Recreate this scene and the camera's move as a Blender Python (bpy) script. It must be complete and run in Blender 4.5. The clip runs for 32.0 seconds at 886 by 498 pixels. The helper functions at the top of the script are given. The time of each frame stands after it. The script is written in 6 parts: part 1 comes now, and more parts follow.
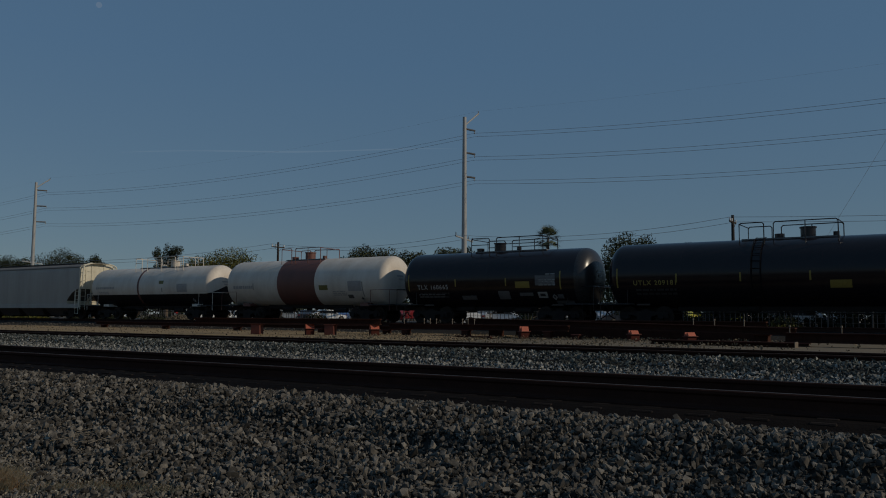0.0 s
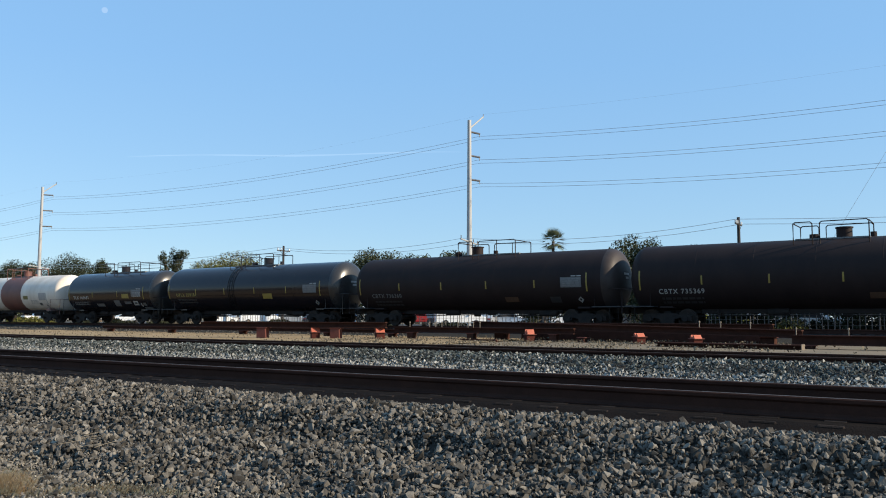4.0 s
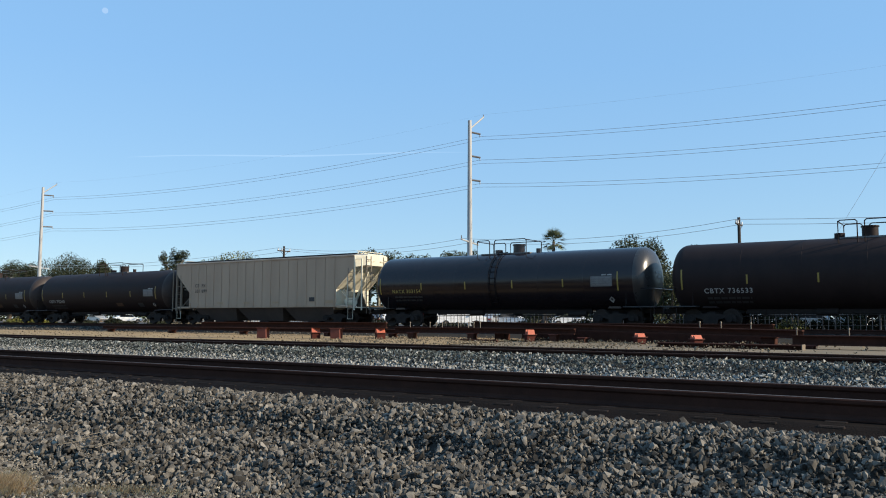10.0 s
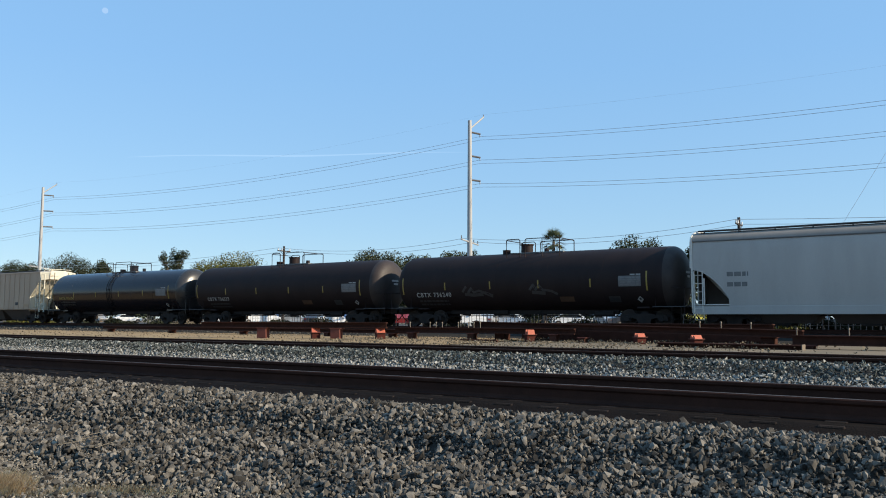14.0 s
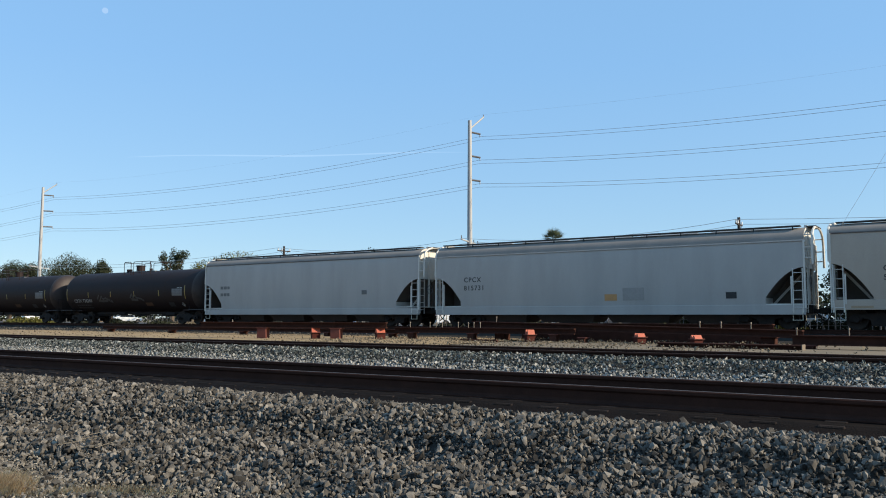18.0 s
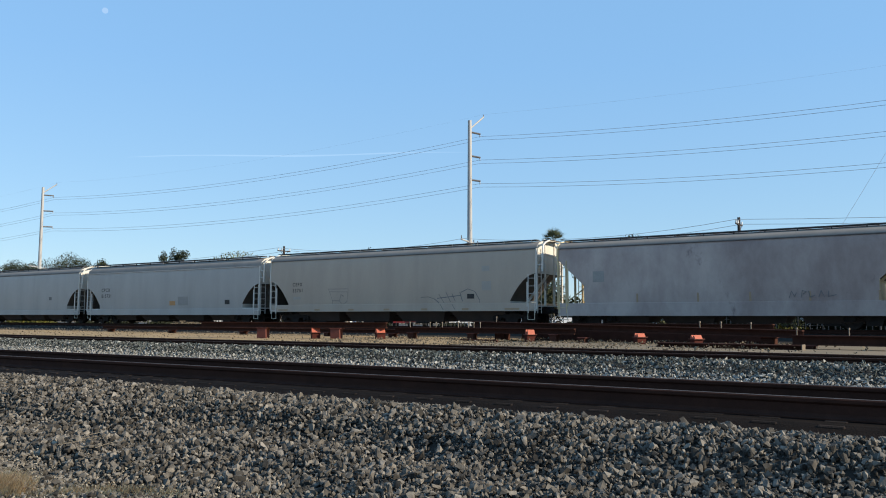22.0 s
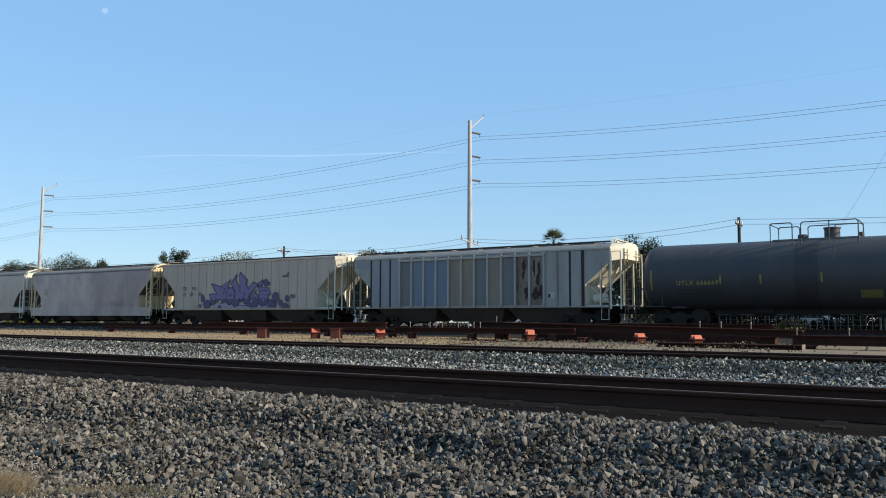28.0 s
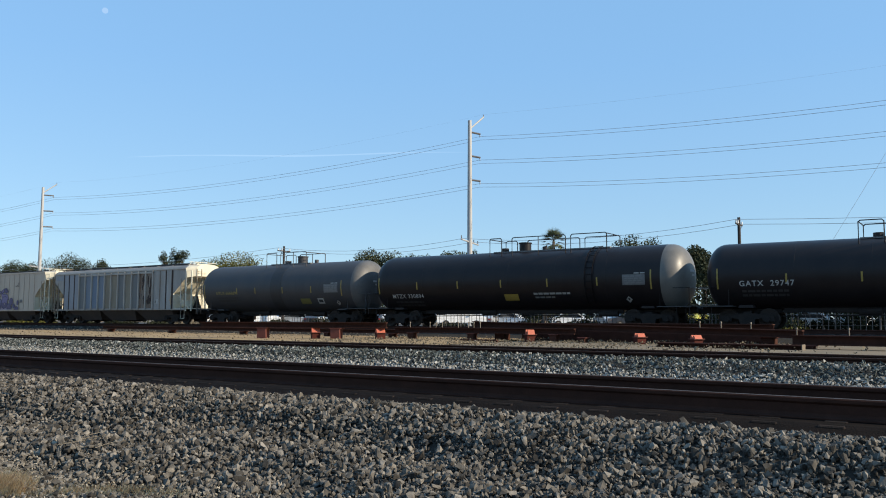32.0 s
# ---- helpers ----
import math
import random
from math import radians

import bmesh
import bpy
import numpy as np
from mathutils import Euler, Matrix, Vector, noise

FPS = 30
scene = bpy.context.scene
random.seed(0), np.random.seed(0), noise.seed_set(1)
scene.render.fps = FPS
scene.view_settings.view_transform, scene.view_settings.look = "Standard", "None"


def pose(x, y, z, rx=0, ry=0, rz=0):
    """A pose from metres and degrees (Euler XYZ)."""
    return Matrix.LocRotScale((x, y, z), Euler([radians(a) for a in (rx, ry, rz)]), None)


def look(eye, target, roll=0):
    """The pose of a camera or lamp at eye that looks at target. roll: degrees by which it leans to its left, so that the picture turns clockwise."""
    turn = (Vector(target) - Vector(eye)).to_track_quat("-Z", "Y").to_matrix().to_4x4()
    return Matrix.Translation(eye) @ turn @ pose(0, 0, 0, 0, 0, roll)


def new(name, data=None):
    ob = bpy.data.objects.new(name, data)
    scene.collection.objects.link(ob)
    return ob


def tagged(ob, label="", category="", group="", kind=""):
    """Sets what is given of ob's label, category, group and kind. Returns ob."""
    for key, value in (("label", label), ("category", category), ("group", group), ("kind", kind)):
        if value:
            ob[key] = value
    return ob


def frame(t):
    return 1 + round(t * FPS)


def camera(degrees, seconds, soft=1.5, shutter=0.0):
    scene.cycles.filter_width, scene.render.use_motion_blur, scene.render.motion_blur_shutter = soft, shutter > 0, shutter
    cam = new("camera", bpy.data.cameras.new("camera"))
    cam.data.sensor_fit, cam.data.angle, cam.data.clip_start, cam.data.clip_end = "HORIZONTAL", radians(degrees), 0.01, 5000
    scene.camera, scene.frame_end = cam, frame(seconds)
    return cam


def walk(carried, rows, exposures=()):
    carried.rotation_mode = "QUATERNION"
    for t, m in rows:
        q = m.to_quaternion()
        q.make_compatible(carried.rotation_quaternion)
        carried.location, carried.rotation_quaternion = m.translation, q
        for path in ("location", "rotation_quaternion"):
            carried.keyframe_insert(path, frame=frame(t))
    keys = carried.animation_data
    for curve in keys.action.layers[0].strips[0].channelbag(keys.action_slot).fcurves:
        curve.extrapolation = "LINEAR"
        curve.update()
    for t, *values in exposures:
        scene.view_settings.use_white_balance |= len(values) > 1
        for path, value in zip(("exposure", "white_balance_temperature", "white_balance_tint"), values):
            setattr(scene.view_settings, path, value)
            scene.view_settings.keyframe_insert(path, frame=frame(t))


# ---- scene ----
# Plan: x runs along the tracks (the train goes towards -x), y away from the camera, z up; z = 0 is the top of the near rails.
YAW, PITCH, ROLL = 33.70, 4.95, 0.164
EYE = (0.0, 0.0, 0.683)
STOPS = 0.8
cam = camera(57.4, 32.0, soft=1.02)


def aim(k):
    """The camera's pose; k is the small turn that it settles from in the first seconds."""
    y, p = radians(YAW - 0.40 * k), radians(PITCH - 0.24 * k)
    way = Vector((-math.sin(y) * math.cos(p), math.cos(y) * math.cos(p), math.sin(p)))
    return look(EYE, Vector(EYE) + way * 10, ROLL + 0.17 * k)


walk(cam, [(0.0, aim(1.0)), (0.5, aim(0.93)), (1.0, aim(0.77)), (1.5, aim(0.64)), (2.0, aim(0.5)), (2.5, aim(0.36)),
           (3.0, aim(0.26)), (3.5, aim(0.15)), (4.5, aim(0.03)), (5.5, aim(0.0)), (6.5, aim(0.0)), (32.0, aim(0.0))],
     exposures=[(t, s + STOPS) for t, s in ((0.0, -2.05), (0.25, -1.4), (0.5, -0.87), (0.75, -0.4), (1.0, 0.0), (1.5, 0.0), (32.0, 0.0))])

# ---- light ----
SUN_EL, SUN_AZ = 27.0, 13.0     # azimuth counted from +x towards +y
world = bpy.data.worlds.new("sky")
scene.world = world
world.use_nodes = True
wn = world.node_tree.nodes
sky = wn.new("ShaderNodeTexSky")
sky.sky_type = "NISHITA"
sky.sun_disc = False
sky.sun_elevation = radians(SUN_EL)
sky.sun_rotation = radians(90 - SUN_AZ)
sky.air_density, sky.dust_density, sky.ozone_density = 1.0, 0.0, 2.0
wn["Background"].inputs["Strength"].default_value = 0.1
haze = wn.new("ShaderNodeMix")          # even pale haze that the clear sky shows low down
haze.data_type = "RGBA"
haze.inputs["Factor"].default_value = 0.72
low = wn.new("ShaderNodeMix")           # the haze is paler towards the horizon
low.data_type = "RGBA"
low.inputs["A"].default_value, low.inputs["B"].default_value = (1.95, 3.38, 4.7, 1), (1.55, 3.2, 5.4, 1)
up = wn.new("ShaderNodeSeparateXYZ")
rise_ = wn.new("ShaderNodeMapRange")
rise_.inputs["From Min"].default_value, rise_.inputs["From Max"].default_value = 0.02, 0.3
world.node_tree.links.new(wn.new("ShaderNodeTexCoord").outputs["Generated"], up.inputs["Vector"])
world.node_tree.links.new(up.outputs["Z"], rise_.inputs["Value"])
world.node_tree.links.new(rise_.outputs["Result"], low.inputs["Factor"])
world.node_tree.links.new(low.outputs["Result"], haze.inputs["B"])
world.node_tree.links.new(sky.outputs["Color"], haze.inputs["A"])
world.node_tree.links.new(haze.outputs["Result"], wn["Background"].inputs["Color"])
sun_data = bpy.data.lights.new("sun", "SUN")
sun_data.energy, sun_data.angle, sun_data.color = 4.1, radians(0.53), (1.0, 0.86, 0.66)
sun = new("sun", sun_data)
ca, sa, ce, se = math.cos(radians(SUN_AZ)), math.sin(radians(SUN_AZ)), math.cos(radians(SUN_EL)), math.sin(radians(SUN_EL))
sun.matrix_world = look((60 * ca, 60 * sa, 40), (60 * ca - ca * ce, 60 * sa - sa * ce, 40 - se))

# ---- materials ----
def material(name, base, other=None, rough=0.6, metal=0.0, scale=3.0, fine=40.0, bump=0.15, amount=0.6, streak=1.0, spec=0.5,
             island=0.0, obrandom=0.0, third=None, third_at=0.62):
    """Two-scale procedural surface: base and other mixed by broad noise (streak stretches it upright), fine grain in value and bump."""
    m = bpy.data.materials.new(name)
    m.use_nodes = True
    n, l = m.node_tree.nodes, m.node_tree.links
    b = n["Principled BSDF"]
    tc = n.new("ShaderNodeTexCoord")
    mp = n.new("ShaderNodeMapping")
    mp.inputs["Scale"].default_value = (1, 1, 1 / streak)
    l.new(tc.outputs["Object"], mp.inputs["Vector"])
    broad = n.new("ShaderNodeTexNoise")
    broad.inputs["Scale"].default_value, broad.inputs["Detail"].default_value, broad.inputs["Roughness"].default_value = scale, 6, 0.65
    l.new(mp.outputs["Vector"], broad.inputs["Vector"])
    ramp = n.new("ShaderNodeValToRGB")
    ramp.color_ramp.elements[0].position, ramp.color_ramp.elements[1].position = 0.38, 0.66
    l.new(broad.outputs["Fac"], ramp.inputs["Fac"])
    mix = n.new("ShaderNodeMix")
    mix.data_type = "RGBA"
    mul = n.new("ShaderNodeMath")
    mul.operation = "MULTIPLY"
    mul.inputs[1].default_value = amount
    l.new(ramp.outputs["Color"], mul.inputs[0])
    l.new(mul.outputs[0], mix.inputs["Factor"])
    other = other or tuple(c * 0.6 for c in base)
    mix.inputs["A"].default_value, mix.inputs["B"].default_value = (*base, 1), (*other, 1)
    out = mix.outputs["Result"]
    grain = n.new("ShaderNodeTexNoise")
    grain.inputs["Scale"].default_value, grain.inputs["Detail"].default_value = fine, 4
    l.new(tc.outputs["Object"], grain.inputs["Vector"])
    if third:
        spots = n.new("ShaderNodeTexNoise")
        spots.inputs["Scale"].default_value, spots.inputs["Detail"].default_value, spots.inputs["Roughness"].default_value = scale * 0.7, 8, 0.75
        mp2 = n.new("ShaderNodeMapping")
        mp2.inputs["Location"].default_value, mp2.inputs["Scale"].default_value = (13, 7, 3), (1.6, 1.6, 1.6 / streak)
        l.new(tc.outputs["Object"], mp2.inputs["Vector"])
        l.new(mp2.outputs["Vector"], spots.inputs["Vector"])
        r2 = n.new("ShaderNodeValToRGB")
        r2.color_ramp.elements[0].position, r2.color_ramp.elements[1].position = third_at, third_at + 0.07
        l.new(spots.outputs["Fac"], r2.inputs["Fac"])
        m3 = n.new("ShaderNodeMix")
        m3.data_type = "RGBA"
        l.new(r2.outputs["Color"], m3.inputs["Factor"])
        l.new(out, m3.inputs["A"])
        m3.inputs["B"].default_value = (*third, 1)
        out = m3.outputs["Result"]
    hsv = n.new("ShaderNodeHueSaturation")
    l.new(out, hsv.inputs["Color"])
    val = n.new("ShaderNodeMapRange")
    val.inputs["To Min"].default_value, val.inputs["To Max"].default_value = 0.78, 1.22
    l.new(grain.outputs["Fac"], val.inputs["Value"])
    value = val.outputs["Result"]
    if island or obrandom:
        src = n.new("ShaderNodeNewGeometry").outputs["Random Per Island"] if island else n.new("ShaderNodeObjectInfo").outputs["Random"]
        v2 = n.new("ShaderNodeMapRange")
        spread = island or obrandom
        v2.inputs["To Min"].default_value, v2.inputs["To Max"].default_value = 1 - spread, 1 + spread
        l.new(src, v2.inputs["Value"])
        mm = n.new("ShaderNodeMath")
        mm.operation = "MULTIPLY"
        l.new(value, mm.inputs[0])
        l.new(v2.outputs["Result"], mm.inputs[1])
        value = mm.outputs[0]
    l.new(value, hsv.inputs["Value"])
    l.new(hsv.outputs["Color"], b.inputs["Base Color"])
    rr = n.new("ShaderNodeMapRange")
    rr.inputs["To Min"].default_value, rr.inputs["To Max"].default_value = max(0.03, rough - 0.12), min(1, rough + 0.12)
    l.new(broad.outputs["Fac"], rr.inputs["Value"])
    l.new(rr.outputs["Result"], b.inputs["Roughness"])
    b.inputs["Metallic"].default_value = metal
    b.inputs["Specular IOR Level"].default_value = spec
    if bump:
        bp = n.new("ShaderNodeBump")
        bp.inputs["Strength"].default_value, bp.inputs["Distance"].default_value = bump, 0.01
        l.new(grain.outputs["Fac"], bp.inputs["Height"])
        l.new(bp.outputs["Normal"], b.inputs["Normal"])
    return m


def glow(name, colour, strength, alpha=1.0):
    m = bpy.data.materials.new(name)
    m.use_nodes = True
    n, l = m.node_tree.nodes, m.node_tree.links
    n.remove(n["Principled BSDF"])
    em = n.new("ShaderNodeEmission")
    em.inputs["Color"].default_value, em.inputs["Strength"].default_value = (*colour, 1), strength
    tr = n.new("ShaderNodeBsdfTransparent")
    mx = n.new("ShaderNodeMixShader")
    mx.inputs[0].default_value = alpha
    l.new(tr.outputs[0], mx.inputs[1])
    l.new(em.outputs[0], mx.inputs[2])
    l.new(mx.outputs[0], n["Material Output"].inputs["Surface"])
    return m


M = {}
M["ballast"] = material("ballast_stone", (0.134, 0.122, 0.105), (0.028, 0.026, 0.0235), rough=0.9, scale=9, fine=90, bump=0.3, amount=0.8, island=0.78, spec=0.2)
M["ballast_single"] = material("ballast_stone_single", (0.134, 0.122, 0.105), (0.028, 0.026, 0.0235), rough=0.9, scale=9, fine=90, bump=0.3, amount=0.8, obrandom=0.78, spec=0.2)
M["ballast_pale"] = material("ballast_stone_pale", (0.26, 0.255, 0.235), (0.15, 0.15, 0.145), rough=0.9, scale=9, fine=90, bump=0.3, island=0.5, spec=0.2)
M["ballast_blue"] = material("bluish_ballast_stone", (0.07, 0.079, 0.074), (0.026, 0.03, 0.029), rough=0.9, scale=9, fine=90, bump=0.3, island=0.85, spec=0.2)
M["ballast_tan"] = material("tan_rubble", (0.15, 0.124, 0.088), (0.06, 0.05, 0.037), rough=0.9, scale=6, fine=60, bump=0.3, island=0.5, spec=0.2)
M["ballast_foot"] = material("pale_foot_gravel", (0.25, 0.225, 0.18), (0.12, 0.108, 0.088), rough=0.9, scale=9, fine=90, bump=0.3, island=0.6, spec=0.2)
# bed nearly black: the shade in gaps between stones is put into its colour
M["gravel_bed"] = material("gravel_bed", (0.035, 0.032, 0.028), (0.02, 0.018, 0.016), rough=0.95, scale=6, fine=55, bump=0.9, spec=0.1)
M["ground"] = material("dirt_ground", (0.17, 0.13, 0.082), (0.11, 0.088, 0.058), rough=0.95, scale=0.35, fine=12, bump=0.5, third=(0.17, 0.17, 0.09), third_at=0.6)
M["tan_dirt"] = material("tan_dirt", (0.3, 0.2, 0.09), (0.16, 0.115, 0.065), rough=0.95, scale=0.6, fine=30, bump=0.4)
M["rail_side"] = material("rail_rust", (0.052, 0.024, 0.017), (0.028, 0.015, 0.012), rough=0.9, metal=0.0, spec=0.08, scale=4, fine=70, bump=0.3)
M["rail_head"] = material("rail_head", (0.062, 0.052, 0.048), (0.04, 0.033, 0.03), rough=0.72, spec=0.25, metal=0.0, scale=2, fine=40, bump=0.05)
M["tie"] = material("creosoted_wood", (0.016, 0.012, 0.0105), (0.028, 0.021, 0.017), rough=0.95, scale=5, fine=60, bump=0.6, obrandom=0.3, spec=0.1)
M["rust"] = material("rusty_steel", (0.06, 0.025, 0.018), (0.03, 0.015, 0.011), rough=0.9, metal=0.0, spec=0.1, scale=3, fine=50, bump=0.3, obrandom=0.2)
M["red_steel"] = material("red_primer_steel", (0.125, 0.03, 0.018), (0.08, 0.021, 0.014), rough=0.75, scale=3, fine=40, bump=0.2)
# stands: shaded and sunlit copies of the red steel, light put into the colour
M["shaded_red_steel"] = material("shaded_red_steel", (0.07, 0.017, 0.012), (0.045, 0.013, 0.01), rough=0.85, spec=0.15, scale=4, fine=40, bump=0.2)
M["sunlit_red_steel"] = material("sunlit_orange_red_steel", (0.44, 0.1, 0.05), (0.3, 0.07, 0.04), rough=0.7, scale=5, fine=40, bump=0.2)
M["pale_steel"] = material("pale_steel", (0.2, 0.165, 0.13), (0.13, 0.1, 0.07), rough=0.6, metal=0.2, scale=6, fine=50)
M["black_gloss"] = material("black_tank_paint", (0.0135, 0.0098, 0.0115), (0.019, 0.0142, 0.0152), rough=0.2, spec=0.38, scale=1.2, fine=60, bump=0.03, streak=2.5, amount=0.5)
M["black_dull"] = material("dusty_black_tank_paint", (0.013, 0.0102, 0.0112), (0.019, 0.0152, 0.015), rough=0.4, spec=0.22, scale=1.1, fine=60, bump=0.05, streak=3, amount=0.7)
M["brown_black"] = material("brownish_black_tank_paint", (0.0185, 0.0122, 0.012), (0.028, 0.0188, 0.0172), rough=0.58, spec=0.13, scale=1.0, fine=60, bump=0.05, streak=3, amount=0.7)
M["blue_grey"] = material("blue_grey_tank_paint", (0.043, 0.043, 0.047), (0.062, 0.058, 0.057), rough=0.5, spec=0.3, scale=1.1, fine=60, bump=0.04, streak=3, amount=0.7)
# tank heads: brighter copies of the tank paints, with sunlight put into the colour
M["sunlit_black_head"] = material("sunlit_black_head_paint", (0.034, 0.032, 0.031), (0.02, 0.019, 0.019), rough=0.3, spec=0.5, scale=1.3, fine=60, bump=0.03, amount=0.7)
M["sunlit_dull_black_head"] = material("sunlit_dull_black_head_paint", (0.13, 0.124, 0.112), (0.09, 0.086, 0.08), rough=0.45, spec=0.4, scale=1.3, fine=60, bump=0.03, amount=0.7)
M["sunlit_brown_head"] = material("sunlit_brown_head_paint", (0.042, 0.032, 0.029), (0.026, 0.02, 0.018), rough=0.55, spec=0.25, scale=1.3, fine=60, bump=0.04, amount=0.7)
M["sunlit_grey_head"] = material("sunlit_grey_head_paint", (0.1, 0.098, 0.096), (0.07, 0.068, 0.066), rough=0.55, spec=0.35, scale=1.3, fine=60, bump=0.04, amount=0.7)
M["white_tank"] = material("dirty_white_tank_paint", (0.65, 0.595, 0.52), (0.46, 0.385, 0.31), rough=0.5, scale=0.9, fine=50, bump=0.05, streak=4, amount=0.6, third=(0.32, 0.22, 0.16), third_at=0.67)
M["brown_band"] = material("brown_band_paint", (0.155, 0.06, 0.045), (0.1, 0.05, 0.042), rough=0.6, scale=1.1, fine=50, bump=0.05, streak=3)
M["ladder_black"] = material("black_ladder_paint", (0.007, 0.0058, 0.0064), (0.011, 0.009, 0.0095), rough=0.6, spec=0.1, scale=4, fine=50)
M["plate_orange"] = material("grimy_orange_plate", (0.085, 0.042, 0.02), (0.05, 0.026, 0.015), rough=0.7, scale=5, fine=50)
M["underframe"] = material("grimy_underframe", (0.021, 0.0175, 0.0165), (0.04, 0.032, 0.027), rough=0.85, spec=0.15, scale=3, fine=50, bump=0.2)
M["wheel"] = material("wheel_steel", (0.03, 0.024, 0.021), (0.055, 0.042, 0.034), rough=0.75, metal=0.2, spec=0.2, scale=4, fine=50, bump=0.15)
M["hopper_grey"] = material("grey_hopper_paint", (0.35, 0.33, 0.3), (0.27, 0.25, 0.225), rough=0.55, scale=0.9, fine=45, bump=0.05, streak=5, amount=0.6)
M["hopper_pale"] = material("pale_grey_hopper_paint", (0.385, 0.365, 0.34), (0.30, 0.285, 0.262), rough=0.5, scale=0.7, fine=45, bump=0.04, streak=5, amount=0.55)
M["hopper_warm"] = material("cream_grey_hopper_paint", (0.42, 0.35, 0.28), (0.335, 0.275, 0.22), rough=0.5, scale=0.7, fine=45, bump=0.04, streak=5, amount=0.55)
M["hopper_beige"] = material("beige_grey_hopper_paint", (0.36, 0.268, 0.188), (0.28, 0.205, 0.145), rough=0.55, scale=0.7, fine=45, bump=0.04, streak=5, amount=0.6)
M["hopper_stain"] = material("stained_hopper_paint", (0.27, 0.208, 0.19), (0.46, 0.385, 0.345), rough=0.6, scale=0.4, fine=45, bump=0.05, streak=2, amount=1.0, third=(0.2, 0.155, 0.145), third_at=0.61)
M["hopper_old"] = material("weathered_hopper_paint", (0.31, 0.30, 0.285), (0.21, 0.195, 0.175), rough=0.65, scale=1.1, fine=45, bump=0.08, streak=5, amount=0.8, third=(0.13, 0.07, 0.045), third_at=0.64)
M["panel_blue"] = material("faded_blue_panel", (0.115, 0.16, 0.23), (0.17, 0.19, 0.21), rough=0.65, scale=1.3, fine=45, bump=0.06, streak=4, amount=0.9, third=(0.13, 0.105, 0.09), third_at=0.63)
M["panel_ice"] = material("pale_bluish_panel", (0.24, 0.25, 0.27), (0.19, 0.2, 0.225), rough=0.65, scale=1.3, fine=45, bump=0.06, streak=4, amount=0.9, third=(0.16, 0.12, 0.1), third_at=0.66)
M["stain_blue_grey"] = material("dark_spill_stain", (0.03, 0.029, 0.031), (0.05, 0.047, 0.046), rough=0.5, spec=0.3, scale=1.1, fine=60, bump=0.04, streak=3)
M["panel_pale"] = material("faded_green_grey_panel", (0.22, 0.19, 0.14), (0.165, 0.142, 0.108), rough=0.65, scale=1.3, fine=45, bump=0.06, streak=4, amount=0.9, third=(0.12, 0.075, 0.05), third_at=0.61)
M["panel_rust"] = material("rust_streaked_panel", (0.21, 0.185, 0.155), (0.12, 0.075, 0.05), rough=0.75, scale=1.8, fine=45, bump=0.1, streak=4, amount=1.0, third=(0.045, 0.03, 0.025), third_at=0.56)
M["panel_slate"] = material("faded_slate_panel", (0.12, 0.13, 0.14), (0.17, 0.165, 0.145), rough=0.65, scale=1.3, fine=45, bump=0.06, streak=4)
M["post_pale"] = material("pale_weathered_post_paint", (0.36, 0.335, 0.3), (0.26, 0.235, 0.2), rough=0.65, scale=1.6, fine=45, bump=0.06, streak=4)
M["rust_dark"] = material("dark_rust_scab", (0.022, 0.016, 0.014), (0.06, 0.03, 0.02), rough=0.85, scale=6, fine=60, bump=0.3)
M["bay_grime"] = material("grimy_bay_paint", (0.075, 0.056, 0.047), (0.045, 0.035, 0.03), rough=0.85, scale=0.8, fine=40, bump=0.1, streak=2, third=(0.15, 0.13, 0.115), third_at=0.66)
# slope sheets: the shade under the car ends is put into this dark brown
M["slope_shade"] = material("shaded_slope_sheet", (0.085, 0.066, 0.05), (0.05, 0.04, 0.032), rough=0.8, scale=1.2, fine=40, bump=0.1, streak=2)
M["roof_grey"] = material("weathered_roof_paint", (0.21, 0.2, 0.19), (0.15, 0.14, 0.13), rough=0.7, scale=0.9, fine=40, bump=0.1)
M["roof_dust"] = material("dusty_roof_edge_paint", (0.25, 0.225, 0.2), (0.19, 0.17, 0.15), rough=0.75, spec=0.2, scale=0.8, fine=45, bump=0.05, streak=3)
M["seam_grey"] = material("dark_seam_paint", (0.1, 0.1, 0.1), (0.07, 0.068, 0.065), rough=0.6, scale=3, fine=40)
M["board_dark"] = material("dark_grating", (0.055, 0.054, 0.054), (0.035, 0.034, 0.033), rough=0.8, metal=0.2, scale=5, fine=60)
M["pencil"] = material("thin_dark_marker_line", (0.13, 0.13, 0.135), (0.22, 0.215, 0.21), rough=0.7, scale=5, fine=60)
M["violet_deep"] = material("deep_violet_spray_paint", (0.068, 0.05, 0.12), (0.095, 0.072, 0.155), rough=0.55, scale=2, fine=40, bump=0.02)
M["violet_pale"] = material("pale_lavender_spray_paint", (0.31, 0.26, 0.34), (0.25, 0.21, 0.3), rough=0.55, scale=2, fine=40, bump=0.02)
M["ink_tank"] = material("faded_ink_on_white", (0.3, 0.29, 0.28), (0.4, 0.385, 0.37), rough=0.6, scale=5, fine=60)
M["faded_print"] = material("faded_grey_print", (0.33, 0.31, 0.28), (0.4, 0.37, 0.32), rough=0.6, scale=9, fine=60)
M["cream"] = material("cream_end_paint", (0.62, 0.58, 0.46), (0.46, 0.42, 0.33), rough=0.55, scale=1.5, fine=45, bump=0.05, streak=3)
M["end_white"] = material("white_end_paint", (0.6, 0.575, 0.52), (0.42, 0.39, 0.34), rough=0.5, scale=1.5, fine=45, bump=0.05, streak=3)
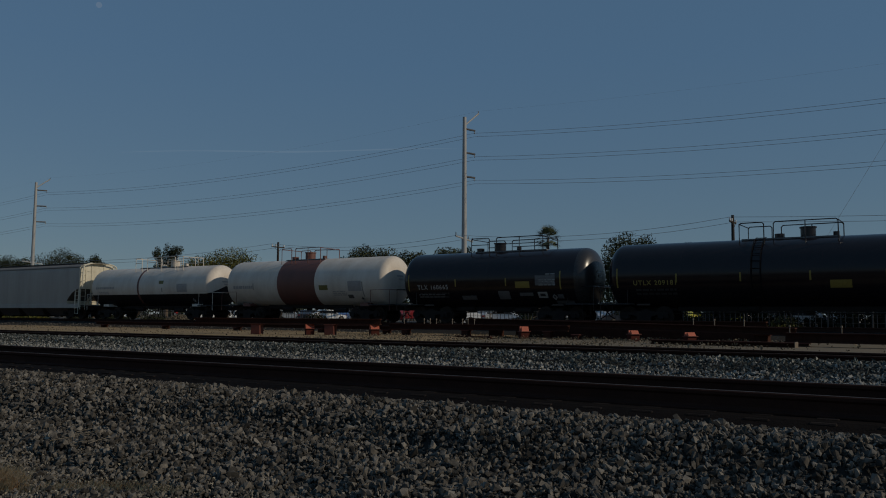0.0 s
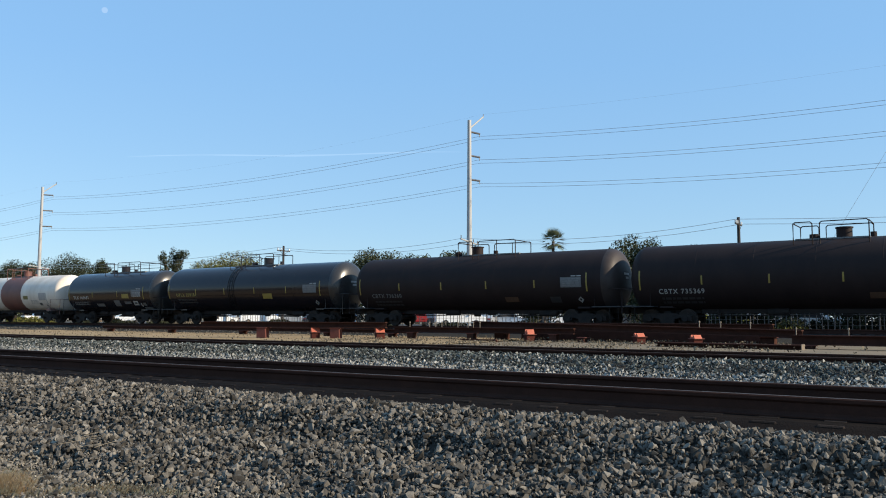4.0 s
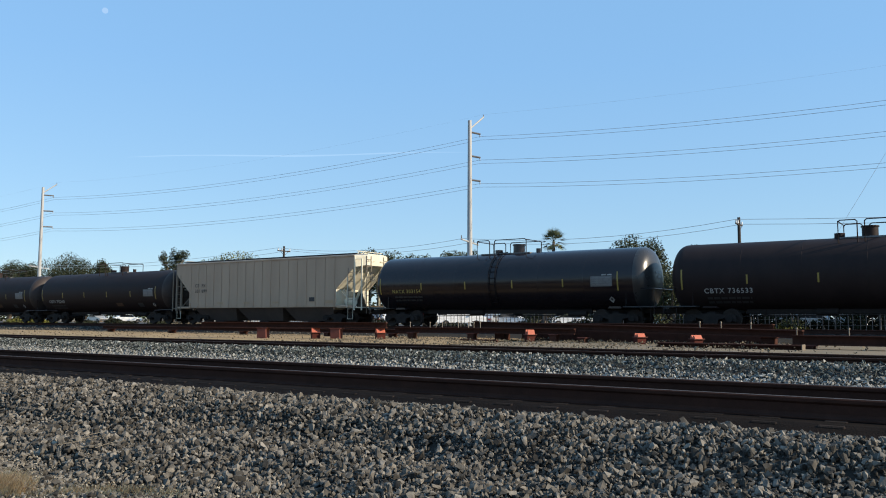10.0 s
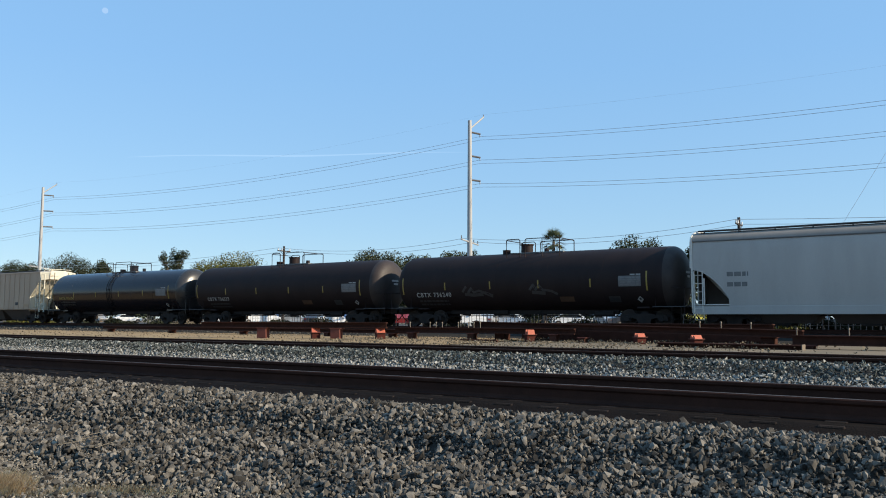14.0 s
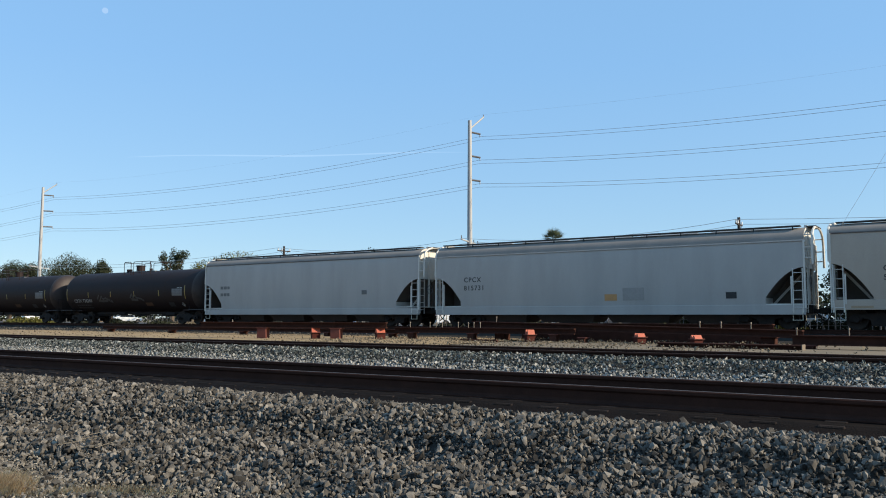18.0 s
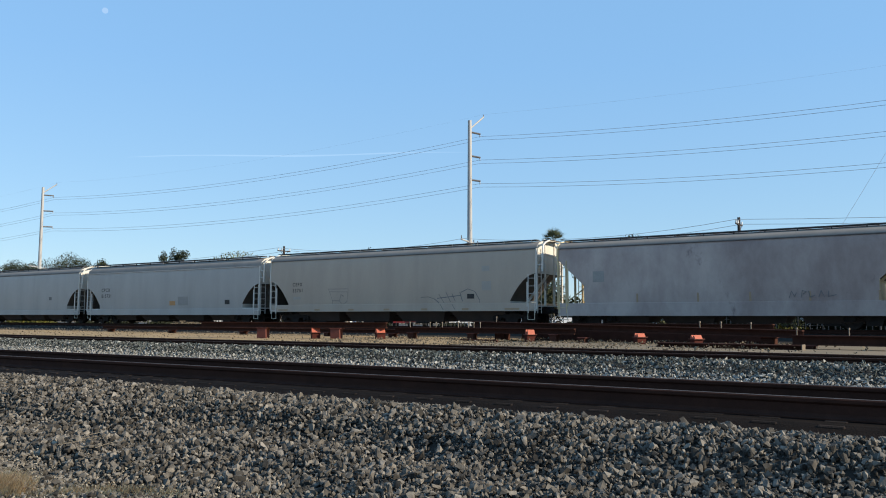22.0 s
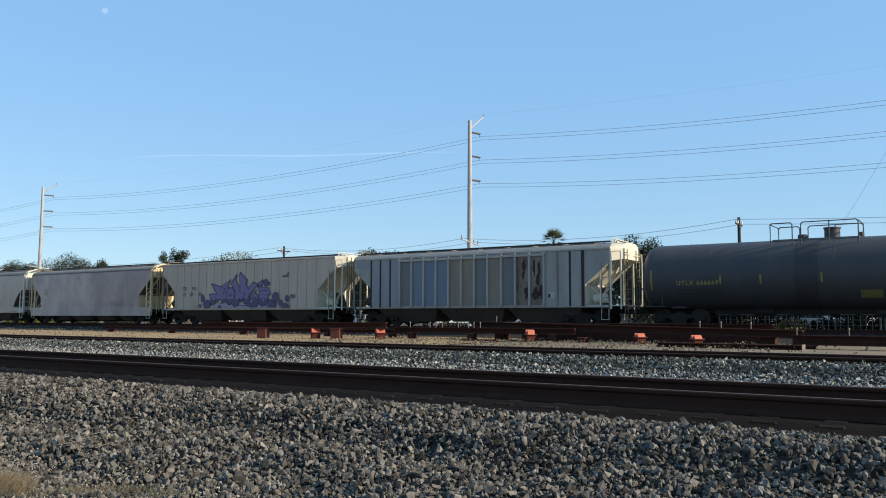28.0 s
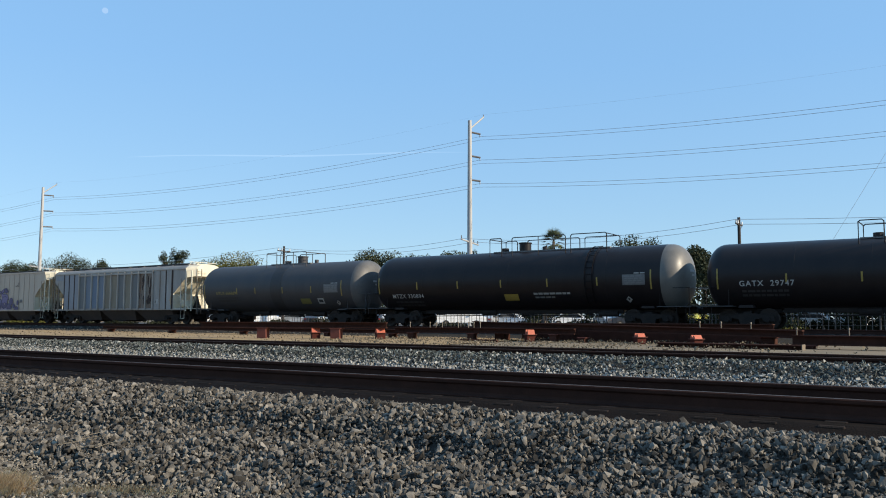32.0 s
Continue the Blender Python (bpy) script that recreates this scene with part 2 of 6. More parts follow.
# leading-end fittings: darker copy of the end paint, with shade put into it
M["shaded_end"] = material("shaded_end_paint", (0.2, 0.165, 0.125), (0.12, 0.095, 0.07), rough=0.75, scale=2, fine=45, bump=0.08, streak=3)
# stained car's ends: warm sunlight on its paint, put in as ochre
M["sunlit_ochre"] = material("sunlit_ochre_end_paint", (0.6, 0.48, 0.28), (0.42, 0.33, 0.2), rough=0.6, scale=1.5, fine=45, bump=0.05, streak=3)
M["dark_grate"] = material("galvanised_grating", (0.17, 0.17, 0.17), (0.11, 0.11, 0.11), rough=0.7, metal=0.3, scale=5, fine=60)
M["yellow"] = material("yellow_reflective_tape", (0.28, 0.2, 0.04), (0.2, 0.145, 0.03), rough=0.5, scale=8, fine=60, bump=0.02)
M["letter_white"] = material("white_stencil_paint", (0.38, 0.37, 0.35), (0.26, 0.25, 0.24), rough=0.6, scale=6, fine=60, bump=0.02)
M["letter_yellow"] = material("yellow_stencil_paint", (0.32, 0.245, 0.06), (0.2, 0.155, 0.045), rough=0.6, scale=6, fine=60, bump=0.02)
M["letter_black"] = material("black_stencil_paint", (0.016, 0.016, 0.018), (0.035, 0.035, 0.036), rough=0.6, scale=6, fine=60, bump=0.02)
M["letter_dim"] = material("worn_grey_stencil_paint", (0.14, 0.138, 0.135), (0.08, 0.08, 0.08), rough=0.6, scale=6, fine=60, bump=0.02)
M["letter_faint"] = material("faint_stencil_paint", (0.085, 0.08, 0.075), (0.05, 0.047, 0.044), rough=0.6, scale=6, fine=60, bump=0.02)
M["letter_soft"] = material("weathered_stencil_paint", (0.168, 0.165, 0.16), (0.13, 0.127, 0.123), rough=0.6, scale=6, fine=60, bump=0.02)
M["letter_ghost"] = material("ghost_of_stencil_paint", (0.034, 0.031, 0.03), (0.022, 0.02, 0.0195), rough=0.6, scale=6, fine=60, bump=0.02)
M["letter_mid"] = material("washed_out_stencil_paint", (0.3, 0.29, 0.27), (0.24, 0.23, 0.215), rough=0.6, scale=6, fine=60, bump=0.02)
M["letter_yellow_dim"] = material("faded_yellow_paint", (0.16, 0.14, 0.035), (0.11, 0.1, 0.035), rough=0.6, scale=6, fine=60, bump=0.02)
M["orange_dim"] = material("faded_orange_decal", (0.36, 0.25, 0.15), (0.28, 0.21, 0.14), rough=0.6, scale=5, fine=40, bump=0.02)
M["violet"] = material("violet_spray_paint", (0.15, 0.118, 0.232), (0.19, 0.155, 0.28), rough=0.55, scale=2, fine=40, bump=0.02)
M["violet_dark"] = material("dark_violet_spray_paint", (0.035, 0.028, 0.085), (0.06, 0.05, 0.12), rough=0.55, scale=2, fine=40, bump=0.02)
M["orange_tag"] = material("orange_decal", (0.5, 0.27, 0.1), (0.4, 0.22, 0.1), rough=0.55, scale=5, fine=40, bump=0.02)
M["pole_steel"] = material("galvanised_pole", (0.36, 0.36, 0.355), (0.29, 0.29, 0.285), rough=0.6, metal=0.0, scale=1.2, fine=30, bump=0.03, streak=4)
M["white_porcelain"] = material("white_porcelain", (0.7, 0.7, 0.68), (0.55, 0.55, 0.54), rough=0.3, scale=8, fine=40, bump=0.02)
M["insulator"] = material("dark_insulator", (0.09, 0.085, 0.085), (0.05, 0.05, 0.05), rough=0.4, scale=8, fine=40)
M["wire"] = material("aluminium_wire", (0.36, 0.37, 0.38), (0.28, 0.285, 0.29), rough=0.5, metal=0.4, scale=2, fine=10, bump=0)
M["wood_pole"] = material("weathered_wood_pole", (0.034, 0.027, 0.023), (0.02, 0.016, 0.014), rough=0.9, scale=3, fine=40, bump=0.5, streak=6)
M["bark"] = material("bark", (0.12, 0.09, 0.065), (0.07, 0.052, 0.04), rough=0.95, scale=4, fine=30, bump=0.8, streak=4)
M["leaf_dark"] = material("dark_green_leaves", (0.032, 0.039, 0.022), (0.048, 0.054, 0.029), rough=0.6, scale=0.6, fine=8, spec=0.08, bump=0, island=0.5)
M["leaf_scrub"] = material("dark_scrub_leaves", (0.017, 0.02, 0.011), (0.026, 0.026, 0.014), rough=0.7, scale=0.6, fine=8, spec=0.08, bump=0, island=0.5)
M["leaf_olive"] = material("olive_green_leaves", (0.052, 0.058, 0.03), (0.038, 0.044, 0.024), rough=0.6, scale=0.6, fine=8, spec=0.08, bump=0, island=0.5)
M["leaf_yellow"] = material("yellow_green_leaves", (0.105, 0.1, 0.026), (0.07, 0.072, 0.024), rough=0.6, scale=0.6, fine=8, spec=0.08, bump=0, island=0.45)
M["palm_leaf"] = material("palm_fronds", (0.075, 0.095, 0.05), (0.13, 0.13, 0.07), rough=0.6, scale=1, fine=8, bump=0, island=0.4)
M["dry_grass"] = material("dry_grass_blades", (0.6, 0.4, 0.2), (0.44, 0.31, 0.13), rough=0.8, scale=3, fine=10, bump=0, island=0.5)
M["twig"] = material("dry_twigs", (0.24, 0.2, 0.14), (0.18, 0.15, 0.1), rough=0.85, scale=6, fine=30)
M["car_white"] = material("white_car_paint", (0.78, 0.78, 0.77), (0.7, 0.7, 0.7), rough=0.3, scale=1, fine=10, bump=0)
M["car_red"] = material("red_car_paint", (0.3, 0.022, 0.02), (0.24, 0.02, 0.02), rough=0.3, scale=1, fine=10, bump=0)
M["car_silver"] = material("silver_car_paint", (0.5, 0.51, 0.52), (0.42, 0.43, 0.44), rough=0.3, metal=0.5, scale=1, fine=10, bump=0)
M["car_blue"] = material("blue_car_paint", (0.08, 0.15, 0.32), (0.06, 0.12, 0.27), rough=0.3, scale=1, fine=10, bump=0)
M["car_yellow"] = material("yellow_machine_paint", (0.55, 0.5, 0.08), (0.45, 0.4, 0.07), rough=0.4, scale=1, fine=10, bump=0)
M["car_dark"] = material("dark_car_paint", (0.03, 0.035, 0.045), (0.05, 0.05, 0.06), rough=0.3, scale=1, fine=10, bump=0)
M["glass"] = material("tinted_car_glass", (0.02, 0.024, 0.028), (0.03, 0.034, 0.04), rough=0.08, scale=1, fine=10, bump=0, spec=0.8)
M["tyre"] = material("tyre_rubber", (0.02, 0.02, 0.02), (0.035, 0.034, 0.032), rough=0.85, scale=6, fine=40)
M["rail_foot_dark"] = material("very_dark_ballast", (0.0055, 0.0038, 0.0032), (0.012, 0.008, 0.0065), rough=0.95, scale=5, fine=60, bump=0.8, spec=0.1)
M["path_dirt"] = material("grey_tan_path_dirt", (0.15, 0.128, 0.1), (0.095, 0.082, 0.066), rough=0.95, scale=2.5, fine=60, bump=0.6)
M["asphalt"] = material("asphalt", (0.055, 0.055, 0.056), (0.08, 0.078, 0.075), rough=0.9, scale=1.2, fine=40, bump=0.3)

# ---- mesh helpers ----
def part(name, bm, mat_, parent=None, label="", smooth=False):
    """Links a bmesh as one mesh object, under a thing or a part."""
    me = bpy.data.meshes.new(name)
    bm.to_mesh(me)
    bm.free()
    return part_of(name, me, mat_, parent, label, smooth)


def part_of(name, me, mat_, parent=None, label="", smooth=False, at=None):
    if mat_ and not me.materials:
        me.materials.append(mat_)
    if smooth:
        me.polygons.foreach_set("use_smooth", [True] * len(me.polygons))
        me.set_sharp_from_angle(angle=radians(38))
    ob = new(name, me)
    if parent:
        ob.parent = parent
    if at is not None:
        ob.matrix_basis = at
    if label:
        tagged(ob, label)
    return ob


def thing(name, at, label, category, group="", kind=""):
    ob = new(name)
    ob.empty_display_size = 0.2
    ob.matrix_basis = at
    return tagged(ob, label, category, group, kind)


def mesh_from(name, verts, faces):
    me = bpy.data.meshes.new(name)
    me.from_pydata(verts, [], faces)
    me.update()
    return me


def add_box(bm, x0, x1, y0, y1, z0, z1, bevel=0.0):
    r = bmesh.ops.create_cube(bm, size=1.0, matrix=Matrix.Translation(((x0 + x1) / 2, (y0 + y1) / 2, (z0 + z1) / 2)) @ Matrix.Diagonal((abs(x1 - x0), abs(y1 - y0), abs(z1 - z0), 1)))
    if bevel:
        es = {e for v in r["verts"] for e in v.link_edges}
        bmesh.ops.bevel(bm, geom=list(es), offset=bevel, segments=1, affect="EDGES")


def box(x0, x1, y0, y1, z0, z1, bevel=0.0):
    bm = bmesh.new()
    add_box(bm, x0, x1, y0, y1, z0, z1, bevel)
    return bm


def add_tube(bm, a, b, r, seg=6, r2=None):
    a, b = Vector(a), Vector(b)
    d = b - a
    m = Matrix.Translation((a + b) / 2) @ d.to_track_quat("Z", "Y").to_matrix().to_4x4()
    bmesh.ops.create_cone(bm, cap_ends=True, segments=seg, radius1=r, radius2=r if r2 is None else r2, depth=d.length, matrix=m)


def tube(points, r, seg=6):
    """One bent bar of round section through the points."""
    bm = bmesh.new()
    ps = [Vector(p) for p in points]
    rings = []
    for i, p in enumerate(ps):
        a = (p - ps[i - 1]).normalized() if i else (ps[1] - p).normalized()
        b = (ps[i + 1] - p).normalized() if i + 1 < len(ps) else a
        d = (a + b).normalized() if (a + b).length > 0.01 else a
        q = d.to_track_quat("Z", "Y")
        rings.append([bm.verts.new(p + q @ Vector((r * math.cos(2 * math.pi * k / seg), r * math.sin(2 * math.pi * k / seg), 0))) for k in range(seg)])
    for u, v in zip(rings, rings[1:]):
        s = min(range(seg), key=lambda k: (v[k].co - u[0].co).length)
        for k in range(seg):
            bm.faces.new((u[k], u[(k + 1) % seg], v[(k + 1 + s) % seg], v[(k + s) % seg]))
    bm.faces.new(rings[0][::-1])
    bm.faces.new(rings[-1])
    bmesh.ops.recalc_face_normals(bm, faces=bm.faces)
    return bm


def prism(outline, y0, y1):
    """An outline in x, z, drawn out from y0 to y1."""
    bm = bmesh.new()
    a = [bm.verts.new((x, y0, z)) for x, z in outline]
    b = [bm.verts.new((x, y1, z)) for x, z in outline]
    bm.faces.new(a)
    bm.faces.new(b[::-1])
    for i in range(len(a)):
        j = (i + 1) % len(a)
        bm.faces.new((a[j], a[i], b[i], b[j]))
    bmesh.ops.recalc_face_normals(bm, faces=bm.faces)
    return bm


def words(text, size):
    """Verts and faces of a line of text that starts at 0, 0, with capitals of that height."""
    cu = bpy.data.curves.new("words", "FONT")
    cu.body, cu.size, cu.space_character, cu.offset = text, size / 0.7, 1.22, size * 0.022
    ob = bpy.data.objects.new("words", cu)
    scene.collection.objects.link(ob)
    bpy.context.view_layer.update()
    me = bpy.data.meshes.new_from_object(ob.evaluated_get(bpy.context.evaluated_depsgraph_get()))
    vs, fs = [tuple(v.co) for v in me.vertices], [tuple(p.vertices) for p in me.polygons]
    bpy.data.objects.remove(ob)
    bpy.data.meshes.remove(me)
    return vs, fs


def bars(rows, width, height, gap, seed=1):
    """Plain bars for lines of writing too small to read."""
    rnd = random.Random(seed)
    vs, fs = [], []
    for i in range(rows):
        x = 0
        while x < width - 0.05:
            w = min(rnd.uniform(0.12, 0.34), width - x)
            k = len(vs)
            z = -i * (height + gap)
            vs += [(x, z, 0), (x + w, z, 0), (x + w, z + height, 0), (x, z + height, 0)]
            fs.append((k, k + 1, k + 2, k + 3))
            x += w + 0.05
    return vs, fs


def plate(w, h, n=4):
    vs = [(x, h * i / n, 0) for i in range(n + 1) for x in (0, w)]
    return vs, [(2 * i, 2 * i + 1, 2 * i + 3, 2 * i + 2) for i in range(n)]


def on_side(name, flat, x, z, parent, mat_, surface, proud=0.006, label=""):
    """Lays flat verts and faces on the camera-facing side; surface(z) gives the y of that side at height z."""
    vs, fs = flat
    ob = part_of(name, mesh_from(name, [(x + a, surface(z + b) - proud, z + b) for a, b, _ in vs], fs), mat_, parent, label)
    return tagged(ob, "rows of small unreadable print", kind="stuff") if name == "small_print" else ob

# ---- ground and tracks ----
def hump(x, y):
    """How far the loose shoulder rises or sinks against its even profile: a lip that wanders along the track, hollows and heaps."""
    u = y - 6.0 - 0.07 * (x + 4) - 0.16 * np.sin(0.9 * x + 0.6) - 0.09 * np.sin(2.3 * x)
    lip = 0.085 * np.tanh(u / 0.16) - 0.05 * np.tanh(u / 0.8)
    foot = 0.045 * np.tanh((u + 1.25 + 0.15 * np.sin(1.7 * x + 1.0)) / 0.15)
    heap = 0.028 * np.sin(2.6 * x + 3.3 * y) * np.sin(4.1 * y - 1.7 * x) + 0.02 * np.sin(5.3 * x - 2.1 * y + 0.8)
    fade = np.clip((7.15 - y) / 0.5, 0, 1) * np.clip((y - 3.6) / 0.5, 0, 1)
    return fade * (lip + foot + heap)


def strip(name, profile, x0, x1, step, mat_, wobble=0.0, label="", category="", rise=None):
    """Ground sheet: a profile of (y, z) drawn along x."""
    xs = np.arange(x0, x1 + step / 2, step)
    vs, fs = [], []
    n = len(profile)
    for x in xs:
        for y, z in profile:
            vs.append((x, y, z + wobble * noise.noise((x * 0.6, y * 0.6, 0)) + (rise(x, y) if rise else 0)))
    for i in range(len(xs) - 1):
        for j in range(n - 1):
            a = i * n + j
            fs.append((a, a + n, a + n + 1, a + 1))
    ob = part_of(name, mesh_from(name, vs, fs), mat_)
    return tagged(ob, label, category, kind="structure")


NEAR, MID, TRAIN, TZ = 7.89, 16.54, 39.80, 0.26    # near rail of the two open tracks, centre of the train's track, its rail height
strip("ground", [(-3000, -0.72), (-60, -0.72), (-5, -0.72), (2.4, -0.73), (3.2, -0.82), (6.0, -0.80), (12, -0.66), (20, -0.6), (20.8, -0.42), (27, -0.36), (36, -0.3), (44, -0.12), (60, -0.1), (130, -0.1), (4000, -0.1)],
      -3000, 3000, 500, M["ground"], 0.0, "dry dirt ground with sparse weeds", "ground")
PROFILE_NEAR = [(2.5, -0.745), (3.3, -0.71), (4.0, -0.66), (4.8, -0.59), (5.6, -0.49), (6.4, -0.37), (7.0, -0.3), (7.4, -0.275), (7.6, -0.265), (7.85, -0.26), (8.2, -0.24), (9.2, -0.2), (9.6, -0.2), (10.2, -0.21), (11.0, -0.36), (12.4, -0.55)]
PROFILE_MID = [(11.8, -0.56), (13.4, -0.53), (14.6, -0.4), (15.5, -0.17), (16.0, -0.125), (16.42, -0.115), (16.62, -0.2), (18.4, -0.2), (19.0, -0.22), (20.2, -0.5)]
fine = [(float(y), float(np.interp(y, *zip(*PROFILE_NEAR)))) for y in list(np.arange(2.5, 7.4, 0.12)) + [y for y, z in PROFILE_NEAR if y >= 7.4]]
bed_near = strip("ballast_bed_near", fine, -90, 60, 0.3, M["gravel_bed"], 0.0, "grey crushed stone ballast bed under the near track", "ballast", lambda x, y: float(hump(x, y)))
bed_mid = strip("ballast_bed_middle", PROFILE_MID, -160, 60, 1.0, M["gravel_bed"], 0.02, "pale grey ballast bed under the middle track", "ballast")
bed_train = strip("ballast_bed_far", [(35.2, -0.34), (37.4, 0.0), (38.3, 0.05), (41.3, 0.05), (42.4, -0.05), (44.6, -0.3)], -420, 320, 2.0, M["gravel_bed"], 0.02, "dark ballast bed under the train", "ballast")
strip("dirt_strip", [(20.6, -0.425), (21.5, -0.385), (26.5, -0.33), (31.5, -0.29), (35.6, -0.26)], -140, -17, 2.0, M["tan_dirt"], 0.02, "strip of smooth tan dirt beside the middle track", "dirt")

# strip of bed set nearly black along the near rail
strip("dark_rail_strip", [(7.1, -0.31), (7.3, -0.268), (7.4, -0.25), (7.5, -0.212), (7.58, -0.191), (7.95, -0.188), (8.1, -0.2), (8.4, -0.22)], -60, 20, 0.5, M["rail_foot_dark"], 0.006, "very dark ballast along the near rail", "ballast")
strip("path", [(0.6, -0.715), (2.2, -0.70), (2.7, -0.735), (3.0, -0.76)], -14, 4, 0.4, M["path_dirt"], 0.015, "grey-tan dirt path at the foot of the ballast", "path")

RAIL = [(-0.075, -0.186), (0.075, -0.186), (0.075, -0.174), (0.02, -0.158), (0.0095, -0.14), (0.0095, -0.06), (0.034, -0.04), (0.037, -0.012), (0.028, 0.0), (-0.028, 0.0), (-0.037, -0.012), (-0.034, -0.04), (-0.0095, -0.06), (-0.0095, -0.14), (-0.02, -0.158), (-0.075, -0.174)]


def rail(x0, x1, y, z, parent, step=12.0, head=True):
    xs = list(np.arange(x0, x1, step)) + [x1]
    n = len(RAIL)
    vs = [(x, y + a, z + b) for x in xs for a, b in RAIL]
    fs = [(i * n + j, i * n + (j + 1) % n, (i + 1) * n + (j + 1) % n, (i + 1) * n + j) for i in range(len(xs) - 1) for j in range(n)]
    fs += [tuple(range(n))[::-1], tuple((len(xs) - 1) * n + j for j in range(n))]
    me = mesh_from("rail", vs, fs)
    me.materials.append(M["rail_side"])
    me.materials.append(M["rail_head"])
    for p in me.polygons:
        if head and len(p.vertices) == 4 and p.normal.z > 0.9 and p.center.z > z - 0.02:
            p.material_index = 1
    return part_of("rail", me, None, parent)


def track(name, y_near, z, x0, x1, t0, t1, label, head=True):
    tr = thing(name, pose(0, 0, 0), label, "railway track", kind="structure")
    for y in (y_near, y_near + 1.505):
        rail(x0, x1, y, z, tr, head=head)
    tie_me = plate_me = None
    rnd = random.Random(5)
    for i in range(int((t1 - t0) / 0.52)):
        x = t0 + i * 0.52 + rnd.uniform(-0.02, 0.02)
        if tie_me is None:
            t = part("tie", box(-0.11, 0.11, -1.15, 1.15, -0.18, 0.0, 0.012), M["tie"], tr)
            tie_me = t.data
            p = part("tie_plate", box(-0.09, 0.09, -0.17, 0.17, 0.0, 0.012, 0.004), M["tie"], tr)
            plate_me = p.data
            t.matrix_basis = pose(x, y_near + 0.7525, z - 0.198)
            p.matrix_basis = pose(x, y_near, z - 0.198)
        else:
            part_of("tie", tie_me, None, tr, at=pose(x, y_near + 0.7525, z - 0.198, 0, 0, rnd.uniform(-0.6, 0.6)))
            part_of("tie_plate", plate_me, None, tr, at=pose(x, y_near, z - 0.198))
    return tr


track("track_near", NEAR, 0.0, -300, 200, -24, 3, "near railway track with rusty brown rails on buried ties")
track("track_middle", MID, 0.0, -300, 200, -45, 3, "middle railway track with dark rails in pale ballast")
track("track_far", TRAIN - 0.7525, TZ, -420, 320, -100, 8, "far railway track that carries the freight train")

# ---- ballast stones ----
def stone_shapes(rnd, count, points):
    """Angular broken stones: hulls of a few random points."""
    out = []
    while len(out) < count:
        d = rnd.normal(size=(points, 3))
        p = 2.0 if len(out) % 3 == 0 else 4.5          # some rounded, most of them blocky
        d /= (np.abs(d) ** p).sum(axis=1)[:, None] ** (1 / p)
        d *= rnd.uniform(0.4, 0.5, (points, 1)) * np.array([rnd.uniform(1.0, 1.35), rnd.uniform(0.85, 1.05), rnd.uniform(0.62, 0.9)])
        bm = bmesh.new()
        for p in d:
            bm.verts.new(p)
        r = bmesh.ops.convex_hull(bm, input=bm.verts[:])
        bmesh.ops.delete(bm, geom=list({g for g in r["geom_interior"] + r["geom_unused"] if isinstance(g, bmesh.types.BMVert)}), context="VERTS")
        bmesh.ops.triangulate(bm, faces=bm.faces[:])
        bm.verts.index_update()
        v = np.array([x.co[:] for x in bm.verts])
        f = np.array([[w.index for w in p.verts] for p in bm.faces])
        bm.free()
        out.append((v, f))
    return out


def height(profile, y):
    ys, zs = zip(*profile)
    return np.interp(y, ys, zs)


def scatter(name, xs, ys, zs, sizes, rnd, mat_, label, sides, parent=None):
    """Many loose stones in one mesh."""
    shapes = stone_shapes(rnd, 34, 10 if sides == 20 else 7)
    vs, fs, base = [], [], 0
    which = rnd.integers(0, len(shapes), len(xs))
    for k, (v, f) in enumerate(shapes):
        pick = np.nonzero(which == k)[0]
        if not len(pick):
            continue
        a, b, c = (rnd.uniform(0, 2 * np.pi, len(pick)) for _ in range(3))
        b, c = b * 0.5, c * 0.5
        ca_, sa_, cb_, sb_, cc_, sc_ = np.cos(a), np.sin(a), np.cos(b), np.sin(b), np.cos(c), np.sin(c)
        R = np.empty((len(pick), 3, 3))
        R[:, 0] = np.stack([ca_ * cb_, ca_ * sb_ * sc_ - sa_ * cc_, ca_ * sb_ * cc_ + sa_ * sc_], 1)
        R[:, 1] = np.stack([sa_ * cb_, sa_ * sb_ * sc_ + ca_ * cc_, sa_ * sb_ * cc_ - ca_ * sc_], 1)
        R[:, 2] = np.stack([-sb_, cb_ * sc_, cb_ * cc_], 1)
        p = np.einsum("nij,vj->nvi", R, v) * sizes[pick, None, None] + np.stack([xs[pick], ys[pick], zs[pick]], 1)[:, None, :]
        vs.append(p.reshape(-1, 3))
        fs.append((f[None] + (base + np.arange(len(pick)) * len(v))[:, None, None]).reshape(-1, 3))
        base += len(pick) * len(v)
    vs, fs = np.concatenate(vs), np.concatenate(fs)
    me = bpy.data.meshes.new(name)
    me.vertices.add(len(vs))
    me.vertices.foreach_set("co", vs.ravel())
    me.loops.add(len(fs) * 3)
    me.loops.foreach_set("vertex_index", fs.ravel().astype(np.int32))
    me.polygons.add(len(fs))
    me.polygons.foreach_set("loop_start", np.arange(0, len(fs) * 3, 3, dtype=np.int32))
    me.polygons.foreach_set("use_smooth", [False] * len(fs))
    me.update(calc_edges=True)
    me.validate()
    return tagged(part_of(name, me, mat_, parent), label, "" if parent else "ballast", kind="stuff")


rnd = np.random.default_rng(7)
def field(count, y0, y1, left, right, power=1.0):
    ys = y0 + (y1 - y0) * rnd.random(count) ** power
    return (-left * ys - 1.0) + (left * ys + 1.0 + right) * rnd.random(count), ys


# foreground shoulder, two sizes of stone
xs, ys = field(104000, 2.8, 7.62, 1.95, 0.0)
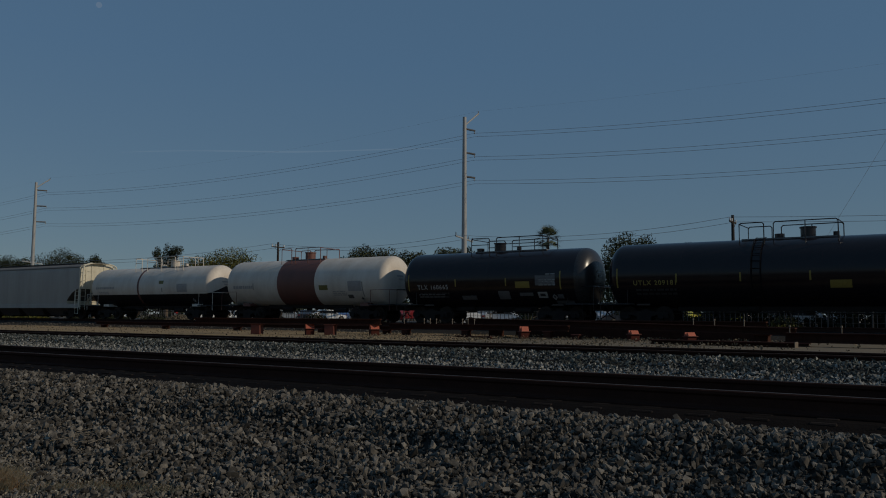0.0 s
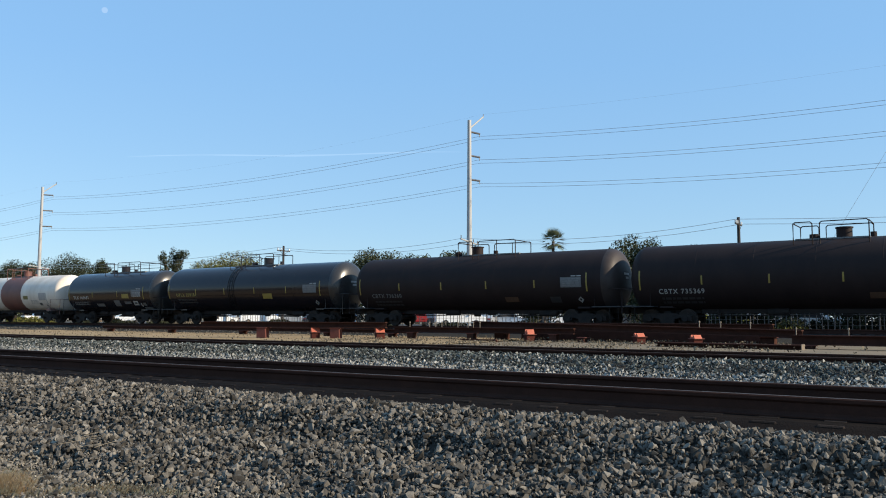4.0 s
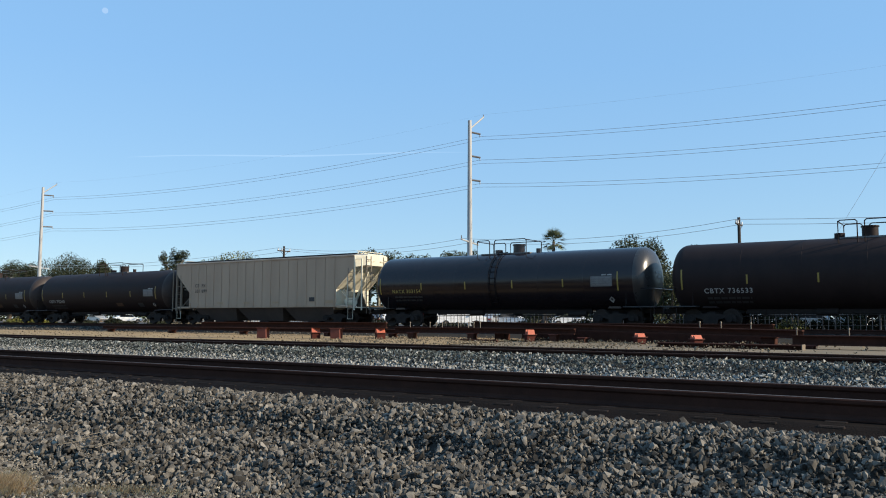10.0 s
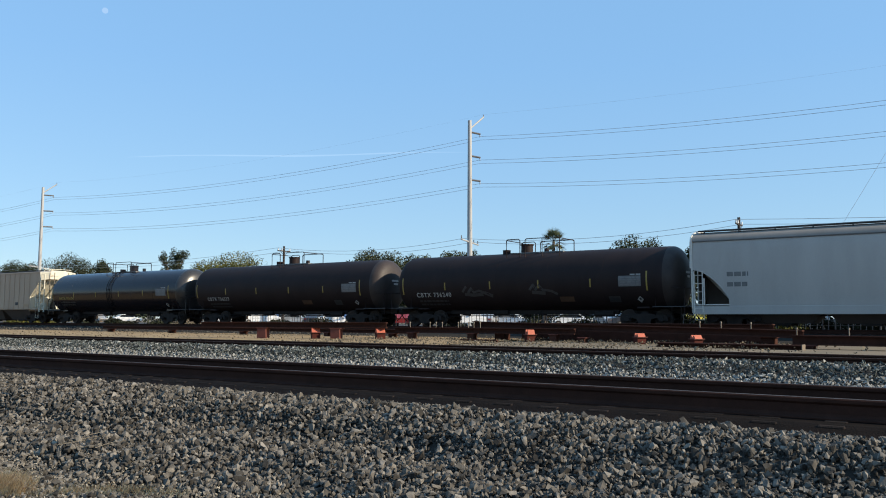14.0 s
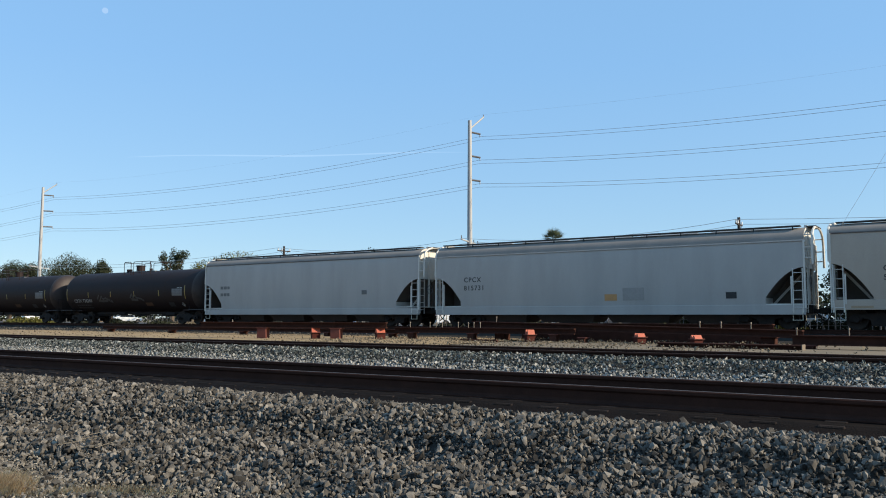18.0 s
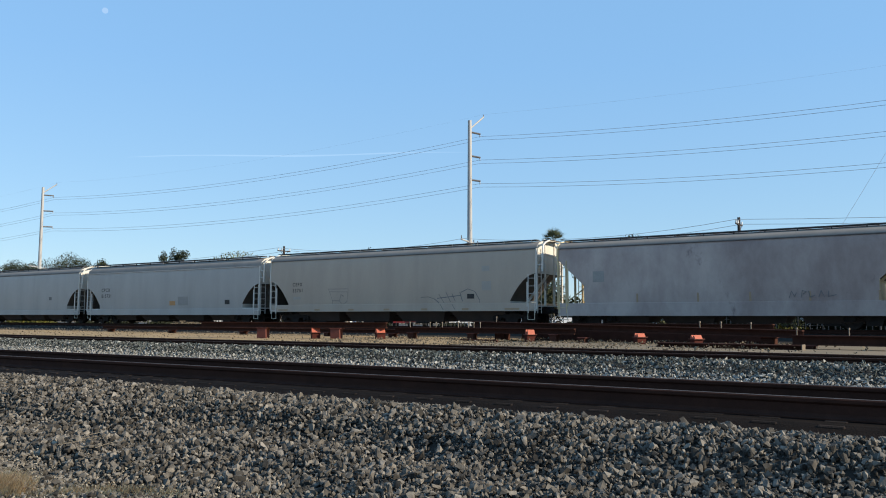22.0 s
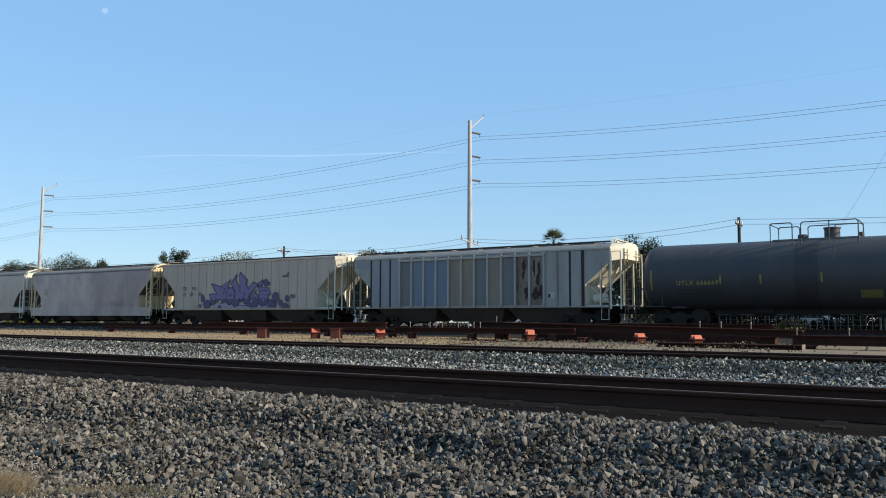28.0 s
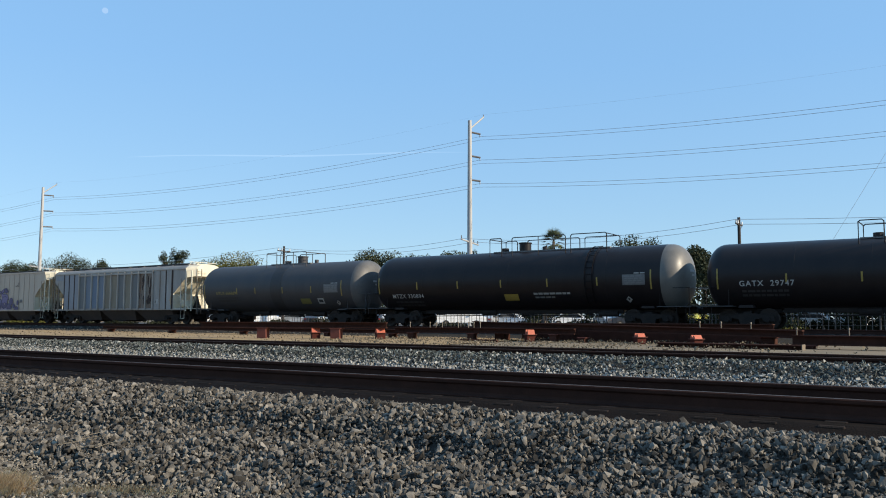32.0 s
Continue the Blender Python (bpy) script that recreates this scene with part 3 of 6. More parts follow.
inside = ys > np.interp(xs, (-6.4, -3.4, -0.6), (3.3, 4.9, 6.0)) - 0.2
keep = rnd.random(len(xs)) < np.where(ys > 7.3, np.clip((7.55 - ys) / 0.25, 0.02, 1), np.clip((ys - 2.8) / 0.9, 0.5, 1.0)) * np.where(inside, 1.0, 0.1)
xs, ys = xs[keep], ys[keep]
sz = np.clip(rnd.lognormal(-3.25, 0.36, len(xs)), 0.015, 0.085) * np.where(ys < 4.4, 0.8, 1.0)
top = height(PROFILE_NEAR, ys) + hump(xs, ys)
zs = top + sz * rnd.uniform(-0.6, 0.75, len(xs)) + 0.008
zs = np.where(ys > 7.2, np.minimum(zs, -0.245 - 0.35 * sz), zs)
near = np.nonzero((abs(xs + 3.3) < 0.36) & (abs(ys - 5.05) < 0.25))[0][:300]
NEAR_STONES = list(zip(xs[near], ys[near], zs[near], sz[near]))
rest = np.ones(len(xs), bool)
rest[near] = False
scatter("ballast_stones", xs[rest], ys[rest], zs[rest], sz[rest], rnd, M["ballast"], "loose grey and tan crushed ballast stones on the shoulder", 20)
xs, ys = field(13000, 2.9, 4.7, 2.0, 0.0)
sz = np.clip(rnd.normal(0.021, 0.009, len(xs)), 0.008, 0.05)
scatter("gravel", xs, ys, height(PROFILE_NEAR, ys) + hump(xs, ys) + sz * 0.2 + 0.02, sz, rnd, M["ballast_foot"], "fine pale gravel at the foot of the shoulder", 12)
xs, ys = field(6000, 9.5, 13.2, 2.0, 0.3)
sz = np.clip(rnd.normal(0.055, 0.014, len(xs)), 0.025, 0.1)
scatter("ballast_stones", xs, ys, np.where(ys < 12.1, height(PROFILE_NEAR, ys), height(PROFILE_MID, ys)) + sz * 0.2, sz, rnd, M["ballast"], "grey ballast stones behind the near track", 12)
# between the rails and between the two tracks
xs, ys = field(7000, 8.0, 9.35, 2.0, 0.3)
sz = np.clip(rnd.normal(0.05, 0.012, len(xs)), 0.025, 0.08)
scatter("ballast_stones", xs, ys, height(PROFILE_NEAR, ys) + sz * 0.1, sz, rnd, M["ballast"], "grey ballast stones between the near rails", 12)
xs, ys = field(23000, 13.2, 15.0, 1.98, 0.0)
sz = np.clip(rnd.lognormal(-2.93, 0.3, len(xs)), 0.025, 0.1)
scatter("ballast_stones", xs, ys, height(PROFILE_MID, ys) + sz * rnd.uniform(0, 0.5, len(xs)), sz, rnd, M["ballast_pale"], "pale grey ballast stones between the two tracks", 12)
xs, ys = field(21000, 14.8, 16.45, 1.98, 0.0)
sz = np.clip(rnd.lognormal(-2.9, 0.3, len(xs)), 0.025, 0.1)
fair = rnd.random(len(xs)) < 0.2
for pick, m_, say in ((~fair, "ballast_blue", "dark bluish ballast stones below the middle track"), (fair, "ballast_pale", "pale stones among the dark ones below the middle track")):
    scatter("ballast_stones", xs[pick], ys[pick], (height(PROFILE_MID, ys) + sz * rnd.uniform(0, 0.45, len(xs)))[pick], sz[pick], rnd, M[m_], say, 12)
xs, ys = field(5000, 18.2, 22.0, 2.0, 0.3)
sz = np.clip(rnd.normal(0.055, 0.02, len(xs)), 0.025, 0.13)
scatter("ballast_stones", xs, ys, np.maximum(height(PROFILE_MID, ys), -0.42) + sz * 0.2, sz, rnd, M["ballast"], "scattered stones beyond the middle track", 12)
xs = np.concatenate([rnd.uniform(-26, -6, 5000), rnd.uniform(-6, 3, 300), rnd.uniform(-70, -20, 2200)])
ys = rnd.uniform(21, 35, 7500)
sz = np.clip(rnd.lognormal(-2.95, 0.4, len(xs)), 0.02, 0.16)
scatter("gravel_heap", xs, ys, np.interp(ys, (20, 27, 36), (-0.42, -0.36, -0.3)) + 0.05 + 0.1 * np.sin(xs) ** 2 * rnd.random(len(xs)), sz, rnd, M["ballast_tan"], "rough tan gravel around the stacked steel", 12)
xs = rnd.uniform(-110, -26, 5000)
ys = rnd.uniform(34.6, 37.8, 5000)
sz = np.clip(rnd.normal(0.08, 0.025, len(xs)), 0.04, 0.2)
scatter("ballast_stones", xs, ys, np.interp(ys, (31, 35.4, 37.4, 38), (-0.3, -0.29, 0.0, 0.03)) + 0.02, sz, rnd, M["ballast"], "brownish ballast stones at the foot of the far track", 12)

# ---- the train ----
CACHE = {}


def shared(name, key, maker, mat_, parent, at=None, label="", smooth=False):
    """A part whose mesh is made once and shared by alike parts."""
    if key not in CACHE:
        ob = part(name, maker(), mat_, parent, label, smooth)
        CACHE[key] = ob.data
        if at is not None:
            ob.matrix_basis = at
        return ob
    return part_of(name, CACHE[key], None, parent, label, at=at)


def wheelset_bm():
    bm = bmesh.new()
    prof = [(0.0, 0.09), (-0.02, 0.30), (0.03, 0.38), (0.03, 0.457), (-0.09, 0.463), (-0.10, 0.487), (-0.125, 0.487), (-0.125, 0.38), (-0.06, 0.30), (-0.09, 0.09)]
    for side in (-1, 1):
        rings = []
        for a, r in prof:
            rings.append([bm.verts.new((r * math.sin(2 * math.pi * k / 24), side * (0.77 + a), r * math.cos(2 * math.pi * k / 24))) for k in range(24)])
        for p, q in zip(rings, rings[1:] + rings[:1]):
            for k in range(24):
                bm.faces.new((p[k], p[(k + 1) % 24], q[(k + 1) % 24], q[k]))
    add_tube(bm, (0, -1.05, 0), (0, 1.05, 0), 0.085, 10)
    for side in (-1, 1):
        add_box(bm, -0.03, 0.03, side * 0.775 - 0.01, side * 0.775 + 0.01, -0.33, 0.33)
    bmesh.ops.recalc_face_normals(bm, faces=bm.faces)
    return bm


def side_frame_bm():
    o = [(-1.18, 0.36), (-1.18, 0.60), (-0.98, 0.68), (-0.62, 0.66), (-0.40, 0.72), (0.40, 0.72), (0.62, 0.66), (0.98, 0.68), (1.18, 0.60), (1.18, 0.36), (0.72, 0.36), (0.66, 0.52), (0.36, 0.44), (0.3, 0.18), (-0.3, 0.18), (-0.36, 0.44), (-0.66, 0.52), (-0.72, 0.36)]
    bm = prism(o, -0.09, 0.09)
    for s in (-0.889, 0.889):
        add_tube(bm, (s, -0.16, 0.457), (s, 0.12, 0.457), 0.13, 10)
    return bm


def springs_bm():
    bm = bmesh.new()
    for x in (-0.17, 0, 0.17):
        add_tube(bm, (x, 0, 0.24), (x, 0, 0.47), 0.07, 8)
        for k in range(4):
            add_tube(bm, (x, 0, 0.26 + k * 0.055), (x, 0, 0.28 + k * 0.055), 0.082, 8)
    return bm


WHEELS = []


def truck(car, x):
    tk = shared("truck", "truck", lambda: box(-0.2, 0.2, -1.0, 1.0, 0.48, 0.82, 0.05), M["underframe"], car, pose(x, 0, 0), "grimy four-wheel truck")
    for s in (-1, 1):
        shared("side_frame", "side_frame", side_frame_bm, M["underframe"], tk, pose(0, s * 1.0, 0))
        shared("springs", "springs", springs_bm, M["wheel"], tk, pose(0, s * 1.0, 0))
        WHEELS.append(shared("wheelset", "wheelset", wheelset_bm, M["wheel"], tk, pose(s * 0.889, 0, 0.475), smooth=True))
    return tk


def coupler_bm():
    bm = box(-0.62, 0.05, -0.08, 0.08, 0.74, 0.92, 0.02)
    add_box(bm, 0.0, 0.3, -0.14, 0.10, 0.70, 0.98, 0.04)
    add_tube(bm, (-0.2, 0.28, 0.86), (0.05, 0.34, 0.45), 0.03, 6)
    add_tube(bm, (0.05, 0.34, 0.45), (0.3, 0.30, 0.32), 0.03, 6)
    return bm


def ladder_bm(h, w=0.42, rungs=6, r=0.022):
    bm = bmesh.new()
    for x in (-w / 2, w / 2):
        add_box(bm, x - r, x + r, -0.012, 0.012, 0, h)
    for k in range(rungs):
        z = h * (k + 0.5) / rungs
        add_tube(bm, (-w / 2, 0, z), (w / 2, 0, z), 0.014, 6)
    return bm


def lathe_x(profile, zc, seg=48, bands=1):
    """A body of revolution about the line y = 0, z = zc; profile of (x, r)."""
    vs, fs = [], []
    for x, r in profile:
        for k in range(seg):
            a = 2 * math.pi * k / seg
            vs.append((x, -r * math.cos(a), zc + r * math.sin(a)))
    n = len(profile)
    for i in range(n - 1):
        for k in range(seg):
            fs.append((i * seg + k, i * seg + (k + 1) % seg, (i + 1) * seg + (k + 1) % seg, (i + 1) * seg + k))
    fs += [tuple(range(seg))[::-1], tuple((n - 1) * seg + k for k in range(seg))]
    return vs, fs


DISH = 2.5      # how square the shoulder of a tank head is; 2 is an ellipse


def tank_profile(L, r, head):
    e = 2 / DISH
    p = [(head * (1 - (math.cos(math.pi / 2 * k / 18) ** e if k < 18 else 0.0)), max(0.02, r * math.sin(math.pi / 2 * k / 18) ** e)) for k in range(19)]
    return p + [(L - x, q) for x, q in reversed(p)]


def mark_car(car, flat_at, x, z, text, size, mat_, kind="lettering"):
    return on_side(kind, words(text, size), x, z, car, mat_, flat_at)


def tank_car(label, s0, L, r, zc, paint, marks="", mark_paint="letter_white", head=0.8, group="freight cars", stripes=5, hatch=8.5, rails_=(6.6, 10.6),
             band=None, skirt=None, mark_x=0.9, mark_z=-0.55, mark_size=0.36, panel=0.83, yellow_panel=None, stripe_paint="yellow", guard=None, valve=True, frame_paint=None, decals=(), prints=(), nudge=0.0, ladder=None):
    car = thing("tank_car", pose(0, 0, 0), label, "tank car", group)
    car["s0"] = s0
    fp = M[frame_paint] if frame_paint else paint
    surf = lambda z: -math.sqrt(max(0.01, r * r - (z - zc) ** 2))
    zm = zc + (0.1 if r > 1.55 else 0.0)        # height that the writing is set out from
    vs, fs = lathe_x(tank_profile(L, r, head), zc)
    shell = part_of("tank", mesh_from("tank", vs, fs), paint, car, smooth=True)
    # only the trailing head, which faces the sun, takes its brighter sunlit copy
    dusty = {"black_tank_paint": "sunlit_black_head", "dusty_black_tank_paint": "sunlit_dull_black_head", "brownish_black_tank_paint": "sunlit_brown_head", "blue_grey_tank_paint": "sunlit_grey_head"}.get(paint.name)
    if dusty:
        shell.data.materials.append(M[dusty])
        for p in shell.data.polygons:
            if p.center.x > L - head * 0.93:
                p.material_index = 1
    n = max(4, int((L - 2 * head) / 2.6))
    for i in range(1, n):
        x = head + (L - 2 * head) * i / n
        vs, fs = lathe_x([(x - 0.02, r + 0.001), (x - 0.014, r + 0.005), (x + 0.014, r + 0.005), (x + 0.02, r + 0.001)], zc)
        part_of("weld_seam", mesh_from("weld_seam", vs, fs[:-2]), paint, car, smooth=True)
    if band:
        vs, fs = lathe_x([(band[0], r + 0.001), (band[0], r + 0.009), (band[1], r + 0.009), (band[1], r + 0.001)], zc)
        part_of("band", mesh_from("band", vs, fs[:-2]), M[band[2]], car, "dark spill stain round the tank" if "stain" in band[2] else "painted band round the tank", smooth=True)
    if skirt:
        v2, f2 = lathe_x([(x, q + 0.006) for x, q in tank_profile(L, r, head)], zc)
        v2 = [(x - 0.006 if x < 0.3 else x + 0.006 if x > L - 0.3 else x, y, z) for x, y, z in v2]
        f2 = [f for f in f2[:-2] if all((v2[i][2] - zc) < -0.33 * math.hypot(v2[i][1], v2[i][2] - zc) for i in f)]
        part_of("lower_shell", mesh_from("lower_shell", v2, f2), M[skirt], car, "black lower half of the tank", smooth=True)
    # sills, platforms and trucks
    for e, x in ((0, 0.0), (1, L)):
        d = 1 if e else -1
        xt = x - d * 1.9
        truck(car, xt)
        part("stub_sill", box(min(xt - d * 1.4, x + d * 0.32), max(xt - d * 1.4, x + d * 0.32), -0.33, 0.33, 0.72, 1.02, 0.02), M["underframe"], car)
        part("saddle", prism([(xt - 0.35, 0.98), (xt + 0.35, 0.98), (xt + 0.3, zc - r * 0.86), (xt - 0.3, zc - r * 0.86)], -1.15, 1.15), fp, car)
        part("end_platform", box(min(x - d * 1.35, x + d * 0.28), max(x - d * 1.35, x + d * 0.28), -1.45, 1.45, 1.03, 1.08), M["board_dark"], car)
        shared("coupler", "coupler", coupler_bm, M["underframe"], car, pose(x + d * 0.35, 0, 0, 0, 0, 0 if e else 180))
        for s in (-1, 1):
            part("handrail", tube([(x - d * 1.2, s * 1.42, 1.08), (x - d * 1.2, s * 1.42, 1.95), (x + d * 0.22, s * 1.42, 1.95), (x + d * 0.22, s * 1.42, 0.7)], 0.02), fp, car)
            part("sill_step", tube([(x + d * 0.05, s * 1.42, 1.05), (x + d * 0.05, s * 1.42, 0.45), (x - d * 0.4, s * 1.42, 0.45), (x - d * 0.4, s * 1.42, 1.05)], 0.018), M["underframe"], car)
        part("end_rail", tube([(x + d * 0.24, -1.42, 1.95), (x + d * 0.24, 1.42, 1.95)], 0.02), fp, car)
    part("brake_cylinder", tube([(L * 0.5 - 2.2, -0.5, 0.8), (L * 0.5 - 1.3, -0.5, 0.8)], 0.16, 10), M["underframe"], car)
    part("air_reservoir", tube([(L - 4.6, -0.7, 0.72), (L - 3.6, -0.7, 0.72)], 0.15, 12), M["underframe"], car)
    part("brake_pipe", tube([(1.0, -0.3, zc - r - 0.06), (L - 1.0, -0.3, zc - r - 0.06)], 0.03), M["underframe"], car)
    part("bottom_skid", box(3.4, L - 3.4, -0.5, -0.36, zc - r - 0.14, zc - r + 0.12, 0.02), M["underframe"], car)
    for x in (4.2, L * 0.5 + 0.6, L - 5.4):
        part("pipe_hanger", box(x - 0.05, x + 0.05, -0.52, 0.3, zc - r - 0.2, zc - r + 0.1, 0.01), M["underframe"], car)
    part("brake_rod", tube([(2.6, -0.6, 0.58), (L * 0.5, -0.55, 0.66), (L - 2.6, -0.6, 0.58)], 0.026, 5), M["underframe"], car)
    part("bottom_outlet", tube([(hatch, 0, zc - r - 0.28), (hatch, 0, zc - r + 0.1)], 0.2, 12), M["underframe"], car)
    # top fittings
    xm, zt = hatch, zc + r
    ra, rb = rails_
    part("manway", tube([(xm, 0, zt - 0.1), (xm, 0, zt + 0.42)], 0.33, 16), fp, car, smooth=True)
    part("manway_lid", tube([(xm, 0, zt + 0.42), (xm, 0, zt + 0.48)], 0.37, 16), fp, car)
    if valve:
        part("valve", tube([(xm + 1.15, 0.1, zt - 0.05), (xm + 1.15, 0.1, zt + 0.22)], 0.13, 10), fp, car)
        part("valve", tube([(xm - 1.2, -0.15, zt - 0.05), (xm - 1.2, -0.15, zt + 0.2)], 0.22, 10), fp, car)
    part("top_walkway", box(ra, rb, -0.5, 0.5, zt - 0.07, zt + 0.0), M["dark_grate"], car)
    for s in (-1, 1):
        y = s * 0.92
        cuts = [ra, ra + (rb - ra) * 0.26, ra + (rb - ra) * 0.36, rb] if rb - ra < 5 else [ra, ra + 0.75, ra + 1.4, ra + 4.6, ra + 4.9, rb]
        for a, b in zip(cuts[::2], cuts[1::2]):
            part("guard_rail", tube([(a, y, zt - 0.35), (a, y, zt + 0.62), (a + 0.08, y, zt + 0.7), (b - 0.08, y, zt + 0.7), (b, y, zt + 0.62), (b, y, zt - 0.35)], 0.028), fp, car)
            if guard:
                part("guard_rail", tube([(a, y, zt + 0.33), (b, y, zt + 0.33)], 0.024), fp, car)
            if b - a > 2:
                part("rail_post", tube([((a + b) / 2, y, zt - 0.35), ((a + b) / 2, y, zt + 0.7)], 0.024), fp, car)
    for x in (ra, rb):
        part("cross_rail", tube([(x, -0.92, zt + 0.66), (x, 0.92, zt + 0.66)], 0.024), fp, car)
    if ladder:
        rim = r + 0.07
        arc = [math.radians(a) for a in range(-48, 86, 6)]
        for dx in (-0.2, 0.2):
            part("ladder_rail", tube([(ladder + dx, -rim * math.cos(a), zc + rim * math.sin(a)) for a in arc], 0.024, 5), M["ladder_black"], car)
        for a in arc[1::2]:
            part("rung", tube([(ladder - 0.2, -rim * math.cos(a), zc + rim * math.sin(a)), (ladder + 0.2, -rim * math.cos(a), zc + rim * math.sin(a))], 0.016, 5), M["ladder_black"], car)
    # stripes and writing
    if stripes:
        for i in range(stripes + 1):
            x = 0.7 + (L - 2.3) * i / stripes + (nudge if i == 1 else 0.0)
            big = i in (0, stripes)
            on_side("reflective_stripe", plate(0.075, 0.95 if big else 0.42), x, zm - (0.72 if big else 0.5), car, M[stripe_paint], surf)
    if marks:
        mark_car(car, surf, mark_x, zm + mark_z, marks, mark_size, M[mark_paint])
        on_side("small_print", bars(2, 2.0, 0.1, 0.09, int(s0 * 7) % 97), mark_x + 0.1, zm + mark_z - 0.28, car, M["letter_ghost"], surf)
    if panel:
        on_side("data_panel", plate(1.15, 0.52), L - 3.0, zm - 0.5, car, M["letter_dim"], surf)
        on_side("small_print", bars(4, 0.95, 0.06, 0.05, int(s0 * 3) % 89), L - 2.9, zm - 0.1, car, M["letter_soft"], surf, 0.012)
        on_side("small_print", bars(1, 0.55, 0.06, 0.05, 5), L - 2.4, zm + 0.05, car, M["letter_mid"], surf, 0.012)
    if yellow_panel:
        on_side("yellow_placard", plate(0.85, 0.34), yellow_panel[0] - 0.42, yellow_panel[1] - 0.17, car, M[yellow_panel[2]], surf)
    for name, x, z, ww, hh, m in decals:
        on_side(name, plate(ww, hh), x - ww / 2, z - hh / 2, car, M[m], surf, 0.012)
    for x, z, ww, hh, rows, m in prints:
        on_side("small_print", bars(rows, ww, hh, hh * 0.8, int(x * 91 + z * 17) % 83), x, z, car, M[m], surf, 0.011)
    dia = ([(0, -0.16, 0), (0.16, 0, 0), (0, 0.16, 0), (-0.16, 0, 0)], [(0, 1, 2, 3)])
    on_side("hazard_placard", dia, L - 1.97 - (0.8 if L > 18 else 0.0), 1.42, car, M["letter_white"], surf, 0.06)
    on_side("hazard_mark", ([(a * 0.45, b * 0.45, c) for a, b, c in dia[0]], dia[1]), L - 1.97 - (0.8 if L > 18 else 0.0), 1.44, car, M["letter_black"], surf, 0.066)
    part("end_print", mesh_bm(*end_print(L, r, zc, head)), M["letter_white"], car)
    return car


def mesh_bm(vs, fs):
    bm = bmesh.new()
    v = [bm.verts.new(p) for p in vs]
    for f in fs:
        bm.faces.new([v[i] for i in f])
    return bm


def end_print(L, r, zc, head):
    """Two short bars of writing on the trailing head of a tank."""
    vs, fs = [], []
    for row, (y0, y1) in enumerate(((-0.4, 0.25), (-0.22, 0.2))):
        k = len(vs)
        z = zc + 0.24 - row * 0.2
        for y, zz in ((y0, z), (y1, z), (y1, z + 0.11), (y0, z + 0.11)):
            q = min(0.98, math.hypot(y, zz - zc) / r)
            vs.append((L - head + head * (1 - q ** DISH) ** (1 / DISH) + 0.02, y, zz))
        fs.append((k, k + 1, k + 2, k + 3))
    return vs, fs


def hopper_section(z0, ze, zr, w, bulge, n=7):
    """Half section of a hopper body from its lower edge over the eave to the ridge: points (y, z) with y >= 0."""
    pts = []
    for i in range(n + 1):
        z = z0 + (ze - z0) * i / n
        u = (z - 2.6) / 2.0
        pts.append((w - bulge * u * u, z))
    ye = pts[-1][0]
    for a in (0.25, 0.5, 0.75, 1.0):
        pts.append((ye * math.cos(a * math.pi / 2) ** (0.75 if bulge else 0.55), ze + (zr - ze) * math.sin(a * math.pi / 2)))
    return pts


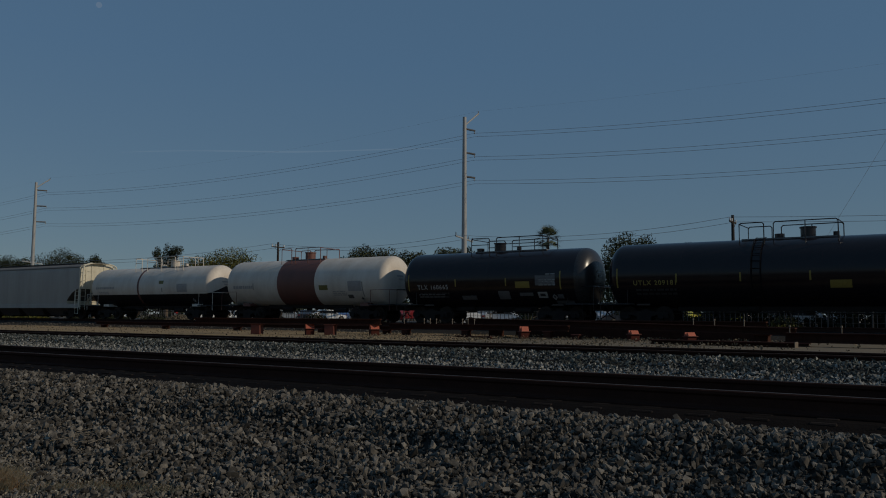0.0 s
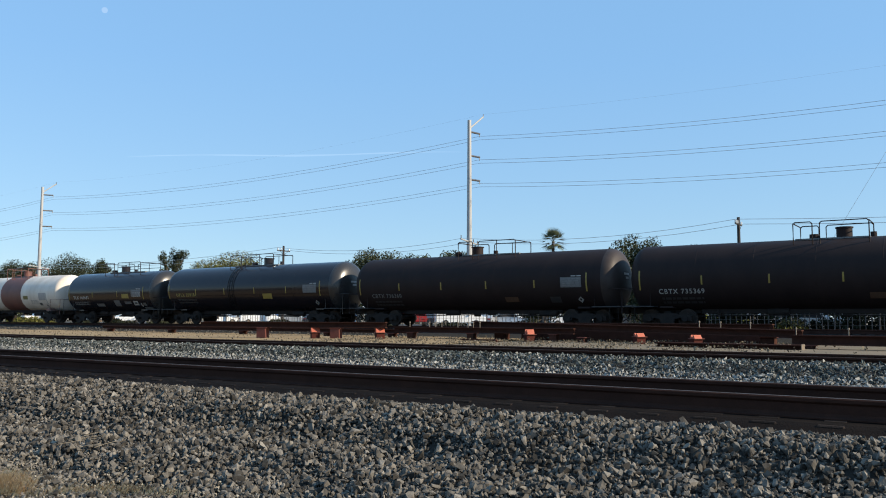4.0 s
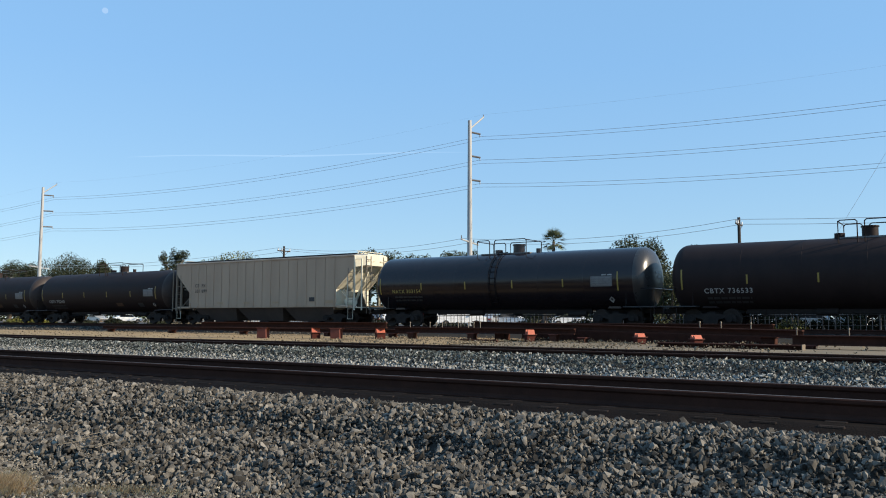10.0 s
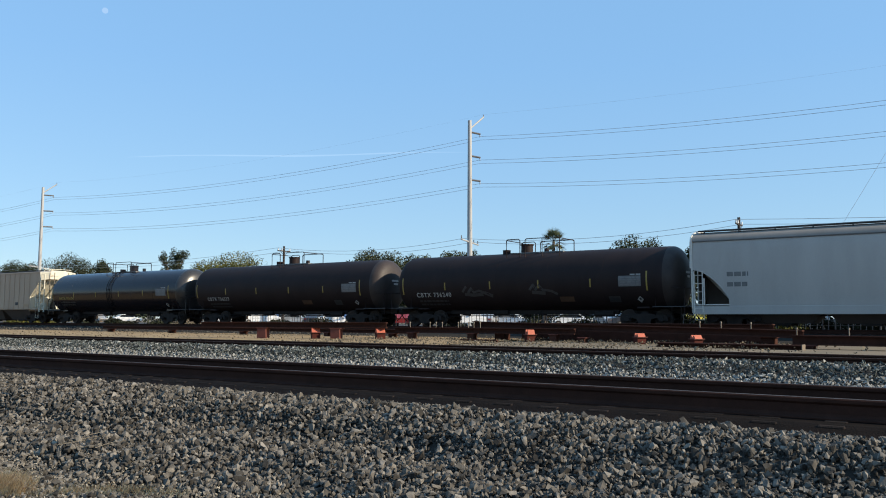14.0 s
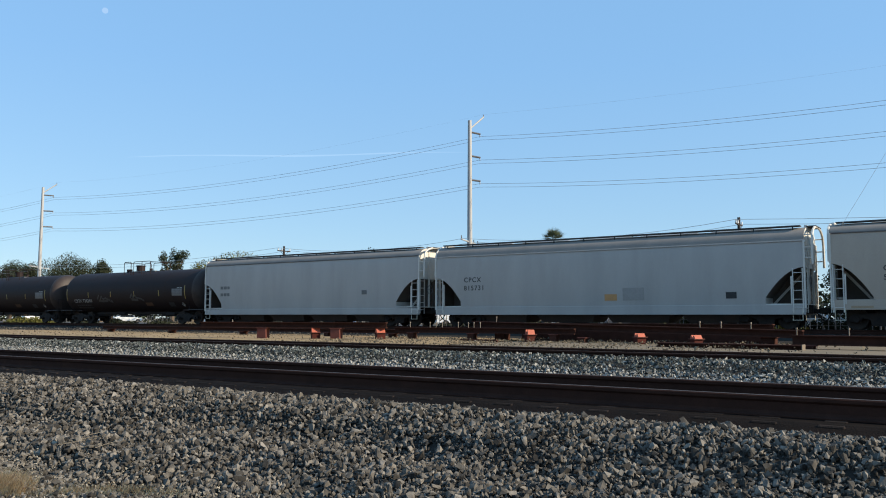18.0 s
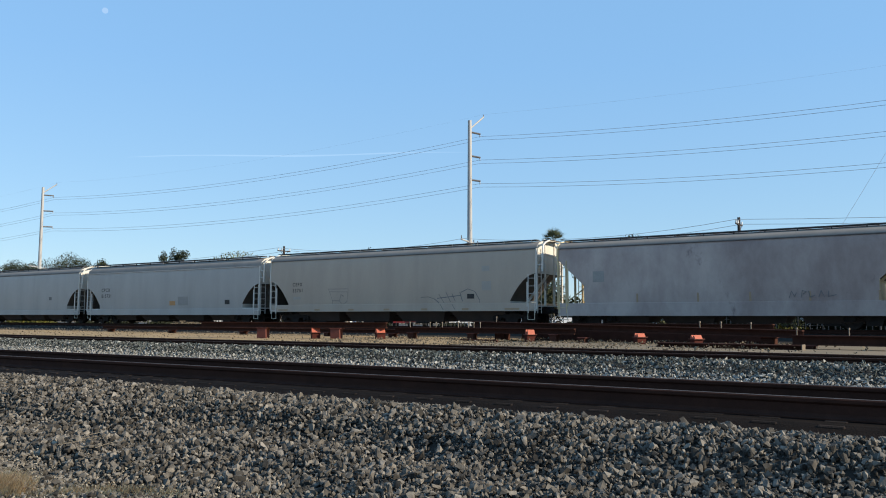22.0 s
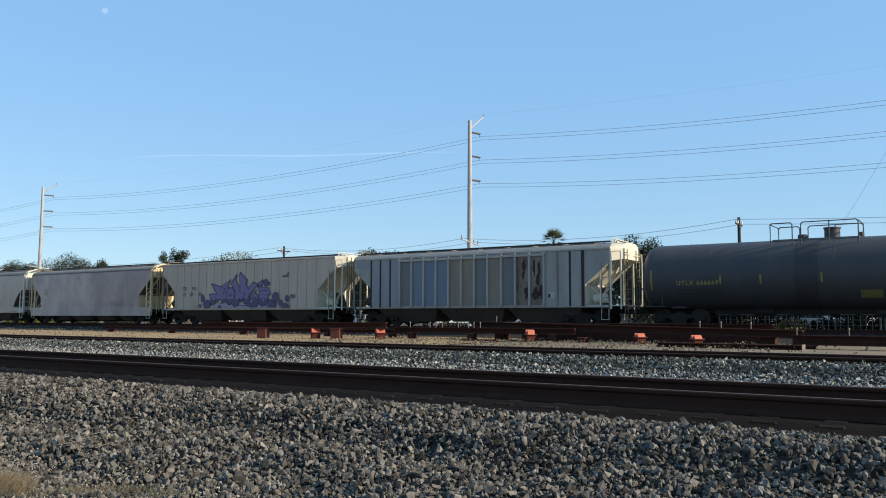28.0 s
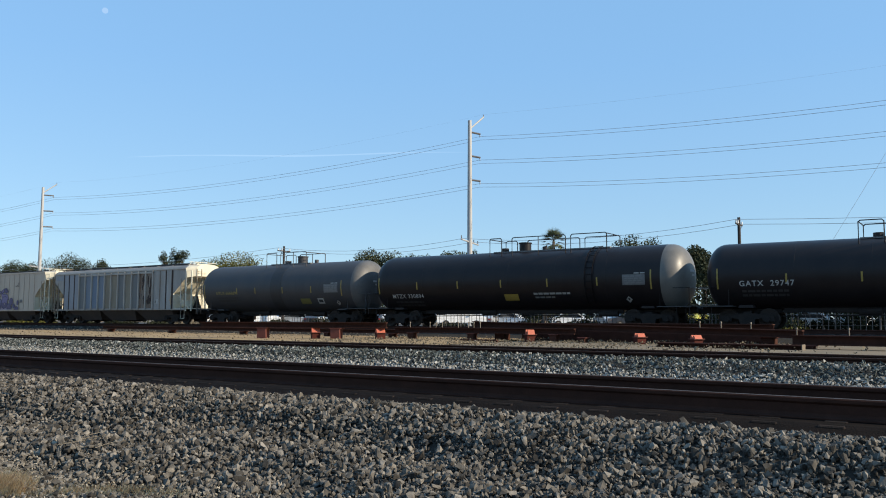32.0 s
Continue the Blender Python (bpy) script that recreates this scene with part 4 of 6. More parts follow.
def hopper_car(label, s0, L, paint, style, ze=4.15, zr=4.5, w=1.6, cut=1.7, za=3.0, zb=1.6, zs=1.15, sill=(0.86, 1.2), end_paint=None, marks=(), mark_paint="letter_black",
               mark_x=1.7, mark_z=2.75, mark_size=0.3, bays=4, decals=(), tick=None):
    """style: smooth (rounded sides), ribbed (shallow ribs), posts (deep posts and recessed panels)."""
    car = thing("hopper_car", pose(0, 0, 0), label, "hopper car", "freight cars")
    car["s0"] = s0
    paint = M[paint]
    ep = M[end_paint] if end_paint else paint
    bulge = 0.12 if style == "smooth" else 0.0
    surf = lambda z: -(w - bulge * ((z - 2.6) / 2.0) ** 2)
    ext = 0.0 if style == "smooth" else 0.5
    bend = 1.9 if style == "smooth" and za < 3.1 else 1.0       # rounded or straight opening under the slope sheet
    stations = [(0.0, za), (0.02, za)] + [(cut * k / 8, za + (zb - za) * (k / 8) ** bend) for k in range(1, 8)] + [(cut, zb), (cut + 0.01, zs)]
    n_mid = 8
    st = stations + [(cut + (L - 2 * cut) * i / n_mid, zs) for i in range(1, n_mid)] + [(L - x, z) for x, z in reversed(stations)]
    vs, fs = [], []
    ring = None
    if ext:
        st = [(-ext, za + 0.12), (-ext * 0.97, za + 0.12)] + st + [(L + ext * 0.97, za + 0.12), (L + ext, za + 0.12)]
    for x, z0 in st:
        half = hopper_section(z0, ze, zr, w - max(0.0, -x, x - L) * 1.1, bulge)
        sec = [(-y, z) for y, z in half] + [(y, z) for y, z in reversed(half[:-1])]
        vs += [(x, y, z) for y, z in sec]
        ring = len(sec)
    for i in range(len(st) - 1):
        for j in range(ring):
            k = (j + 1) % ring
            fs.append((i * ring + j, i * ring + k, (i + 1) * ring + k, (i + 1) * ring + j))
    fs += [tuple(range(ring)), tuple((len(st) - 1) * ring + j for j in range(ring))[::-1]]
    bm = mesh_bm(vs, fs)
    bmesh.ops.recalc_face_normals(bm, faces=bm.faces)
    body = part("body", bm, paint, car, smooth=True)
    for m in (ep, M["slope_shade"], M["roof_grey"], M["roof_dust"]):
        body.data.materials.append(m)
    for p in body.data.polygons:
        # smooth cars' slope sheets get the painted-in shade, other styles the end colour
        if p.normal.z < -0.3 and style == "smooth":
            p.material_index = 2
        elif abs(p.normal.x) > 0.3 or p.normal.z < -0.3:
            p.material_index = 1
        elif p.normal.z > 0.5 and style != "smooth":
            p.material_index = 3
        elif p.normal.z > 0.12 and p.center.z > ze and style == "smooth":
            p.material_index = 4
    # eave beam and side sill
    for s in (-1, 1):
        y = s * (abs(surf(ze)) + 0.012)
        part("eave_rail", box(0.0, L, min(y - 0.03, y + 0.03), max(y - 0.03, y + 0.03), ze - (0.03 if style == "smooth" else 0.05), ze + (0.03 if style == "smooth" else 0.05), 0.01), M["seam_grey"] if style == "smooth" and ze > 4 else M["post_pale"] if style == "posts" else paint, car)
        y = s * (w - 0.02)
        part("side_sill", box(0.0 if style == "smooth" else 0.15, L if style == "smooth" else L - 0.15, min(y, y - s * 0.12), max(y, y - s * 0.12), sill[0], sill[1], 0.012), M["post_pale"] if style == "posts" else paint, car)
    # ribs
    if style == "ribbed":
        for s in (-1, 1):
            for i in range(18):
                x = cut + 0.15 + (L - 2 * cut - 0.3) * i / 17
                part_of("rib", shared_rib(0.07, 0.035, ze - 0.06 - zs), paint, car, at=pose(x, s * (w + 0.012), zs))
    if style == "posts":
        bays_ = [3.54 + 0.855 * i for i in range(12)]
        kinds = ["panel_slate"] + ["panel_blue"] * 3 + ["panel_pale"] * 2 + ["panel_slate", "panel_pale", "panel_slate"] + ["panel_rust"] * 2
        posts = [(x, 0.13, 0.055, M["post_pale"]) for x in bays_] + [(x, 0.03, 0.055, M["rust_dark"]) for x in (1.36, 2.06, 2.79, 14.4)] + [(15.11, 0.03, 0.085, M["rust_dark"]), (13.7, 0.03, 0.05, M["panel_rust"])]
        for s in (-1, 1):
            for x, deep, half, pm in posts:
                zlow = zs if cut < x < L - cut else zb + (za - zb) * (1 - min(x, L - x) / cut)
                part("post", box(x - half, x + half, s * w, s * (w + deep), zlow, ze - 0.06, 0.012), pm, car)
            for x, k in zip(bays_, kinds):
                part("side_panel", box(x + 0.055, x + 0.8, s * (w + 0.006), s * (w + 0.02), zs + 0.08, ze - 0.25, 0.004), M[k], car)
            for xa, xb in ((0.25, 1.3), (1.42, 2.0), (2.12, 2.73), (2.85, 3.48)):
                part("side_panel", box(xa, xb, s * (w + 0.002), s * (w + 0.012), zs + 0.08 if xa > cut else za + 0.12, ze - 0.15, 0.004), M["panel_ice"], car)
            part("top_chord", box(bays_[0] - 0.055, bays_[-1] + 0.055, s * w, s * (w + 0.1), ze - 0.25, ze - 0.12, 0.01), M["post_pale"], car)
    # roof: running boards, hatches
    for s in (-1, 1):
        part("running_board", box(0.2, L - 0.2, s * 0.95 - 0.2, s * 0.95 + 0.2, zr - (0.02 if style == "smooth" else -0.02), zr + (0.03 if style == "smooth" else 0.07)), M["board_dark"], car)
        for i in range(12):
            x = 0.5 + (L - 1.0) * i / 11
            part_of("board_bracket", shared_rib(0.05, 0.05, 0.3), M["board_dark"] if tick is None else M[tick], car, at=pose(x, s * 1.13, zr - 0.27))
    for i in range(5 if style == "smooth" else 8):
        n = 5 if style == "smooth" else 8
        x = 1.2 + (L - 2.4) * (i + 0.5) / n
        part("roof_hatch", box(x - (L / n) * 0.36, x + (L / n) * 0.36, -0.38, 0.38, zr - 0.05, zr + (0.02 if style == "smooth" else 0.12), 0.03), paint if style == "smooth" else M["roof_grey"], car)
    # ends
    for e in (0, 1):
        x, d = (L, 1) if e else (0.0, -1)
        xt = x - d * 1.75
        # fittings on the end turned from the sun take the shade-coloured copy
        ee = ep if e or style == "smooth" else M["shaded_end"]
        truck(car, xt)
        part("draft_sill", box(min(xt - d * 1.2, x + d * 0.1), max(xt - d * 1.2, x + d * 0.1), -0.35, 0.35, 0.72, 1.1, 0.02), M["underframe"], car)
        shared("coupler", "coupler", coupler_bm, M["underframe"], car, pose(x + d * 0.3, 0, 0, 0, 0, 0 if e else 180))
        part("end_platform", box(min(x + d * ext, x - d * cut), max(x + d * ext, x - d * cut), -w + 0.1, w - 0.1, 1.1, 1.15), ee, car)
        part("slope_brace", mesh_prism_y([(x - d * 0.05, za - 0.02), (x - d * 0.2, za - 0.02), (x - d * (cut + 0.02), 1.15), (x - d * (cut - 0.12), 1.15)], -0.06, 0.06), ee, car)
        if za > 3:
            for yy in (-0.95, 0.95):
                part("slope_rib", mesh_prism_y([(x, za), (x - d * cut, zb), (x - d * cut, zb - 0.12), (x, za - 0.12)], yy - 0.03, yy + 0.03), ee, car)
            part("platform_brace", tube([(x - d * 0.1, -1.2, 1.15), (x - d * (cut - 0.1), -1.2, zb - 0.1)], 0.035, 6), ee, car)
        # plates close the view through the opening, in the same painted-in shade
        if style == "smooth" and za < 3.1 and not (e and ze > 4.14):
            part("end_bulkhead", box(x - d * 0.2 - 0.02, x - d * 0.2 + 0.02, -1.2, 1.2, 1.16, za - 0.06), M["slope_shade"], car)
            part("centre_web", mesh_prism_y([(x - d * 0.12, 1.12), (x - d * cut, 1.12), (x - d * cut, zb - 0.02)] + [(x - d * cut * k / 6, za + (zb - za) * (k / 6) ** bend - 0.02) for k in (5, 4, 3, 2, 1)] + [(x - d * 0.12, za - 0.05)], -0.03, 0.03), M["slope_shade"], car)
        if style != "smooth":
            part("centre_web", mesh_prism_y([(x - d * 0.1, 1.16), (x - d * cut, 1.16), (x - d * cut, zb - 0.14), (x - d * 0.1, za - 0.14)] if not e else [(x - d * 0.5, 1.16), (x - d * cut, 1.16), (x - d * cut, zb - 0.14), (x - d * 0.9, zb - 0.1)], 0.2, 0.26), M["slope_shade"], car)
            part("reservoir", tube([(x - d * 0.5, -0.9, 1.5), (x - d * 1.15, -0.9, 1.5)], 0.24, 12), ee if e else M["slope_shade"], car)
        part("bolster_web", box(xt - 0.04, xt + 0.04, -w + 0.15, w - 0.15, 1.0, zb + 0.1), paint, car)
        part("brake_wheel", wheel_ring(0.26), M["dark_grate"], car).matrix_basis = pose(x + d * (ext + 0.08), -0.55 if e else 0.55, za - 0.6)
        for s in (-1, 1):
            yy = s * (w - 0.03)
            part("corner_post", box(x - 0.035, x + 0.035, yy - 0.035, yy + 0.035, 0.95, ze), ee, car)
            part("inner_post", box(x - d * 0.55 - 0.03, x - d * 0.55 + 0.03, yy - 0.03, yy + 0.03, 1.1, za - (za - zb) * 0.55 / cut + 0.05), ee, car)
            shared("ladder", ("ladder", ze, 0.42), lambda: ladder_bm(ze - 0.75, 0.42, 8), ee, car, pose(x + d * (ext + 0.03), s * (w - 0.32 - ext * 0.9), 0.75, 0, 0, 90))
            if ext:
                part("platform_post", box(x + d * ext - 0.03, x + d * ext + 0.03, s * (w - 0.12) - 0.03, s * (w - 0.12) + 0.03, 0.95, za + 0.5), ee, car)
                part("hand_rail", tube([(x + d * ext, s * (w - 0.12), za + 0.48), (x, s * (w - 0.02), za + 0.48)], 0.02, 5), ee, car)
            shared("side_ladder", ("sladder", za), lambda: ladder_bm(za - 0.8, 0.4, 5), ee, car, pose(x - d * 0.28, s * (w + 0.0), 0.75))
            shared("sill_step", "hstep", lambda: tube([(-0.2, 0, 0.95), (-0.2, 0, 0.42), (0.2, 0, 0.42), (0.2, 0, 0.95)], 0.02), ee, car, pose(x - d * 0.32, s * (w - 0.03), 0))
            part("grab_iron", tube([(x + d * ext, s * 0.3, ze - 0.3), (x + d * (ext + 0.1), s * 0.3, ze - 0.3), (x + d * (ext + 0.1), s * 0.9, ze - 0.3), (x + d * ext, s * 0.9, ze - 0.3)], 0.018), ee, car)
        if style == "smooth" and ze > 3.8:
            half = hopper_section(za + 0.1, ze, zr, w - 0.05, bulge)
            loop = [(-y, z) for y, z in half] + [(y, z) for y, z in reversed(half[:-1])]
            out = 0.34 if e else 0.06
            part("end_hoop", tube([(x + d * out, y, z) for y, z in loop], 0.055, 6), ee, car)
            if e:
                for y, z in loop[2:-2:3]:
                    part("hoop_stay", tube([(x - 0.02, y, z), (x + out, y, z)], 0.03, 5), ee, car)
                part("crossover_platform", box(x, x + 0.4, -0.7, 0.7, zr - 0.02, zr + 0.03), M["board_dark"], car)
            for yy in (-0.55, 0.55):
                part("end_stake", box(x + d * 0.0 - 0.05, x + d * 0.0 + 0.05, yy - 0.05, yy + 0.05, 1.15, zr - 0.15, 0.01), ee, car)
        part("end_hood", mesh_prism_y([(x - d * 0.1, zr - 0.1), (x + d * 0.02, zr - 0.1), (x + d * 0.02, zr + 0.06), (x - d * 0.1, zr + 0.06)], -0.7, 0.7), ee, car)
        if style != "smooth":
            part("roof_bracket", tube([(x - d * 0.05, -1.3, zr - 0.1), (x, -1.1, zr + 0.2), (x - d * 0.05, -0.9, zr - 0.02), (x, -0.6, zr + 0.2), (x - d * 0.05, -0.4, zr)], 0.025, 5), ee, car)
            part("roof_bracket", tube([(x - d * 0.1, -1.25, zr + 0.17), (x - d * 0.1, 1.25, zr + 0.17)], 0.025, 5), ee, car)
    # discharge bays
    inner = L - 2 * cut - 0.6
    for i in range(bays):
        a = cut + 0.3 + inner * i / bays
        b = a + inner / bays
        m = (a + b) / 2
        zt = zs + 0.02
        low = 0.27
        half_ = inner / bays * 0.36
        v = []
        for (xa, xb, hy, z) in ((a, b, w - 0.15, zt), (m - half_, m + half_, 0.75, low)):
            v += [(xa, -hy, z), (xb, -hy, z), (xb, hy, z), (xa, hy, z)]
        f = [(0, 1, 5, 4), (1, 2, 6, 5), (2, 3, 7, 6), (3, 0, 4, 7), (4, 5, 6, 7)]
        part("discharge_bay", mesh_bm(v, f), M["bay_grime"], car)
        part("outlet_gate", box(m - 0.42, m + 0.42, -0.95, 0.95, low - 0.1, low, 0.02), M["underframe"], car)
    part("brake_rod", tube([(2.5, -0.4, 0.62), (L - 2.5, -0.4, 0.62)], 0.03), M["underframe"], car)
    # writing
    for i, line in enumerate(marks):
        if line:
            mark_car(car, surf, mark_x, mark_z - i * mark_size * 1.75, line, mark_size, M[mark_paint]).matrix_basis = pose(0, -0.03 if style == "ribbed" else 0, 0)
    for name, x, z, ww, hh, m in decals:
        side = (lambda q: min(surf(q), -(w - 0.02))) if z < sill[1] else surf
        on_side(name, plate(ww, hh), x, z, car, M[m], side, 0.04 if style == "ribbed" else 0.009)
    return car


RIBS = {}


def shared_rib(wx, wy, h):
    k = (wx, wy, round(h, 3))
    if k not in RIBS:
        bm = box(-wx / 2, wx / 2, -wy / 2, wy / 2, 0, h, 0.008)
        me = bpy.data.meshes.new("rib")
        bm.to_mesh(me)
        bm.free()
        RIBS[k] = me
    me = RIBS[k].copy()
    return me


def mesh_prism_y(outline, y0, y1):
    return prism(outline, y0, y1)


def wheel_ring(r):
    bm = bmesh.new()
    for k in range(14):
        a, b = 2 * math.pi * k / 14, 2 * math.pi * (k + 1) / 14
        add_tube(bm, (0, r * math.cos(a), r * math.sin(a)), (0, r * math.cos(b), r * math.sin(b)), 0.016, 5)
    for k in range(4):
        a = math.pi / 2 * k
        add_tube(bm, (0, 0, 0), (0, r * math.cos(a), r * math.sin(a)), 0.012, 5)
    return bm


R_, Z_ = 1.62, 2.46
CARS = []
CARS.append(hopper_car("grey rounded covered hopper car with bright ends", -217.3, 18.6, "hopper_grey", "smooth", za=2.4, zb=1.45, cut=1.7, end_paint="cream"))
CARS.append(tank_car("small dirty white tank car with a black lower half", -197.6, 14.2, 1.50, 2.45, M["white_tank"], "", head=0.6, stripes=0, hatch=8.6, rails_=(5.1, 10.6), band=(6.1, 6.3, "brown_band"), prints=[(1.0, 2.32, 2.3, 0.16, 1, "ink_tank"), (1.4, 2.05, 1.2, 0.07, 2, "ink_tank")], decals=[("yellow_decal", 8.9, 2.75, 0.5, 0.24, "letter_yellow_dim"), ("data_panel", 11.2, 2.3, 1.1, 0.6, "ink_tank"), ("warning_plate", 9.0, 2.2, 0.1, 0.3, "letter_mid")],
                     skirt="black_dull", panel=0, guard=True))
CARS.append(tank_car("white tank car with a brown band round its middle", -182.0, 14.0, 1.54, 2.52, M["white_tank"], "", head=0.6, stripes=0, hatch=6.6, rails_=(4.9, 8.3), band=(5.1, 8.35, "brown_band"), panel=0, frame_paint="brown_band", prints=[(1.0, 2.14, 1.9, 0.2, 1, "ink_tank"), (9.8, 1.85, 1.1, 0.06, 3, "ink_tank")], decals=[("yellow_decal", 9.08, 2.13, 0.72, 0.3, "letter_yellow_dim"), ("dark_plate", 11.14, 1.57, 0.42, 0.22, "letter_faint"), ("data_panel", 11.6, 2.2, 1.05, 0.62, "ink_tank"), ("stripe", 12.2, 2.0, 0.08, 0.9, "letter_mid"), ("stripe", 2.9, 2.3, 0.08, 0.45, "letter_mid")]))
CARS.append(tank_car("short glossy black tank car with white stencils", -167.0, 11.9, 1.60, 2.44, M["black_gloss"], "TLX 160665", "letter_white", mark_x=1.35, mark_z=-0.63, mark_size=0.24, stripes=3, hatch=5.94, rails_=(4.6, 9.05), panel=0.78, yellow_panel=(8.13, 2.09, "yellow"), guard=True, prints=[(1.35, 1.58, 1.8, 0.07, 2, "letter_dim"), (9.1, 2.3, 0.95, 0.05, 4, "letter_white")], decals=[("stencil_block", 4.7, 1.43, 0.95, 0.22, "letter_dim"), ("stencil_block", 6.95, 1.55, 0.7, 0.45, "letter_dim"), ("stencil_block", 8.3, 1.58, 0.8, 0.18, "letter_dim"), ("white_frame", 9.25, 1.54, 0.55, 0.32, "letter_white"), ("black_inset", 9.25, 1.54, 0.3, 0.14, "letter_black"), ("stencil_block", 10.25, 1.46, 0.34, 0.22, "letter_dim"), ("sill_plate", 10.4, 1.16, 1.0, 0.16, "letter_dim")]))
CARS.append(tank_car("long glossy black tank car with yellow stencils", -154.3, 17.0, R_, Z_, M["black_gloss"], "UTLX 209181", "letter_yellow", mark_x=1.55, mark_z=-0.6, mark_size=0.22, stripes=5, hatch=9.28, rails_=(6.46, 10.64), ladder=7.3, panel=0.8, yellow_panel=(10.75, 1.89, "yellow")))
CARS.append(tank_car("dusty brown-black tank car", -136.3, 17.1, R_, Z_, M["brown_black"], "CBTX 736360", "letter_dim", mark_x=1.6, mark_z=-0.9, mark_size=0.22, stripes=5, hatch=8.14, rails_=(7.4, 11.1), decals=[("grimy_plate", 11.1, 1.47, 0.8, 0.26, "plate_orange"), ("stencil_frame", 13.7, 1.44, 0.6, 0.3, "letter_ghost"), ("stencil_inset", 13.7, 1.44, 0.48, 0.2, "letter_black")], panel=0.79))
CARS.append(tank_car("dusty brown-black tank car with white stencils", -118.7, 17.3, R_, Z_, M["brown_black"], "CBTX 735369", "letter_white", mark_x=1.65, mark_z=-0.9, mark_size=0.22, stripes=5, hatch=9.65, rails_=(7.68, 10.73), decals=[("grimy_plate", 11.1, 1.47, 0.8, 0.26, "plate_orange"), ("stencil_frame", 13.7, 1.44, 0.6, 0.3, "letter_ghost"), ("stencil_inset", 13.7, 1.44, 0.48, 0.2, "letter_black")], panel=0.79))
CARS.append(hopper_car("grey ribbed covered hopper car with cream ends", -100.55, 16.75, "hopper_beige", "ribbed", za=3.6, zb=2.25, cut=1.45, end_paint="cream", zs=1.2, sill=(1.14, 1.26), ze=4.3, zr=4.44, marks=("CE  FX", "301 899"), mark_x=2.1, mark_z=2.62, mark_size=0.22, bays=3,
                       decals=[("stencil_plate", 13.08, 1.52, 0.45, 0.26, "letter_black"), ("orange_decal", 14.4, 1.4, 0.7, 0.2, "orange_dim"), ("orange_decal", 4.45, 1.42, 0.55, 0.12, "orange_dim"), ("orange_decal", 7.1, 1.42, 0.55, 0.12, "orange_dim"), ("orange_decal", 9.85, 1.42, 0.55, 0.12, "orange_dim")]))
CARS.append(tank_car("long glossy black tank car with yellow stripes", -82.5, 17.2, R_, Z_ + 0.02, M["black_gloss"], "NATX 303154", "letter_yellow", mark_x=1.6, mark_z=-0.65, mark_size=0.2, stripes=5, hatch=9.28, rails_=(7.1, 10.2), ladder=8.45, panel=0.82))
CARS.append(tank_car("dusty brown-black tank car", -64.4, 17.2, R_, Z_, M["brown_black"], "CBTX 736533", "letter_white", mark_x=1.75, mark_z=-0.9, mark_size=0.22, stripes=5, hatch=8.61, rails_=(7.45, 10.37), decals=[("grimy_plate", 11.1, 1.47, 0.8, 0.26, "plate_orange"), ("stencil_frame", 13.7, 1.44, 0.6, 0.3, "letter_ghost"), ("stencil_inset", 13.7, 1.44, 0.48, 0.2, "letter_black")], panel=0.78))
CARS.append(tank_car("dusty brown-black tank car with white stencils", -46.2, 17.0, R_, Z_, M["brown_black"], "CBTX 736240", "letter_white", mark_x=1.65, mark_z=-0.88, mark_size=0.24, stripes=5, hatch=8.09, rails_=(7.3, 10.5), decals=[("grimy_plate", 11.1, 1.47, 0.8, 0.26, "plate_orange"), ("stencil_frame", 13.7, 1.44, 0.6, 0.3, "letter_ghost"), ("stencil_inset", 13.7, 1.44, 0.48, 0.2, "letter_black")], panel=0.8))
CARS.append(hopper_car("pale blue-grey rounded covered hopper car", -28.55, 18.45, "hopper_pale", "smooth", za=2.75, zb=1.42, cut=1.65, ze=4.1, zr=4.62, zs=1.02, sill=(0.68, 1.06), end_paint="end_white", marks=("", ""), decals=[("stencil_plate", 14.2, 1.9, 0.4, 0.26, "letter_dim")]))
CARS.append(hopper_car("pale blue-grey rounded covered hopper car with black stencils", -8.9, 19.5, "hopper_pale", "smooth", za=2.75, zb=1.42, cut=1.65, ze=3.92, zr=4.62, zs=1.06, sill=(0.66, 1.1), end_paint="end_white", marks=("CPCX", "815731"), mark_x=1.9, mark_z=2.47, mark_size=0.26,
                       decals=[("orange_decal", 10.2, 1.36, 0.65, 0.32, "orange_tag"), ("data_panel", 11.15, 1.36, 1.1, 0.62, "letter_mid"), ("stencil_plate", 16.12, 1.4, 0.48, 0.3, "letter_black")]))
CARS.append(hopper_car("cream-grey covered hopper car with black stencils", 11.65, 19.6, "hopper_warm", "smooth", za=2.85, zb=1.4, cut=1.6, ze=4.17, zr=4.66, tick="hopper_warm", end_paint="end_white", sill=(0.86, 1.3), marks=("CEFX", "53751"), mark_x=2.0, mark_z=2.5, mark_size=0.22,
                       decals=[("stencil_plate", 15.3, 1.56, 0.46, 0.26, "letter_black"), ("print_block", 16.25, 3.05, 0.5, 0.3, "faded_print"), ("print_block", 16.25, 2.0, 0.6, 0.5, "faded_print"), ("print_block", 2.06, 1.65, 0.65, 0.18, "faded_print")] + [("sill_decal", x, 0.93, ww, 0.1, "orange_dim") for x, ww in ((0.74, 0.85), (3.92, 0.43), (6.71, 0.42), (9.45, 0.42), (12.19, 0.42), (14.96, 0.43), (17.68, 0.9))]))
